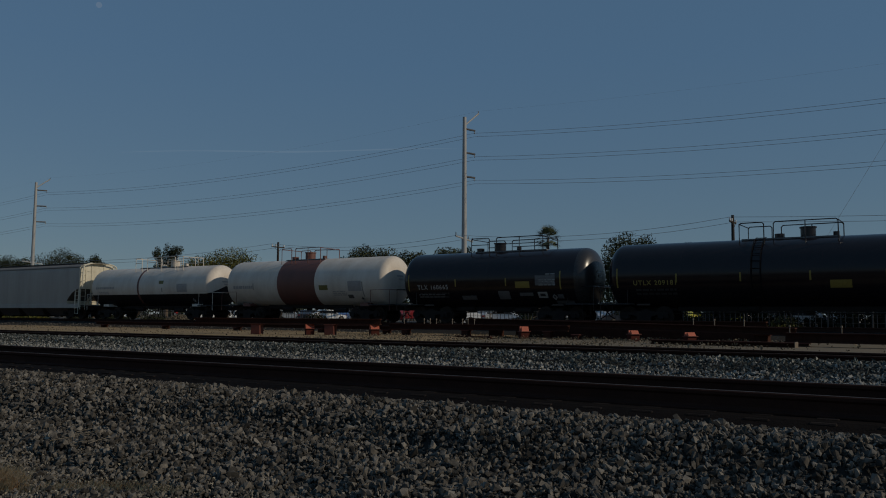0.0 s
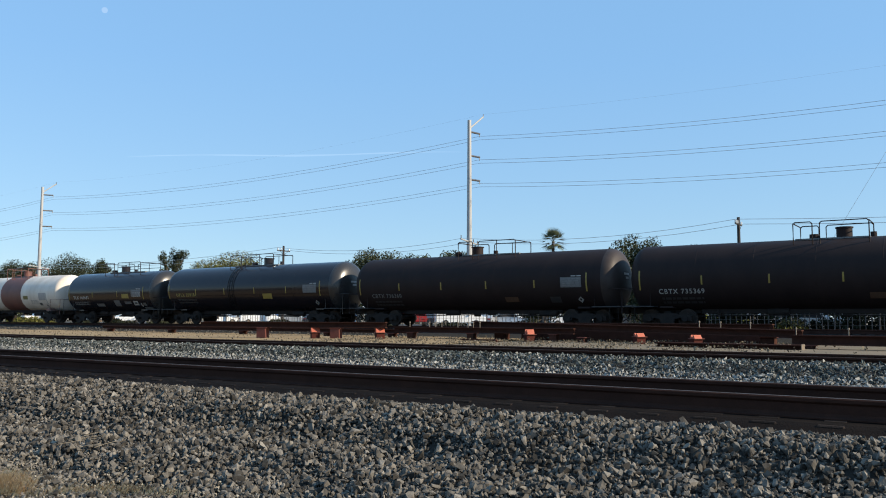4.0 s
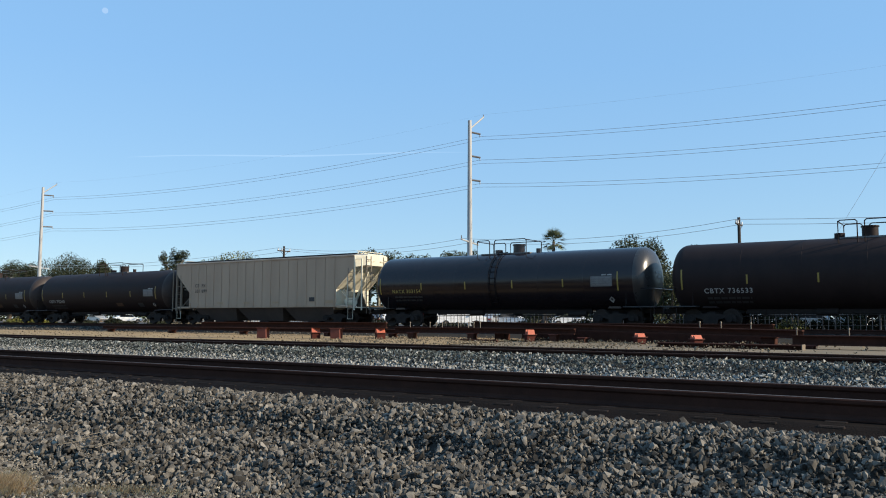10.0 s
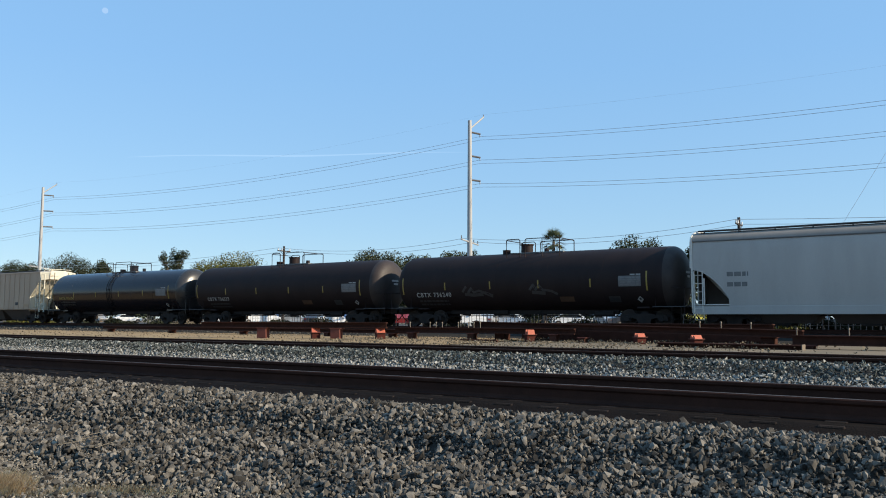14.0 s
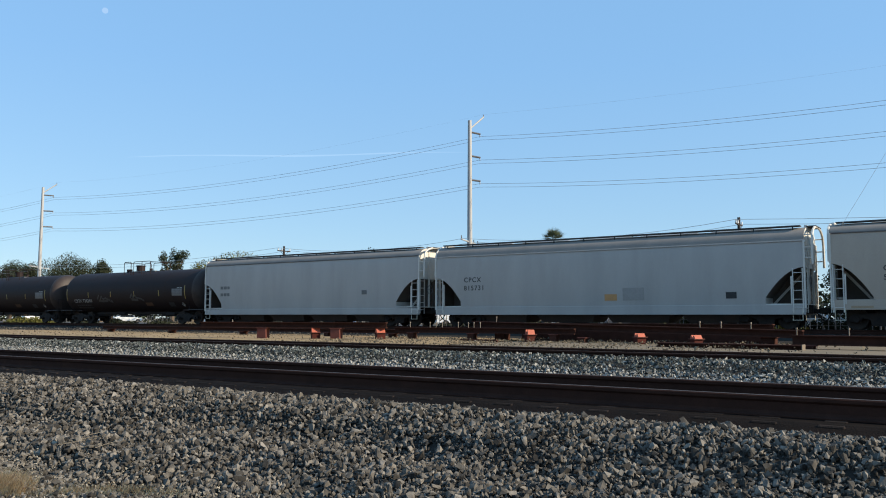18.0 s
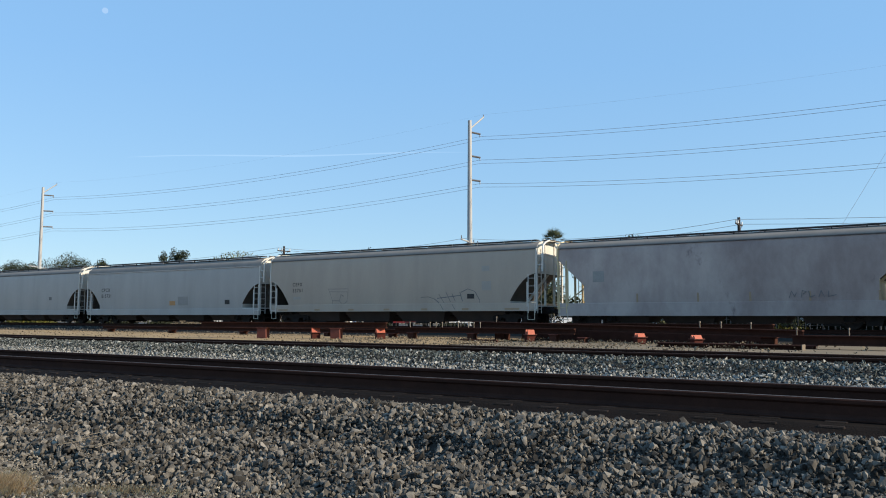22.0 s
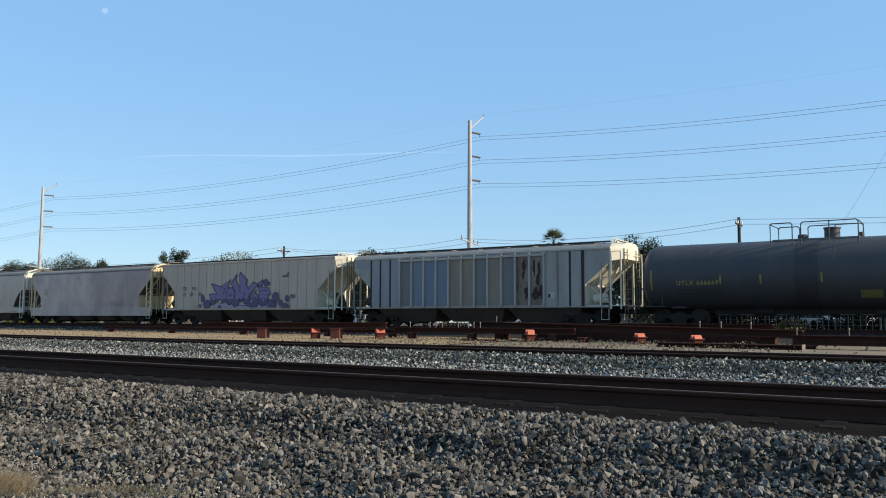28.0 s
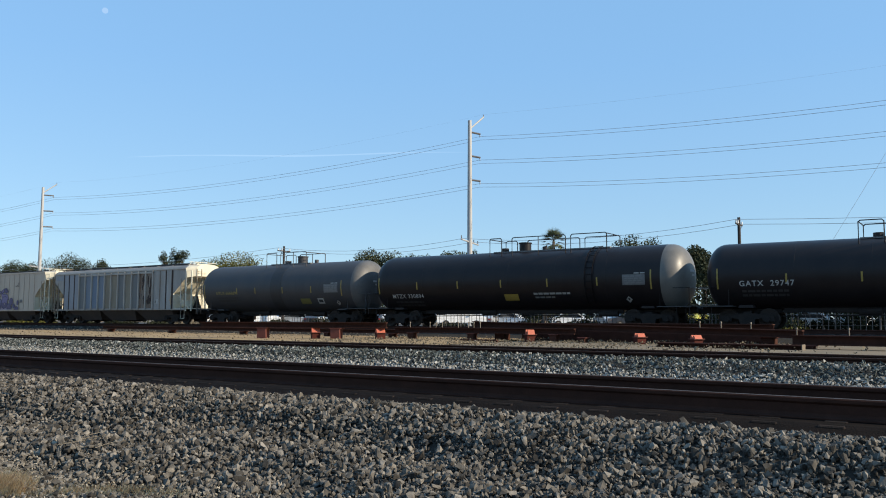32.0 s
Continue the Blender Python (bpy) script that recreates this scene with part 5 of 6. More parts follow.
CARS.append(hopper_car("stained lavender-grey covered hopper car", 32.5, 16.2, "hopper_stain", "smooth", za=3.5, zb=2.15, cut=1.45, ze=4.08, zr=4.52, sill=(0.6, 1.25), end_paint="sunlit_ochre", decals=[("worn_stencil", 1.95, 2.3, 0.6, 0.55, "letter_mid")] + [("rust_stake", x, 1.27, 0.09, 0.42, "orange_dim") for x in (4.2, 7.15, 9.5, 12.0, 14.7)]))
CARS.append(hopper_car("grey covered hopper car with violet graffiti", 50.05, 16.75, "hopper_warm", "ribbed", za=3.6, zb=2.25, cut=1.45, end_paint="cream", zs=1.06, sill=(1.0, 1.12), ze=4.28, zr=4.42, marks=("CE    FX", "15   27    03"), mark_x=2.3, mark_z=2.42, mark_size=0.24, bays=3,
                        decals=[("stencil_plate", 13.0, 1.75, 0.4, 0.25, "letter_dim")]))
CARS.append(hopper_car("old weathered hopper car with blue and rusty side panels", 68.35, 16.6, "hopper_old", "posts", za=3.35, zb=2.2, cut=1.35, end_paint="cream", zs=1.1, ze=4.0, zr=4.35, sill=(1.03, 1.14), bays=3,
                        decals=[("stencil_plate", 13.1, 1.5, 0.42, 0.34, "letter_white"), ("stencil_plate", 13.16, 1.56, 0.12, 0.18, "letter_black")]))
CARS.append(tank_car("dull blue-grey tank car with yellow stencils", 86.3, 14.9, R_ + 0.02, Z_, M["blue_grey"], "UTLX 666669", "letter_yellow", mark_x=1.95, mark_z=-0.5, mark_size=0.2, stripes=5, band=(7.2, 8.15, "stain_blue_grey"), hatch=8.56, rails_=(6.11, 9.72), nudge=0.75, panel=0.76, yellow_panel=(10.19, 1.54, "letter_yellow_dim"), decals=[("white_frame", 11.5, 1.55, 0.5, 0.34, "letter_white"), ("dark_inset", 11.5, 1.55, 0.34, 0.2, "letter_black")]))
CARS.append(tank_car("long satin black tank car with white stencils", 101.9, 18.98, R_ + 0.04, Z_ + 0.06, M["black_dull"], "MTZX 330894", "letter_white", head=1.1, mark_x=1.65, mark_z=-0.98, mark_size=0.22, stripes=6, hatch=9.74, rails_=(8.0, 14.9), panel=0.83, yellow_panel=(9.63, 1.6, "yellow"), ladder=14.2, prints=[(11.0, 1.72, 2.1, 0.1, 1, "letter_mid"), (11.05, 1.54, 1.15, 0.08, 1, "letter_soft")]))
CARS.append(tank_car("satin black tank car with white stencils", 121.72, 17.3, R_ - 0.05, Z_ , M["black_dull"], "GATX  29747", "letter_white", head=1.0, mark_x=1.7, mark_z=-0.6, mark_size=0.24, stripes=5, hatch=8.5, rails_=(6.6, 10.4), panel=0.8))


def spray_lines(name, car, lines, depth, half, mat_, seed=4):
    """Flat painted strokes on the side; depth(z) is the side's y."""
    rnd_ = random.Random(seed)
    for st in lines:
        vs, fs = [], []
        for (x0, z0), (x1, z1) in zip(st, st[1:]):
            d = Vector((x1 - x0, z1 - z0))
            n_ = Vector((-d.y, d.x)).normalized() * half * rnd_.uniform(0.75, 1.25)
            e = d.normalized() * half * 0.6
            k = len(vs)
            vs += [(x, depth(z), z) for x, z in ((x0 - e.x + n_.x, z0 - e.y + n_.y), (x1 + e.x + n_.x, z1 + e.y + n_.y), (x1 + e.x - n_.x, z1 + e.y - n_.y), (x0 - e.x - n_.x, z0 - e.y - n_.y))]
            fs.append((k, k + 1, k + 2, k + 3))
        part_of(name, mesh_from(name, vs, fs), mat_, car)


def spray_area(name, car, outline, y, mats, levels, label=""):
    """A painted area that is darker below the levels: one flat mesh cut at those heights."""
    bm = bmesh.new()
    bm.faces.new([bm.verts.new((x, y, max(1.13, z))) for x, z in outline])
    for z in levels:
        bmesh.ops.bisect_plane(bm, geom=bm.verts[:] + bm.edges[:] + bm.faces[:], plane_co=(0, 0, z), plane_no=(0, 0.0, 1))
    bmesh.ops.triangulate(bm, faces=bm.faces[:])
    ob = part(name, bm, mats[0], car, label)
    for m in mats[1:]:
        ob.data.materials.append(m)
    for p in ob.data.polygons:
        p.material_index = sum(p.center.z < z for z in levels)


LETTER_X = [(5.21, 2.11), (5.99, 2.12), (5.38, 2.84), (6.4, 2.61), (7.32, 3.07), (7.05, 2.59), (7.43, 2.5), (6.95, 2.11), (7.07, 1.63), (6.46, 1.47), (6.29, 1.73), (5.62, 1.39), (5.39, 1.39)]
LETTER_O = [(6.95, 2.11), (7.17, 2.46), (7.52, 2.54), (7.72, 2.27), (7.75, 1.88), (7.66, 1.54), (7.32, 1.37), (7.06, 1.41), (6.9, 1.72)]
LETTER_W = [(7.4, 2.8), (7.95, 3.43), (7.87, 3.0), (8.31, 2.47), (8.21, 3.34), (8.3, 3.55), (8.98, 3.01), (8.87, 2.8), (9.09, 2.41), (9.42, 2.74), (9.58, 2.86), (9.97, 2.68), (9.48, 2.27), (9.15, 1.94), (9.18, 1.43), (8.73, 1.44), (8.62, 1.82), (8.41, 1.53),
            (8.25, 1.79), (8.16, 1.36), (7.82, 1.19), (7.53, 1.37), (7.84, 1.97), (7.76, 2.36)]
LETTER_G = [(9.05, 1.31), (9.23, 1.68), (9.4, 1.98), (9.72, 2.14), (10.03, 2.0), (10.06, 1.59), (9.93, 1.21), (9.45, 1.18)]
LETTER_D = [(9.97, 2.55), (11.05, 2.44), (11.23, 2.02), (10.96, 1.98), (11.02, 1.66), (10.86, 1.33), (10.47, 1.25), (10.17, 1.38), (10.09, 1.75), (10.19, 2.17)]
ARM = [(9.97, 2.72), (10.47, 2.98), (10.43, 2.68), (10.13, 2.55)]
TAIL = [(10.98, 1.61), (11.36, 1.65), (11.73, 1.4), (11.65, 1.2), (11.01, 1.2)]
HOLES = [[(5.58, 1.88), (5.87, 1.93), (5.65, 1.61)], [(6.2, 1.65), (6.42, 1.73), (6.5, 1.48), (6.24, 1.47)], [(9.3, 1.56), (9.47, 1.71), (9.56, 1.59), (9.42, 1.45)], [(10.52, 1.65), (10.61, 1.78), (10.69, 1.64), (10.6, 1.51)], [(9.56, 2.23), (9.88, 2.32), (9.74, 2.15)]]


def graffiti(car, w):
    """Violet spray lettering without meaning: shaded letter shapes, dark outlines, holes and round blobs."""
    y = -(w + 0.042)
    tones = [M["violet"], M["violet_deep"]]
    spray_area("spray_band", car, [(5.55, 1.36), (6.19, 1.42), (7.06, 1.3), (8.28, 1.45), (9.37, 1.24), (10.16, 1.32), (11.72, 1.3), (11.72, 1.13), (5.55, 1.13)], y + 0.004, [M["violet_pale"]], [], "pale lavender band under the lettering")
    for k, shape in enumerate((LETTER_X, LETTER_O, LETTER_W, LETTER_G, LETTER_D, ARM, TAIL)):
        yy = y - 0.002 * k
        spray_area("spray_letter", car, shape, yy, tones, [1.75], "violet spray-painted letter shape")
        spray_lines("spray_outline", car, [[(x, max(1.15, z)) for x, z in shape + shape[:1]]], lambda z, yy=yy: yy - 0.0012, 0.036, M["violet_dark"], k)
    y -= 0.016
    for shape in HOLES:
        spray_area("bare_gap", car, shape, y, [M["hopper_warm"]], [])
        spray_lines("spray_outline", car, [shape + shape[:1]], lambda z: y - 0.001, 0.022, M["violet_dark"])
    inner = [[(6.4, 2.57), (6.87, 2.47), (6.6, 2.08)], [(7.18, 1.96), (7.38, 2.11), (7.5, 1.99)], [(8.19, 2.47), (8.33, 2.13)], [(8.74, 2.16), (8.66, 1.82)], [(10.29, 2.23), (10.74, 2.32), (10.93, 2.22)], [(9.43, 1.85), (9.87, 1.8)]]
    spray_lines("spray_stroke", car, inner, lambda z: y, 0.026, M["violet_dark"])
    scrawl = [(12.26, 3.17), (12.36, 3.29), (12.31, 3.1), (12.46, 3.2), (12.49, 3.12), (12.57, 3.28), (12.6, 3.12), (12.68, 3.31), (12.76, 3.46), (12.82, 3.35), (12.71, 3.15), (12.89, 3.18)]
    spray_lines("scrawl", car, [scrawl], lambda z: -(w + 0.04), 0.016, M["letter_black"])
    for x, z, rx, rz_ in [(4.52, 1.82, 0.19, 0.25), (5.0, 1.4, 0.35, 0.33), (4.24, 1.3, 0.09, 0.14), (3.92, 1.24, 0.05, 0.07), (10.77, 2.8, 0.23, 0.25), (11.06, 2.72, 0.12, 0.12), (11.69, 1.85, 0.32, 0.32), (12.12, 1.47, 0.19, 0.21), (12.73, 1.73, 0.18, 0.23), (12.56, 1.2, 0.37, 0.23), (6.3, 1.22, 0.18, 0.12)]:
        for k, (f, m) in enumerate(((1.0, "violet_dark"), (0.84, "violet_deep"))):
            ring = [(x + rx * f * math.cos(a * math.pi / 10), y - 0.003 - 0.003 * k, max(1.13, z + rz_ * f * math.sin(a * math.pi / 10))) for a in range(20)]
            part_of("spray_blob", mesh_from("spray_blob", ring, [tuple(range(20))]), M[m], car)
    spray_lines("drip", car, [[(4.5, 1.6), (4.5, 1.15)], [(3.55, 1.75), (3.55, 1.15)], [(12.95, 1.65), (12.95, 1.14)]], lambda z: y, 0.025, M["orange_dim"])


graffiti(CARS[15], 1.6)
for z in (2.42, 1.95):
    on_side("faded_mark", bars(1, 0.95, 0.2, 0.1, int(z * 10)), 1.6, z, CARS[11], M["letter_dim"], lambda q: -(1.6 - 0.12 * ((q - 2.6) / 2.0) ** 2))
skin = lambda z: -(1.6 - 0.12 * ((z - 2.6) / 2.0) ** 2) - 0.008 if z > 1.32 else -1.592
spray_lines("marker_line", CARS[13], [[(5.05, 2.27), (6.68, 2.26), (6.68, 2.07), (5.18, 2.1)], [(5.05, 2.27), (5.18, 2.1), (5.4, 1.54), (5.37, 1.34)], [(5.4, 1.54), (5.97, 1.53), (6.1, 1.91), (6.32, 1.81)], [(5.97, 1.53), (6.16, 1.34)], [(6.57, 1.48), (6.68, 2.07)], [(6.57, 1.48), (6.3, 1.34)]], skin, 0.014, M["pencil"])
spray_lines("marker_line", CARS[13], [[(12.16, 1.67), (12.67, 1.69), (13.09, 1.57), (13.41, 1.34)], [(13.41, 1.82), (13.74, 1.34)], [(13.9, 1.94), (14.18, 1.39)], [(14.3, 1.85), (14.5, 1.43)], [(14.83, 1.92), (14.98, 1.42)], [(13.3, 1.6), (14.9, 1.75)],
                                      [(14.91, 1.92), (15.35, 2.1), (15.81, 1.95), (16.09, 1.49), (16.1, 1.34)], [(13.5, 1.25), (13.7, 0.96)], [(14.3, 1.25), (14.5, 0.96)]], skin, 0.02, M["pencil"])
spray_lines("scrawl", CARS[14], [[(11.2, 1.4), (11.3, 1.7), (11.42, 1.45), (11.5, 1.62)], [(11.7, 1.42), (11.74, 1.72), (11.9, 1.66), (11.76, 1.55)], [(12.0, 1.7), (12.05, 1.42), (12.25, 1.5)], [(12.4, 1.42), (12.5, 1.7), (12.62, 1.44)], [(12.8, 1.68), (12.78, 1.44), (13.1, 1.52)]], lambda z: -1.6, 0.014, M["pencil"])


side10 = lambda z: -math.sqrt(max(0.1, 1.62 ** 2 - (z - 2.46) ** 2)) - 0.008
spray_lines("scrawl", CARS[10], [[(4.85, 1.95), (5.05, 2.2), (5.2, 1.9), (5.4, 2.12), (5.55, 1.9), (5.9, 1.98), (6.3, 1.85), (6.7, 1.7)], [(5.0, 1.8), (5.5, 1.75), (6.1, 1.78)], [(9.05, 2.0), (9.25, 2.24), (9.4, 2.0), (9.6, 2.2), (9.8, 1.98), (10.3, 1.9), (10.6, 1.75)], [(9.2, 1.85), (9.9, 1.8)]], side10, 0.075, M["letter_ghost"])


def rust_patch(car, x, z, rx, rz_, seed, mat_):
    """A ragged scab of rust on a panel."""
    g = random.Random(seed)
    ring = [(x + rx * math.cos(a * math.pi / 9) * g.uniform(0.45, 1.15), -1.626, z + rz_ * math.sin(a * math.pi / 9) * g.uniform(0.55, 1.1)) for a in range(18)]
    part_of("rust_patch", mesh_from("rust_patch", ring, [tuple(range(18))]), M[mat_], car)


for i, (x, z, rx, rz_) in enumerate([(11.75, 3.25, 0.13, 0.45), (11.7, 2.75, 0.1, 0.3), (11.9, 1.8, 0.16, 0.42), (12.35, 3.2, 0.1, 0.5), (12.65, 3.1, 0.1, 0.55), (12.55, 2.5, 0.14, 0.4), (12.45, 1.75, 0.26, 0.4), (12.75, 1.9, 0.14, 0.5), (10.35, 2.7, 0.07, 0.3)]):
    rust_patch(CARS[16], x, z, rx, rz_, i, "rust_dark")
rust_patch(CARS[16], 15.0, 1.75, 0.14, 0.42, 31, "orange_dim")


def travelled(t):
    """How far the train has gone at t seconds, from where it is at 16 s."""
    u = (t - 16) / 16
    return 136.98946 * u - 3.53786 * u ** 2 - 1.25536 * u ** 3 + 0.48382 * u ** 4

# ---- poles and wires ----
LINE_Y = 80.0


def steel_pole(x):
    p = thing("transmission_pole", pose(x, LINE_Y, -0.1), "tall galvanised steel transmission pole with side arms", "pole", "steel poles")
    bm = bmesh.new()
    add_tube(bm, (0, 0, 0), (0, 0, 24.2), 0.36, 12, 0.22)
    part("shaft", bm, M["pole_steel"], p, smooth=True)
    part("base_plate", tube([(0, 0, 0), (0, 0, 0.12)], 0.7, 12), M["pole_steel"], p)
    for z in (22.8, 19.95, 17.1):
        part("arm", tube([(0.1, 0.1, z), (0.25, 1.9, z + 0.1)], 0.12, 8), M["insulator"], p)
        part("insulator", tube([(0.25, 1.9, z + 0.05), (0.25, 1.9, z - 0.3)], 0.05, 8), M["pole_steel"], p)
    part("top_arm", tube([(0.1, 0.1, 23.3), (0.6, 2.2, 25.0)], 0.1, 8), M["pole_steel"], p)
    part("top_pin", tube([(0.6, 2.2, 24.9), (0.6, 2.2, 25.3)], 0.05, 6), M["insulator"], p)
    part("cross_arm", tube([(0, -1.9, 9.95), (0, 1.9, 9.55)], 0.09, 6), M["pole_steel"], p)
    for y, z in ((-1.8, 9.94), (0.9, 9.66), (1.8, 9.56)):
        part("pin_insulator", tube([(0, y, z), (0, y, z + 0.45)], 0.06, 6), M["insulator"], p)
    return p


def wood_pole(x, h):
    p = thing("utility_pole", pose(x, LINE_Y, -0.1), "dark weathered wooden utility pole with a short cross arm", "pole", "wooden poles")
    bm = bmesh.new()
    add_tube(bm, (0, 0, 0), (0, 0, h), 0.2, 10, 0.14)
    part("post", bm, M["wood_pole"], p, smooth=True)
    part("cross_arm", box(-0.06, 0.06, -1.2, 1.2, h - 0.75, h - 0.62), M["wood_pole"], p)
    part("brace", tube([(0.08, -0.8, h - 0.72), (0.08, 0, h - 1.3), (0.08, 0.8, h - 0.72)], 0.025), M["wood_pole"], p)
    for y in (-1.1, -0.4, 1.1):
        part("insulator", tube([(0, y, h - 0.62), (0, y, h - 0.34)], 0.085, 8), M["white_porcelain"], p)
    return p


for x in (-229.6, -139.9, -49.6, 40.4):
    steel_pole(x)
WOOD = [(-170.0, 10.7), (-79.6, 10.7), (-19.2, 10.6), (62.0, 10.5)]
for x, h in WOOD:
    wood_pole(x, h)


def wire(name, a, b, sag, r, label, n=18):
    a, b = Vector(a), Vector(b)
    pts = []
    for i in range(n + 1):
        u = i / n
        p = a.lerp(b, u)
        p.z -= sag * 4 * u * (1 - u)
        pts.append(p)
    ob = part(name, tube(pts, r, 4), M["wire"])
    return tagged(ob, label, "power line", "overhead wires")


for xa, xb in ((-229.6, -139.9), (-139.9, -49.6), (-49.6, 40.4)):
    for z in (22.8, 19.95, 17.1):
        for d in (0.0, 0.42):
            wire("power_line", (xa + 0.25, LINE_Y + 1.9, z - 0.3 - d), (xb + 0.25, LINE_Y + 1.9, z - 0.3 - d), 1.5 if xa < -60 else 2.0, 0.018, "thin grey high-voltage wire between steel poles")
    wire("ground_wire", (xa + 0.6, LINE_Y + 2.2, 25.2), (xb + 0.6, LINE_Y + 2.2, 25.2), 1.4, 0.004, "very thin ground wire along the pole tops")
stops = sorted([(x, 9.95) for x in (-229.8, -139.8, -49.8, 40.2)] + [(x, h - 0.45) for x, h in WOOD])
for (xa, za_), (xb, zb_) in zip(stops, stops[1:]):
    for y, dz in ((-1.1, 0.05), (1.1, -0.2)):
        wire("service_line", (xa, LINE_Y + y, za_ + dz), (xb, LINE_Y + y, zb_ + dz), 0.9, 0.02, "thin service wire between pole cross arms", 10)
wood_pole(-1.4, 24.6)
wire("slanting_wire", (-15.9, 80, -0.05), (-1.4, 80, 24.0), 0.1, 0.012, "thin slanting wire against the sky", 8)

# ---- trees ----
def leaf_cloud(name, blobs, count, size, seed, mat_, parent, droop=0.0):
    """Small leaf quads spread in and on a set of blobs (x, y, z, rx, ry, rz)."""
    g = np.random.default_rng(seed)
    b = np.array(blobs, float)
    wgt = b[:, 3] * b[:, 4] * b[:, 5]
    k = g.choice(len(b), count, p=wgt / wgt.sum())
    d = g.normal(size=(count, 3))
    d /= np.linalg.norm(d, axis=1)[:, None]
    rad = 0.35 + 0.78 * g.random(count) ** 0.7
    c = b[k, :3] + d * b[k, 3:] * rad[:, None]
    u = g.normal(size=(count, 3))
    u[:, 2] -= droop
    u /= np.linalg.norm(u, axis=1)[:, None]
    w = np.cross(u, g.normal(size=(count, 3)))
    w /= np.linalg.norm(w, axis=1)[:, None]
    s = size * g.uniform(0.6, 1.5, count)[:, None]
    quad = np.stack([c - u * s, c + w * s * 0.5, c + u * s, c - w * s * 0.5], 1).reshape(-1, 3)
    me = bpy.data.meshes.new(name)
    me.vertices.add(len(quad))
    me.vertices.foreach_set("co", quad.ravel())
    me.loops.add(len(quad))
    me.loops.foreach_set("vertex_index", np.arange(len(quad), dtype=np.int32))
    me.polygons.add(count)
    me.polygons.foreach_set("loop_start", np.arange(0, len(quad), 4, dtype=np.int32))
    me.update(calc_edges=True)
    return part_of(name, me, mat_, parent)


def tree(x, y, h, w, leaf, seed, low=0.3, count=3000, size=0.22, spread=7, label="leafy green tree", sparse=0.3, droop=0.0):
    g = random.Random(seed)
    t = thing("tree", pose(x, y, -0.1), label, "tree", "trees behind the yard")
    bm = bmesh.new()
    add_tube(bm, (0, 0, 0), (0.1, 0, h * 0.45), 0.035 * h, 8, 0.022 * h)
    add_tube(bm, (0.1, 0, h * 0.45), (0, 0.1, h * 0.85), 0.022 * h, 6, 0.006 * h)
    part("trunk", bm, M["bark"], t, smooth=True)
    blobs = []
    for i in range(spread):
        a, u = g.uniform(0, 6.28), g.uniform(low, 0.9)
        rr = w / 2 * g.uniform(0.25, 0.75) * (1 - 0.6 * max(0, u - 0.55))
        p = (math.cos(a) * rr, math.sin(a) * rr, h * u)
        q = w * g.uniform(sparse * 0.5, sparse)
        blobs.append((*p, q, q, q * g.uniform(0.6, 1.0) * h / w))
        bm = bmesh.new()
        add_tube(bm, (0.05, 0, h * max(0.2, u - 0.3)), p, 0.012 * h, 5, 0.004 * h)
        part("limb", bm, M["bark"], t)
    blobs.append((0, 0, h * 0.82, w * sparse * 0.7, w * sparse * 0.7, h * 0.17))
    top = max(b[2] + b[5] * 0.95 for b in blobs)
    blobs = [(b[0], b[1], b[2] * h / top, b[3], b[4], b[5] * h / top) for b in blobs]
    leaf_cloud("crown", blobs, count, size, seed, M[leaf], t, droop)
    return t


def place(px, d):
    """A spot at depth d on the bearing whose tangent is px."""
    return (px * d, d)


# bearing (x / y), y, height, width, leaf, shape
TREES = [(-1.864, 96, 13.2, 9, "leaf_dark", 0.33), (-1.80, 92, 12.2, 6, "leaf_dark", 0.3), (-1.95, 99, 13.4, 12, "leaf_dark", 0.35), (-1.645, 92, 13.6, 10, "leaf_dark", 0.32), (-1.585, 93, 12.3, 8, "leaf_dark", 0.3), (-1.515, 90, 11.6, 5, "leaf_dark", 0.25),
         (-1.287, 98, 13.8, 8.5, "leaf_dark", 0.13), (-1.185, 92, 10.6, 8, "leaf_dark", 0.3), (-1.13, 92, 11.6, 13, "leaf_yellow", 0.36), (-1.075, 96, 11.2, 6, "leaf_dark", 0.3),
         (-0.829, 96, 10.9, 5, "leaf_olive", 0.3), (-0.788, 94, 10.9, 6, "leaf_olive", 0.3), (-0.755, 94, 10.5, 6, "leaf_olive", 0.3), (-0.712, 98, 10.3, 6, "leaf_olive", 0.22), (-0.661, 97, 10.7, 7, "leaf_olive", 0.24), (-0.625, 96, 10.2, 6, "leaf_olive", 0.24),
         (-0.533, 95, 9.2, 5, "leaf_dark", 0.3), (-0.376, 93, 10.9, 6, "leaf_olive", 0.33), (-0.347, 93, 10.4, 5.5, "leaf_dark", 0.33), (-0.284, 92, 9.0, 4.5, "leaf_dark", 0.25), (-0.119, 95, 8.5, 6, "leaf_dark", 0.3), (-0.09, 94, 8.6, 6, "leaf_olive", 0.28), (-0.03, 94, 8.8, 8, "leaf_dark", 0.3),
         (-0.36, 60, 5.0, 5, "leaf_olive", 0.3), (-0.325, 58, 4.4, 4, "leaf_olive", 0.3), (-0.50, 62, 4.0, 4, "leaf_olive", 0.3), (-0.25, 60, 3.6, 4, "leaf_dark", 0.3), (-0.19, 59, 4.2, 4, "leaf_olive", 0.28), (-0.11, 61, 3.8, 5, "leaf_dark", 0.3), (-0.03, 61, 4.4, 5, "leaf_dark", 0.3)]
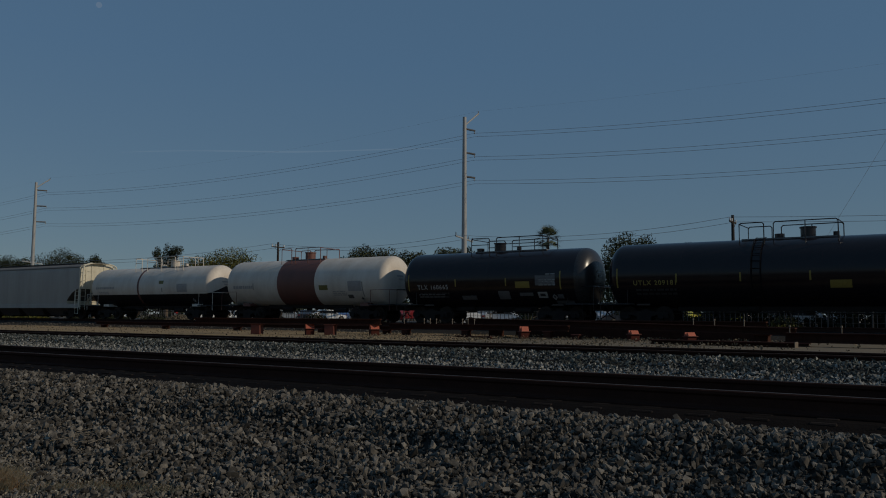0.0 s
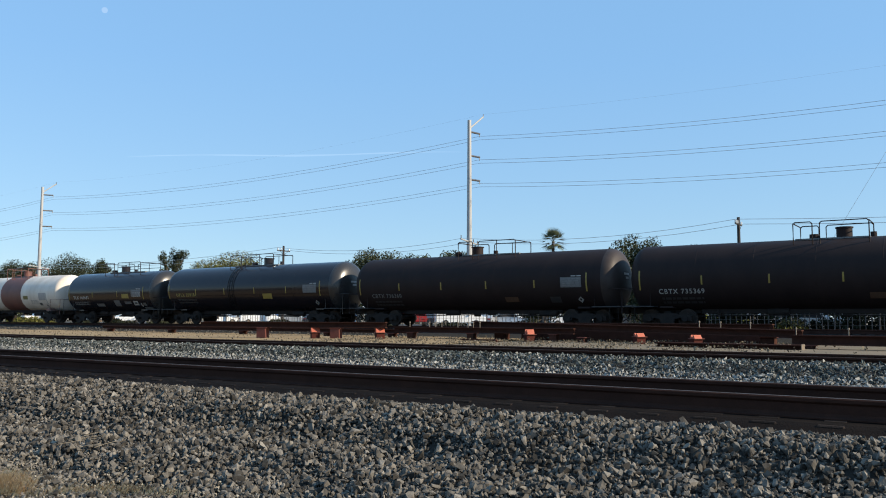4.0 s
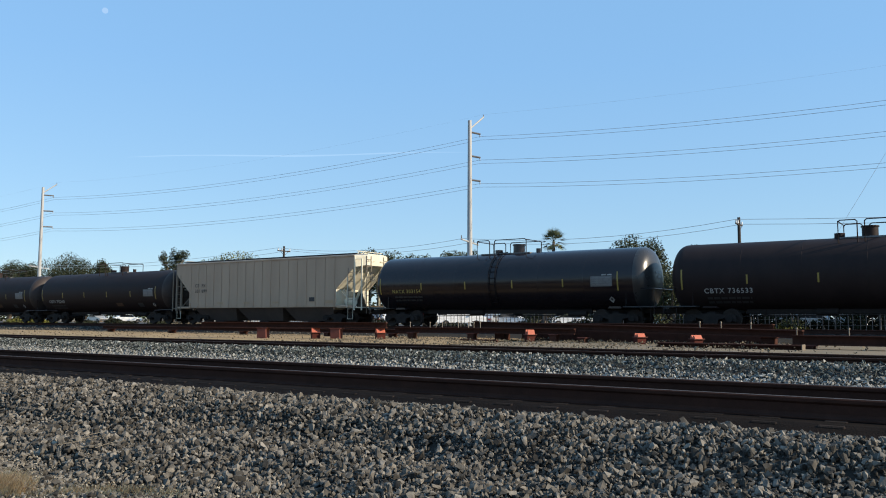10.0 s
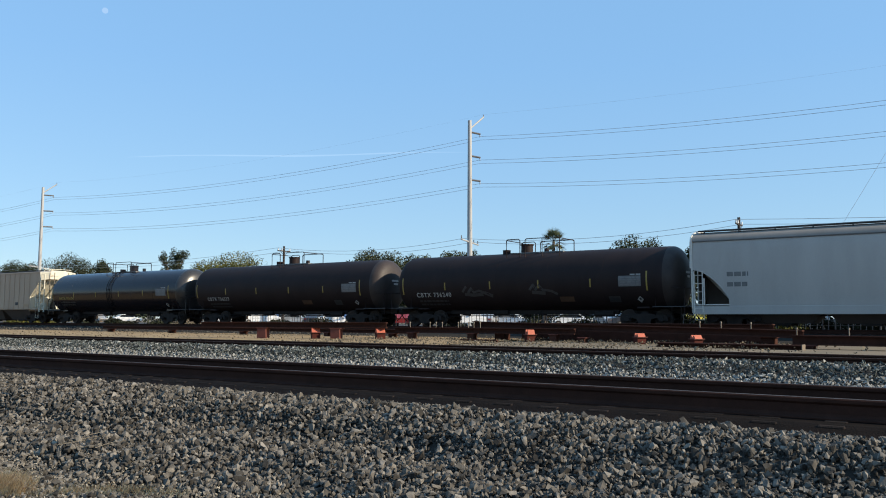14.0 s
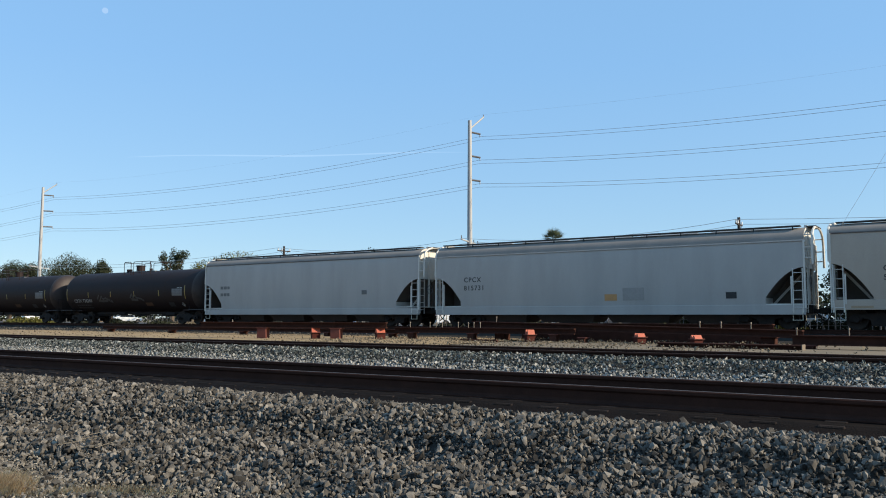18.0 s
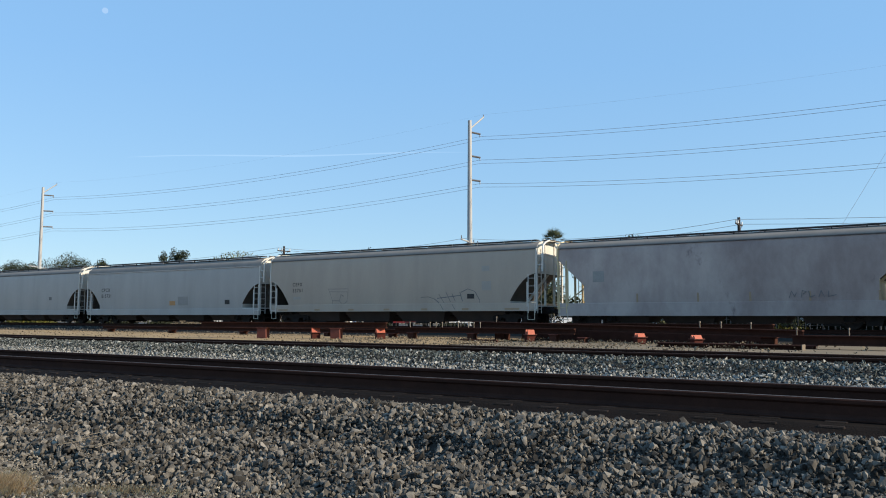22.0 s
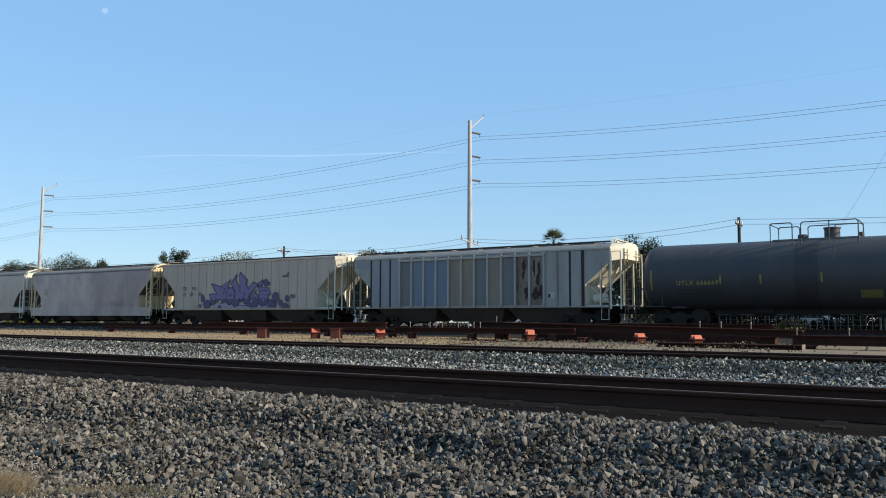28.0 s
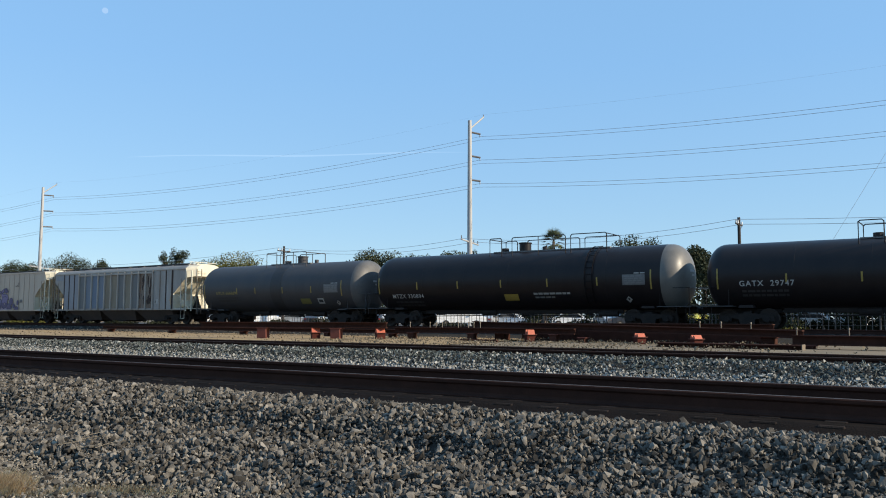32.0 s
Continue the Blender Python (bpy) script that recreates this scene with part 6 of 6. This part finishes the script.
for i, (b_, d_, h_, w_, lf, sp) in enumerate(TREES):
    lf = lf if d_ > 80 else "leaf_olive"
    name = {"leaf_dark": "dark green leafy tree with an uneven crown", "leaf_olive": "thin olive-green tree with a feathery crown", "leaf_yellow": "yellow-green leafy tree in the sun"}[lf]
    tree(*place(b_, d_), h_, w_, lf, 40 + i, label=name, sparse=sp, low=0.35 if d_ > 80 else 0.12, size=0.13 if d_ > 80 else 0.095, count=(16000 if w_ > 8.5 else 11000) if d_ > 80 else 6500, spread=26 if b_ == -1.287 else 13, droop=0.9 if sp < 0.27 or d_ < 80 else 0.2)

# far hedge row that closes the yard
hedge = [(x + random.Random(int(x)).uniform(-2, 2), 104 + 3 * math.sin(x), 2.0, 4.5, 2.5, 1.9 + 0.9 * math.sin(x * 1.7) ** 2) for x in range(-420, 200, 4)]
tagged(leaf_cloud("far_hedge", hedge, 30000, 0.42, 5, M["leaf_dark"], None), "far row of dark green bushes", "bushes", kind="stuff")
brush = [(x, 50 + 1.5 * math.sin(x * 2.1), -0.05, 1.6, 1.0, 0.3 + 0.15 * math.sin(x * 3.3)) for x in range(-82, -62, 2)]
tagged(leaf_cloud("weeds", brush, 4000, 0.1, 6, M["leaf_scrub"], None, 0.6), "low yellow-green weeds behind the train", "weeds", kind="stuff")


def palm(x, y, h):
    p = thing("palm_tree", pose(x, y, -0.1), "tall fan palm with a round tuft of fronds", "palm")
    bm = bmesh.new()
    for k in range(12):
        add_tube(bm, (0.02 * k, 0, h * k / 12), (0.02 * (k + 1), 0, h * (k + 1) / 12 + 0.02), 0.27 - 0.008 * k, 9, 0.25 - 0.008 * k)
    part("trunk", bm, M["bark"], p, smooth=True)
    g = random.Random(3)
    for k in range(34):
        a, e = k * 2.4, math.radians(-40 + 124 * k / 33)
        base = Vector((0.24, 0, h))
        out = Vector((math.cos(a) * math.cos(e), math.sin(a) * math.cos(e), math.sin(e)))
        side = out.cross(Vector((0, 0, 1))).normalized()
        up = side.cross(out)
        bm = bmesh.new()
        mid = base + out * 0.95
        w = 0.025
        v = [bm.verts.new(q) for q in (base - side * w, base + side * w, mid + side * w, mid - side * w)]
        bm.faces.new(v)
        for j in range(13):
            f = (j - 6) / 6 * 1.25
            tip = mid + (out * math.cos(f) + side * math.sin(f)) * 1.05 + Vector((0, 0, -0.1 - 0.08 * abs(f)))
            root = side * math.cos(f) * 0.065 - out * math.sin(f) * 0.065
            bm.faces.new([bm.verts.new(q) for q in (mid - root, mid + root, tip)])
        part("frond", bm, M["palm_leaf"], p)
    return p


palm(-43.9, 90, 10.3)

# ---- vehicles and fence behind the train ----
def vehicle(x, y, rz, paint, kind, label):
    c = thing("parked_" + kind, pose(x, y, -0.1, 0, 0, rz), label, kind, "parked vehicles")
    if kind == "pickup":
        o = [(-2.6, 0.45), (2.6, 0.45), (2.65, 0.8), (2.55, 1.05), (1.35, 1.15), (0.85, 1.72), (-0.55, 1.76), (-0.75, 1.15), (-2.6, 1.12)]
        win = [(0.95, 1.2), (0.62, 1.62), (-0.5, 1.65), (-0.62, 1.2)]
    elif kind == "van":
        o = [(-2.5, 0.4), (2.5, 0.4), (2.55, 0.9), (1.9, 1.2), (1.35, 1.95), (-2.4, 2.0), (-2.5, 1.2)]
        win = [(1.75, 1.25), (1.25, 1.8), (-2.1, 1.82), (-2.15, 1.25)]
    else:
        o = [(-2.2, 0.35), (2.2, 0.35), (2.28, 0.7), (1.2, 0.92), (0.55, 1.4), (-1.0, 1.44), (-1.7, 1.0), (-2.25, 0.9)]
        win = [(0.98, 0.95), (0.5, 1.33), (-0.95, 1.36), (-1.45, 0.98)]
    bm = prism(o, -0.88, 0.88)
    bmesh.ops.bevel(bm, geom=bm.edges[:], offset=0.05, segments=2, affect="EDGES")
    part("body", bm, paint, c, smooth=True)
    for s in (-1, 1):
        part("side_window", prism(win, s * 0.875, s * 0.888), M["glass"], c)
        for wx in (-1.5, 1.5):
            part("wheel", tube([(wx, s * 0.68, 0.34), (wx, s * 0.92, 0.34)], 0.34, 18), M["tyre"], c)
            part("hubcap", tube([(wx, s * 0.92, 0.34), (wx, s * 0.935, 0.34)], 0.2, 12), M["pale_steel"], c)
        part("headlight", box(o[1][0] - 0.02, o[1][0] + 0.09, s * 0.5 - 0.16, s * 0.5 + 0.16, 0.62, 0.76, 0.02), M["letter_white"], c)
        part("tail_light", box(o[0][0] - 0.06, o[0][0] + 0.03, s * 0.6 - 0.14, s * 0.6 + 0.14, 0.68, 0.84, 0.02), M["car_red"], c)
        part("mirror", box(0.75, 0.92, s * 0.9, s * 1.05, 1.1, 1.22, 0.02), paint, c)
    part("bumper", box(o[1][0] - 0.05, o[1][0] + 0.12, -0.85, 0.85, 0.4, 0.56, 0.03), M["tyre"], c)
    return c


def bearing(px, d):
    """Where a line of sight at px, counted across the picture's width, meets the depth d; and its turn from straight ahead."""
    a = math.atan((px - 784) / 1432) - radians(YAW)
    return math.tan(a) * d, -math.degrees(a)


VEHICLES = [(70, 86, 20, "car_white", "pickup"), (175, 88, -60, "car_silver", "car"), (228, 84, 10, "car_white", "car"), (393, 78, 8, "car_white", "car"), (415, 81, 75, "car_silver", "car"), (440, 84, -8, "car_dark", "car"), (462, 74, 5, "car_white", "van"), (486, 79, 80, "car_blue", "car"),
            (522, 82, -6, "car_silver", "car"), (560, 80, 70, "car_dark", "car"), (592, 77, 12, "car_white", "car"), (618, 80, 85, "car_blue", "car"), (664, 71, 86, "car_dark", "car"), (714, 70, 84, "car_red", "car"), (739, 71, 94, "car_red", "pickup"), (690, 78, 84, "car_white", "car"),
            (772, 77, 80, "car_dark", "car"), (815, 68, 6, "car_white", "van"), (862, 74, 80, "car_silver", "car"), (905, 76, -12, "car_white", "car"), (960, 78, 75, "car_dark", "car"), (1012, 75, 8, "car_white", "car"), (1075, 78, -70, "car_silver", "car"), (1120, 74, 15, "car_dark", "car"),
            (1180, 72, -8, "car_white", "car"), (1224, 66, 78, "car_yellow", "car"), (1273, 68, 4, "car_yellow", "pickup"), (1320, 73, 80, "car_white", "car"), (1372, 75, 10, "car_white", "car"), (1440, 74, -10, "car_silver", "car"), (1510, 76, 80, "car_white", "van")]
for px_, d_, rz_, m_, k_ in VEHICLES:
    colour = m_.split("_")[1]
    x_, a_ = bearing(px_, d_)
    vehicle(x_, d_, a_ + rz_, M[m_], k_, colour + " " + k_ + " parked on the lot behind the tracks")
strip("parking_lot", [(62, -0.094), (91, -0.094)], -175, 20, 4, M["asphalt"], 0.0, "grey asphalt parking lot behind the tracks", "pavement")

# red cabinet and wire fence behind the train
cab = thing("signal_cabinet", pose(-71.6, 57, -0.1), "small red metal cabinet on a dark post behind the train", "cabinet")
part("case", box(-0.17, 0.17, -0.14, 0.14, 0.85, 1.45, 0.02), M["car_red"], cab)
part("door", box(-0.14, 0.14, -0.155, -0.141, 0.9, 1.4, 0.005), M["car_red"], cab)
part("roof", box(-0.2, 0.2, -0.18, 0.17, 1.45, 1.49, 0.01), M["red_steel"], cab)
part("stand", tube([(0, 0, 0), (0, 0, 0.86)], 0.06, 8), M["insulator"], cab)
fence = thing("wire_fence", pose(0, 57.5, -0.1), "dark wire fence with thin steel posts behind the train", "fence")
picket = None
for i in range(33):
    part("post", tube([(-78.2 + i * 2.6, 0, 0), (-78.2 + i * 2.6, 0, 1.85)], 0.035, 6), M["insulator"], fence)
for i in range(230):
    if picket is None:
        picket = part("picket", box(-0.022, 0.022, -0.02, 0.0, 0.1, 1.8), M["insulator"], fence).data
    part_of("picket", picket, None, fence, at=pose(-78.2 + 0.36 * (i + 1) + 0.05 * math.sin(i * 2.7), -0.04, 0))
for z in (0.12, 0.45, 0.8, 1.15, 1.5, 1.82):
    part("rail" if z > 1.6 else "strand", tube([(-78.4, -0.03, z), (5.2, -0.03, z)], 0.022 if z > 1.6 else 0.008, 5), M["insulator"], fence)
dry = [(-96 + 1.3 * i, 52 + 0.5 * math.sin(i), 0.0, 1.3, 0.8, 0.5 + 0.25 * math.sin(i * 1.9)) for i in range(7)]
dry += [(-9.4 + 0.55 * i, 44.5 + 0.3 * math.sin(i * 2), -0.05, 0.35, 0.3, 0.42 + 0.2 * math.sin(i * 2.9)) for i in range(5)]
tagged(leaf_cloud("dry_weeds", dry, 6000, 0.12, 26, M["leaf_yellow"], None, -1.5), "clumps of dry straw-coloured weeds behind the train", "weeds", kind="stuff")


scrub = [(x, 60.5 + 1.2 * math.sin(x * 1.3), 0.1, 1.5, 0.8, 0.45 + 0.2 * math.sin(x * 2.3)) for x in range(-150, 12, 3) if math.sin(x * 0.9) > 0.25]
scrub += [(x, 59.2 + 0.5 * math.sin(x * 1.3), 0.25, 1.1, 0.7, 0.75 + 0.25 * math.sin(x * 2.3)) for x in range(-19, 9, 2)]
tagged(leaf_cloud("scrub", scrub, 34000, 0.11, 16, M["leaf_scrub"], None, 0.4), "dark green scrub behind the tracks", "bushes", kind="stuff")

# heap of rubble behind the train
g_ = np.random.default_rng(31)
ax, ay = g_.normal(0, 0.8, 1500), g_.normal(0, 0.6, 1500)
az_ = 0.72 * np.exp(-(ax / 1.5) ** 2 - (ay / 1.1) ** 2) * g_.uniform(0.6, 1.0, 1500) - 0.1
scatter("rubble_heap", ax * 1.1 - 60.1, ay + 48.3, az_, g_.uniform(0.08, 0.22, 1500), g_, M["ballast_tan"], "low heap of pale tan rubble behind the train", 12)

# ---- stacked steel beside the train ----
def i_beam(bm_len, h, w):
    t = 0.04
    o = [(-w / 2, 0), (w / 2, 0), (w / 2, t), (t / 2, t), (t / 2, h - t), (w / 2, h - t), (w / 2, h), (-w / 2, h), (-w / 2, h - t), (-t / 2, h - t), (-t / 2, t), (-w / 2, t)]
    bm = bmesh.new()
    a = [bm.verts.new((0, y, z)) for y, z in o]
    b = [bm.verts.new((bm_len, y, z)) for y, z in o]
    bm.faces.new(a[::-1])
    bm.faces.new(b)
    for i in range(len(o)):
        j = (i + 1) % len(o)
        bm.faces.new((a[i], a[j], b[j], b[i]))
    bmesh.ops.recalc_face_normals(bm, faces=bm.faces)
    return bm


def support(x, y, z, h, turn=0, wide=0.36, deep=0.5, paint="red_steel", lit=True):
    """A short stand: foot, block, ledge and, where it has one, a tapered orange saddle on top."""
    label = "red steel stand with a sunlit-orange tapered top under stacked beams" if lit else "dark red steel stand under the stacked beams"
    s = thing("steel_support", pose(x, y, z, 0, 0, turn), label, "support", "red supports")
    # lit stands: sunlight is in the orange top, shade in the dark block
    hb = h - (0.24 if h > 0.5 else 0.17) if lit else h - 0.03
    w2, d2 = wide / 2, deep / 2
    part("block", box(-w2, w2, -d2, d2, 0.04, hb, 0.015), M["shaded_red_steel"] if lit else M[paint], s)
    part("foot", box(-w2 - 0.05, w2 + 0.05, -d2 - 0.05, d2 + 0.05, 0.0, 0.04, 0.01), M["rust"], s)
    part("ledge", box(-w2 - 0.03, w2 + 0.07, -d2 - 0.04, d2 + 0.04, hb, hb + 0.03, 0.006), M["red_steel"], s)
    zb = hb + 0.03
    if lit and turn < -36 and h > 0.5 and wide > 0.35:      # one broad saddle
        part("saddle", prism([(-w2, zb), (w2, zb), (w2 * 0.3, h), (-w2 * 0.6, h)], -d2, d2), M["sunlit_red_steel"], s, "steel saddle with sunlight painted in as bright orange")
    elif lit:                                               # two narrow wedges side by side
        for x0 in (-w2, 0.02):
            part("wedge", prism([(x0, zb), (x0 + 0.15, zb), (x0 + 0.06, h), (x0, h - 0.03)], -d2 * 0.8, d2 * 0.8), M["sunlit_red_steel"], s, "steel wedge with sunlight painted in as bright orange")
    return s


def beam(a, b, z, h=0.3, w=0.32, label="long rusty brown steel beam lying on supports", end=None, dip=0.0):
    """A beam of I section from a to b in plan."""
    run = math.hypot(b[0] - a[0], b[1] - a[1])
    o = thing("steel_beam", pose(a[0], a[1], z, 0, dip, math.degrees(math.atan2(b[1] - a[1], b[0] - a[0]))), label, "steel beam", "stacked steel")
    part("section", i_beam(run, h, w), M["rust"], o)
    if end:
        part("end_plate", box(run, run + 0.025, -w / 2 - 0.02, w / 2 + 0.02, 0.0, h + 0.02, 0.005), M[end], o, "pale steel end plate")
    return o


UPPER = ((-33.9, 28.2), (-24.3, 31.5))
turn_ = math.degrees(math.atan2(3.3, 9.6))
for x, y, lit in ((-30.55, 29.35, False), (-27.83, 30.28, True), (-26.78, 30.65, False), (-24.62, 31.4, True)):
    support(x, y, -0.34, 0.565 if lit else 0.56, -38 if lit else turn_, 0.4 if lit else 0.5, 0.42, lit=lit)
beam(*UPPER, 0.225, 0.285, 0.34)
beam((-52.0, 34.6), (-24.2, 33.4), -0.06, 0.2, 0.3, "low rusty rail bundle lying along the far track")
for x in (-51, -44, -37, -30, -25.4):
    support(x, 34.6 - (x + 52) / 27.8 * 1.2, -0.3, 0.24, 0, 0.3, 0.4, "rust", False)
for x, y, h_, lit in ((-17.0, 32.55, 0.56, True), (-14.6, 32.9, 0.24, False), (-11.85, 32.4, 0.46, True), (-9.5, 32.3, 0.42, True)):
    support(x, y, -0.34, h_, -38 if lit else 0, 0.3, 0.42, "rust", lit)
for x, h_ in ((-18.9, 0.59), (-7.0, 0.36)):
    support(x, 33.4, -0.34, h_, 0, 0.5, 0.6, "rust", False)
beam((-24.6, 32.6), (-15.0, 33.0), 0.02, 0.26, 0.34)
for x in (-23.6, -20.2, -16.0):
    support(x, 32.62 + (x + 24.6) * 0.04, -0.34, 0.36, 0, 0.34, 0.36, "rust", False)
beam((-20.6, 33.6), (-5.7, 33.0), 0.28, 0.3, 0.4, dip=1.08)
beam((-18.5, 34.6), (-7.0, 34.3), -0.3, 0.82, 0.4)
beam((-5.75, 31.2), (5.0, 30.6), -0.2, 0.35, 0.36)
for x in (-5.2, -0.5, 4.0):
    support(x, 31.2 - (x + 5.75) * 0.056, -0.36, 0.16, 0, 0.4, 0.5, "rust", False)
beam((-10.4, 30.3), (-5.2, 30.0), -0.37, 0.2, 0.4, "flat rusty steel plate bundle on the ground", "pale_steel")
beam((-19.9, 31.4), (-17.9, 31.2), -0.36, 0.14, 0.24, "short dark steel offcut lying on the gravel")
for x, y, z in [(-23.7, 32.64, 0.28), (-22.55, 32.69, 0.28), (-22.2, 32.7, 0.28), (-21.85, 32.72, 0.28), (-20.95, 32.75, 0.28), (-20.4, 32.78, 0.28), (-20.1, 32.79, 0.28), (-19.75, 32.8, 0.28), (-19.3, 33.55, 0.55), (-9.6, 33.15, 0.365), (-8.75, 33.12, 0.35), (-7.6, 33.08, 0.33), (-5.6, 31.19, 0.15), (-3.9, 31.1, 0.15)]:
    b = thing("bolt_stud", pose(x, y, z), "short pale steel stud standing on the stacked beams", "stud", "studs")
    part("shank", tube([(0, 0, -0.005), (0, 0, 0.27)], 0.02, 6), M["pale_steel"], b)
    part("nut", tube([(0, 0, 0.2), (0, 0, 0.26)], 0.036, 6), M["pale_steel"], b)

# ---- grass and twigs in the foreground ----
def grass_tuft(x, y, z, count, h, spread, seed):
    g = random.Random(seed)
    vs, fs = [], []
    for _ in range(count):
        a, r = g.uniform(0, 6.28), spread * g.random() ** 0.7
        bx, by = math.cos(a) * r, math.sin(a) * r * 0.6
        hh, la = h * g.uniform(0.3, 1.0), g.uniform(0, 6.28)
        lx, ly = math.cos(la) * hh * g.uniform(0.2, 1.1), math.sin(la) * hh * g.uniform(0.2, 1.1)
        k, w = len(vs), 0.003
        vs += [(bx - w, by, 0), (bx + w, by, 0), (bx + lx * 0.5 + w * 0.7, by + ly * 0.5, hh * 0.65), (bx + lx * 0.5 - w * 0.7, by + ly * 0.5, hh * 0.65), (bx + lx, by + ly, hh)]
        fs += [(k, k + 1, k + 2, k + 3), (k + 3, k + 2, k + 4)]
    ob = part_of("grass_tuft", mesh_from("grass_tuft", vs, fs), M["dry_grass"], at=pose(x, y, z))
    return tagged(ob, "tuft of dry yellow-green grass on the gravel", "grass", "grass tufts", kind="stuff")


def ground_at(y):
    return float(height(PROFILE_NEAR, y))


for i, (x, y, n, h_, s_) in enumerate([(-6.6, 3.62, 420, 0.15, 0.26), (-6.35, 3.5, 380, 0.14, 0.2), (-6.9, 3.75, 200, 0.1, 0.2), (-5.95, 3.75, 150, 0.07, 0.2), (-5.75, 3.9, 150, 0.06, 0.22), (-5.5, 4.0, 130, 0.06, 0.2), (-5.2, 4.08, 90, 0.05, 0.18), (-6.1, 3.6, 120, 0.07, 0.2)]):
    grass_tuft(x, y, ground_at(y) + 0.01, n, h_, s_, i)
for i, (x, y, l_, a) in enumerate([(-7.5, 4.55, 0.34, 62), (-7.55, 4.7, 0.3, 58), (-7.6, 4.86, 0.22, 75), (-7.2, 4.5, 0.26, 40), (-7.0, 4.62, 0.2, 85), (-6.7, 4.3, 0.24, 20)]):
    z = ground_at(y) + 0.075
    ca_, sa_ = math.cos(radians(a)), math.sin(radians(a))
    ob = part("twig", tube([(0, 0, 0), (l_ * 0.5 * ca_, l_ * 0.5 * sa_, 0.022), (l_ * ca_, l_ * sa_ + 0.01, 0.035)], 0.002, 5), M["twig"])
    ob.matrix_basis = pose(x, y, z)
    tagged(ob, "thin dry straw-coloured twig on the stones", "twig", "twigs")

# ---- sky marks ----
def ray_point(px, py, d):
    """A far point at tangents px to the right of and py above the camera's axis."""
    m = aim(0.0)
    return m.translation + (m.to_3x3() @ Vector((px, py, -1))) * d


# moon and contrail glow on their own; the sunlight on them is put into emission
moon_at = ray_point(-0.4175, 0.2947, 3600)
bm = bmesh.new()
bmesh.ops.create_icosphere(bm, subdivisions=3, radius=13)
moon = part("moon", bm, glow("pale_moon", (0.62, 0.78, 1.0), 0.62, 0.2), smooth=True)
moon.matrix_basis = Matrix.Translation(moon_at)
tagged(moon, "faint pale gibbous daytime moon", "moon")
vs, fs = [], []
for i in range(61):
    u = i / 60
    p = ray_point(-0.39 + 0.42 * u, 0.1135 + 0.0055 * u + 0.0012 * math.sin(u * 9), 3300)
    half = (3.2 + 2.0 * noise.noise((u * 7, 0, 0))) * math.sin(math.pi * min(1, max(0.02, u))) ** 0.6
    vs += [tuple(p + Vector((0, 0, half))), tuple(p - Vector((0, 0, half)))]
    if i:
        fs.append((2 * i - 2, 2 * i, 2 * i + 1, 2 * i - 1))
trail = part_of("contrail", mesh_from("contrail", vs, fs), glow("thin_white_vapour", (0.75, 0.88, 1.0), 1.0, 0.085))
tagged(trail, "thin faded white contrail across the sky", "cloud")
for o_ in (moon, trail):
    o_.visible_shadow = False

# ---- the stones that lie nearest, one by one ----
g_ = np.random.default_rng(12)
singles = [mesh_from("stone", [tuple(p) for p in v], [tuple(int(i) for i in q) for q in f]) for v, f in stone_shapes(g_, 14, 12)]
for i, (x, y, z, s_) in enumerate(NEAR_STONES):
    part_of("stone", singles[i % 14], M["ballast_single"], bed_near, at=pose(x, y, z, g_.uniform(-30, 30), g_.uniform(-30, 30), g_.uniform(0, 360)) @ Matrix.Scale(s_, 4))


def motions():
    for car in CARS:
        s0 = car["s0"]
        walk(car, [(t, pose(s0 - travelled(t), TRAIN, TZ)) for t in range(0, 33, 2)])
    # wheels roll at the train's pace
    d0, r = travelled(0), 0.475
    turns = [(k / 15, (travelled(k / 15) - d0) / r) for k in range(481)]
    for w in WHEELS:
        x = w.matrix_basis.translation.x
        walk(w, [(t, pose(x, 0, 0.475, 0, -math.degrees(a), 0)) for t, a in turns])


motions()
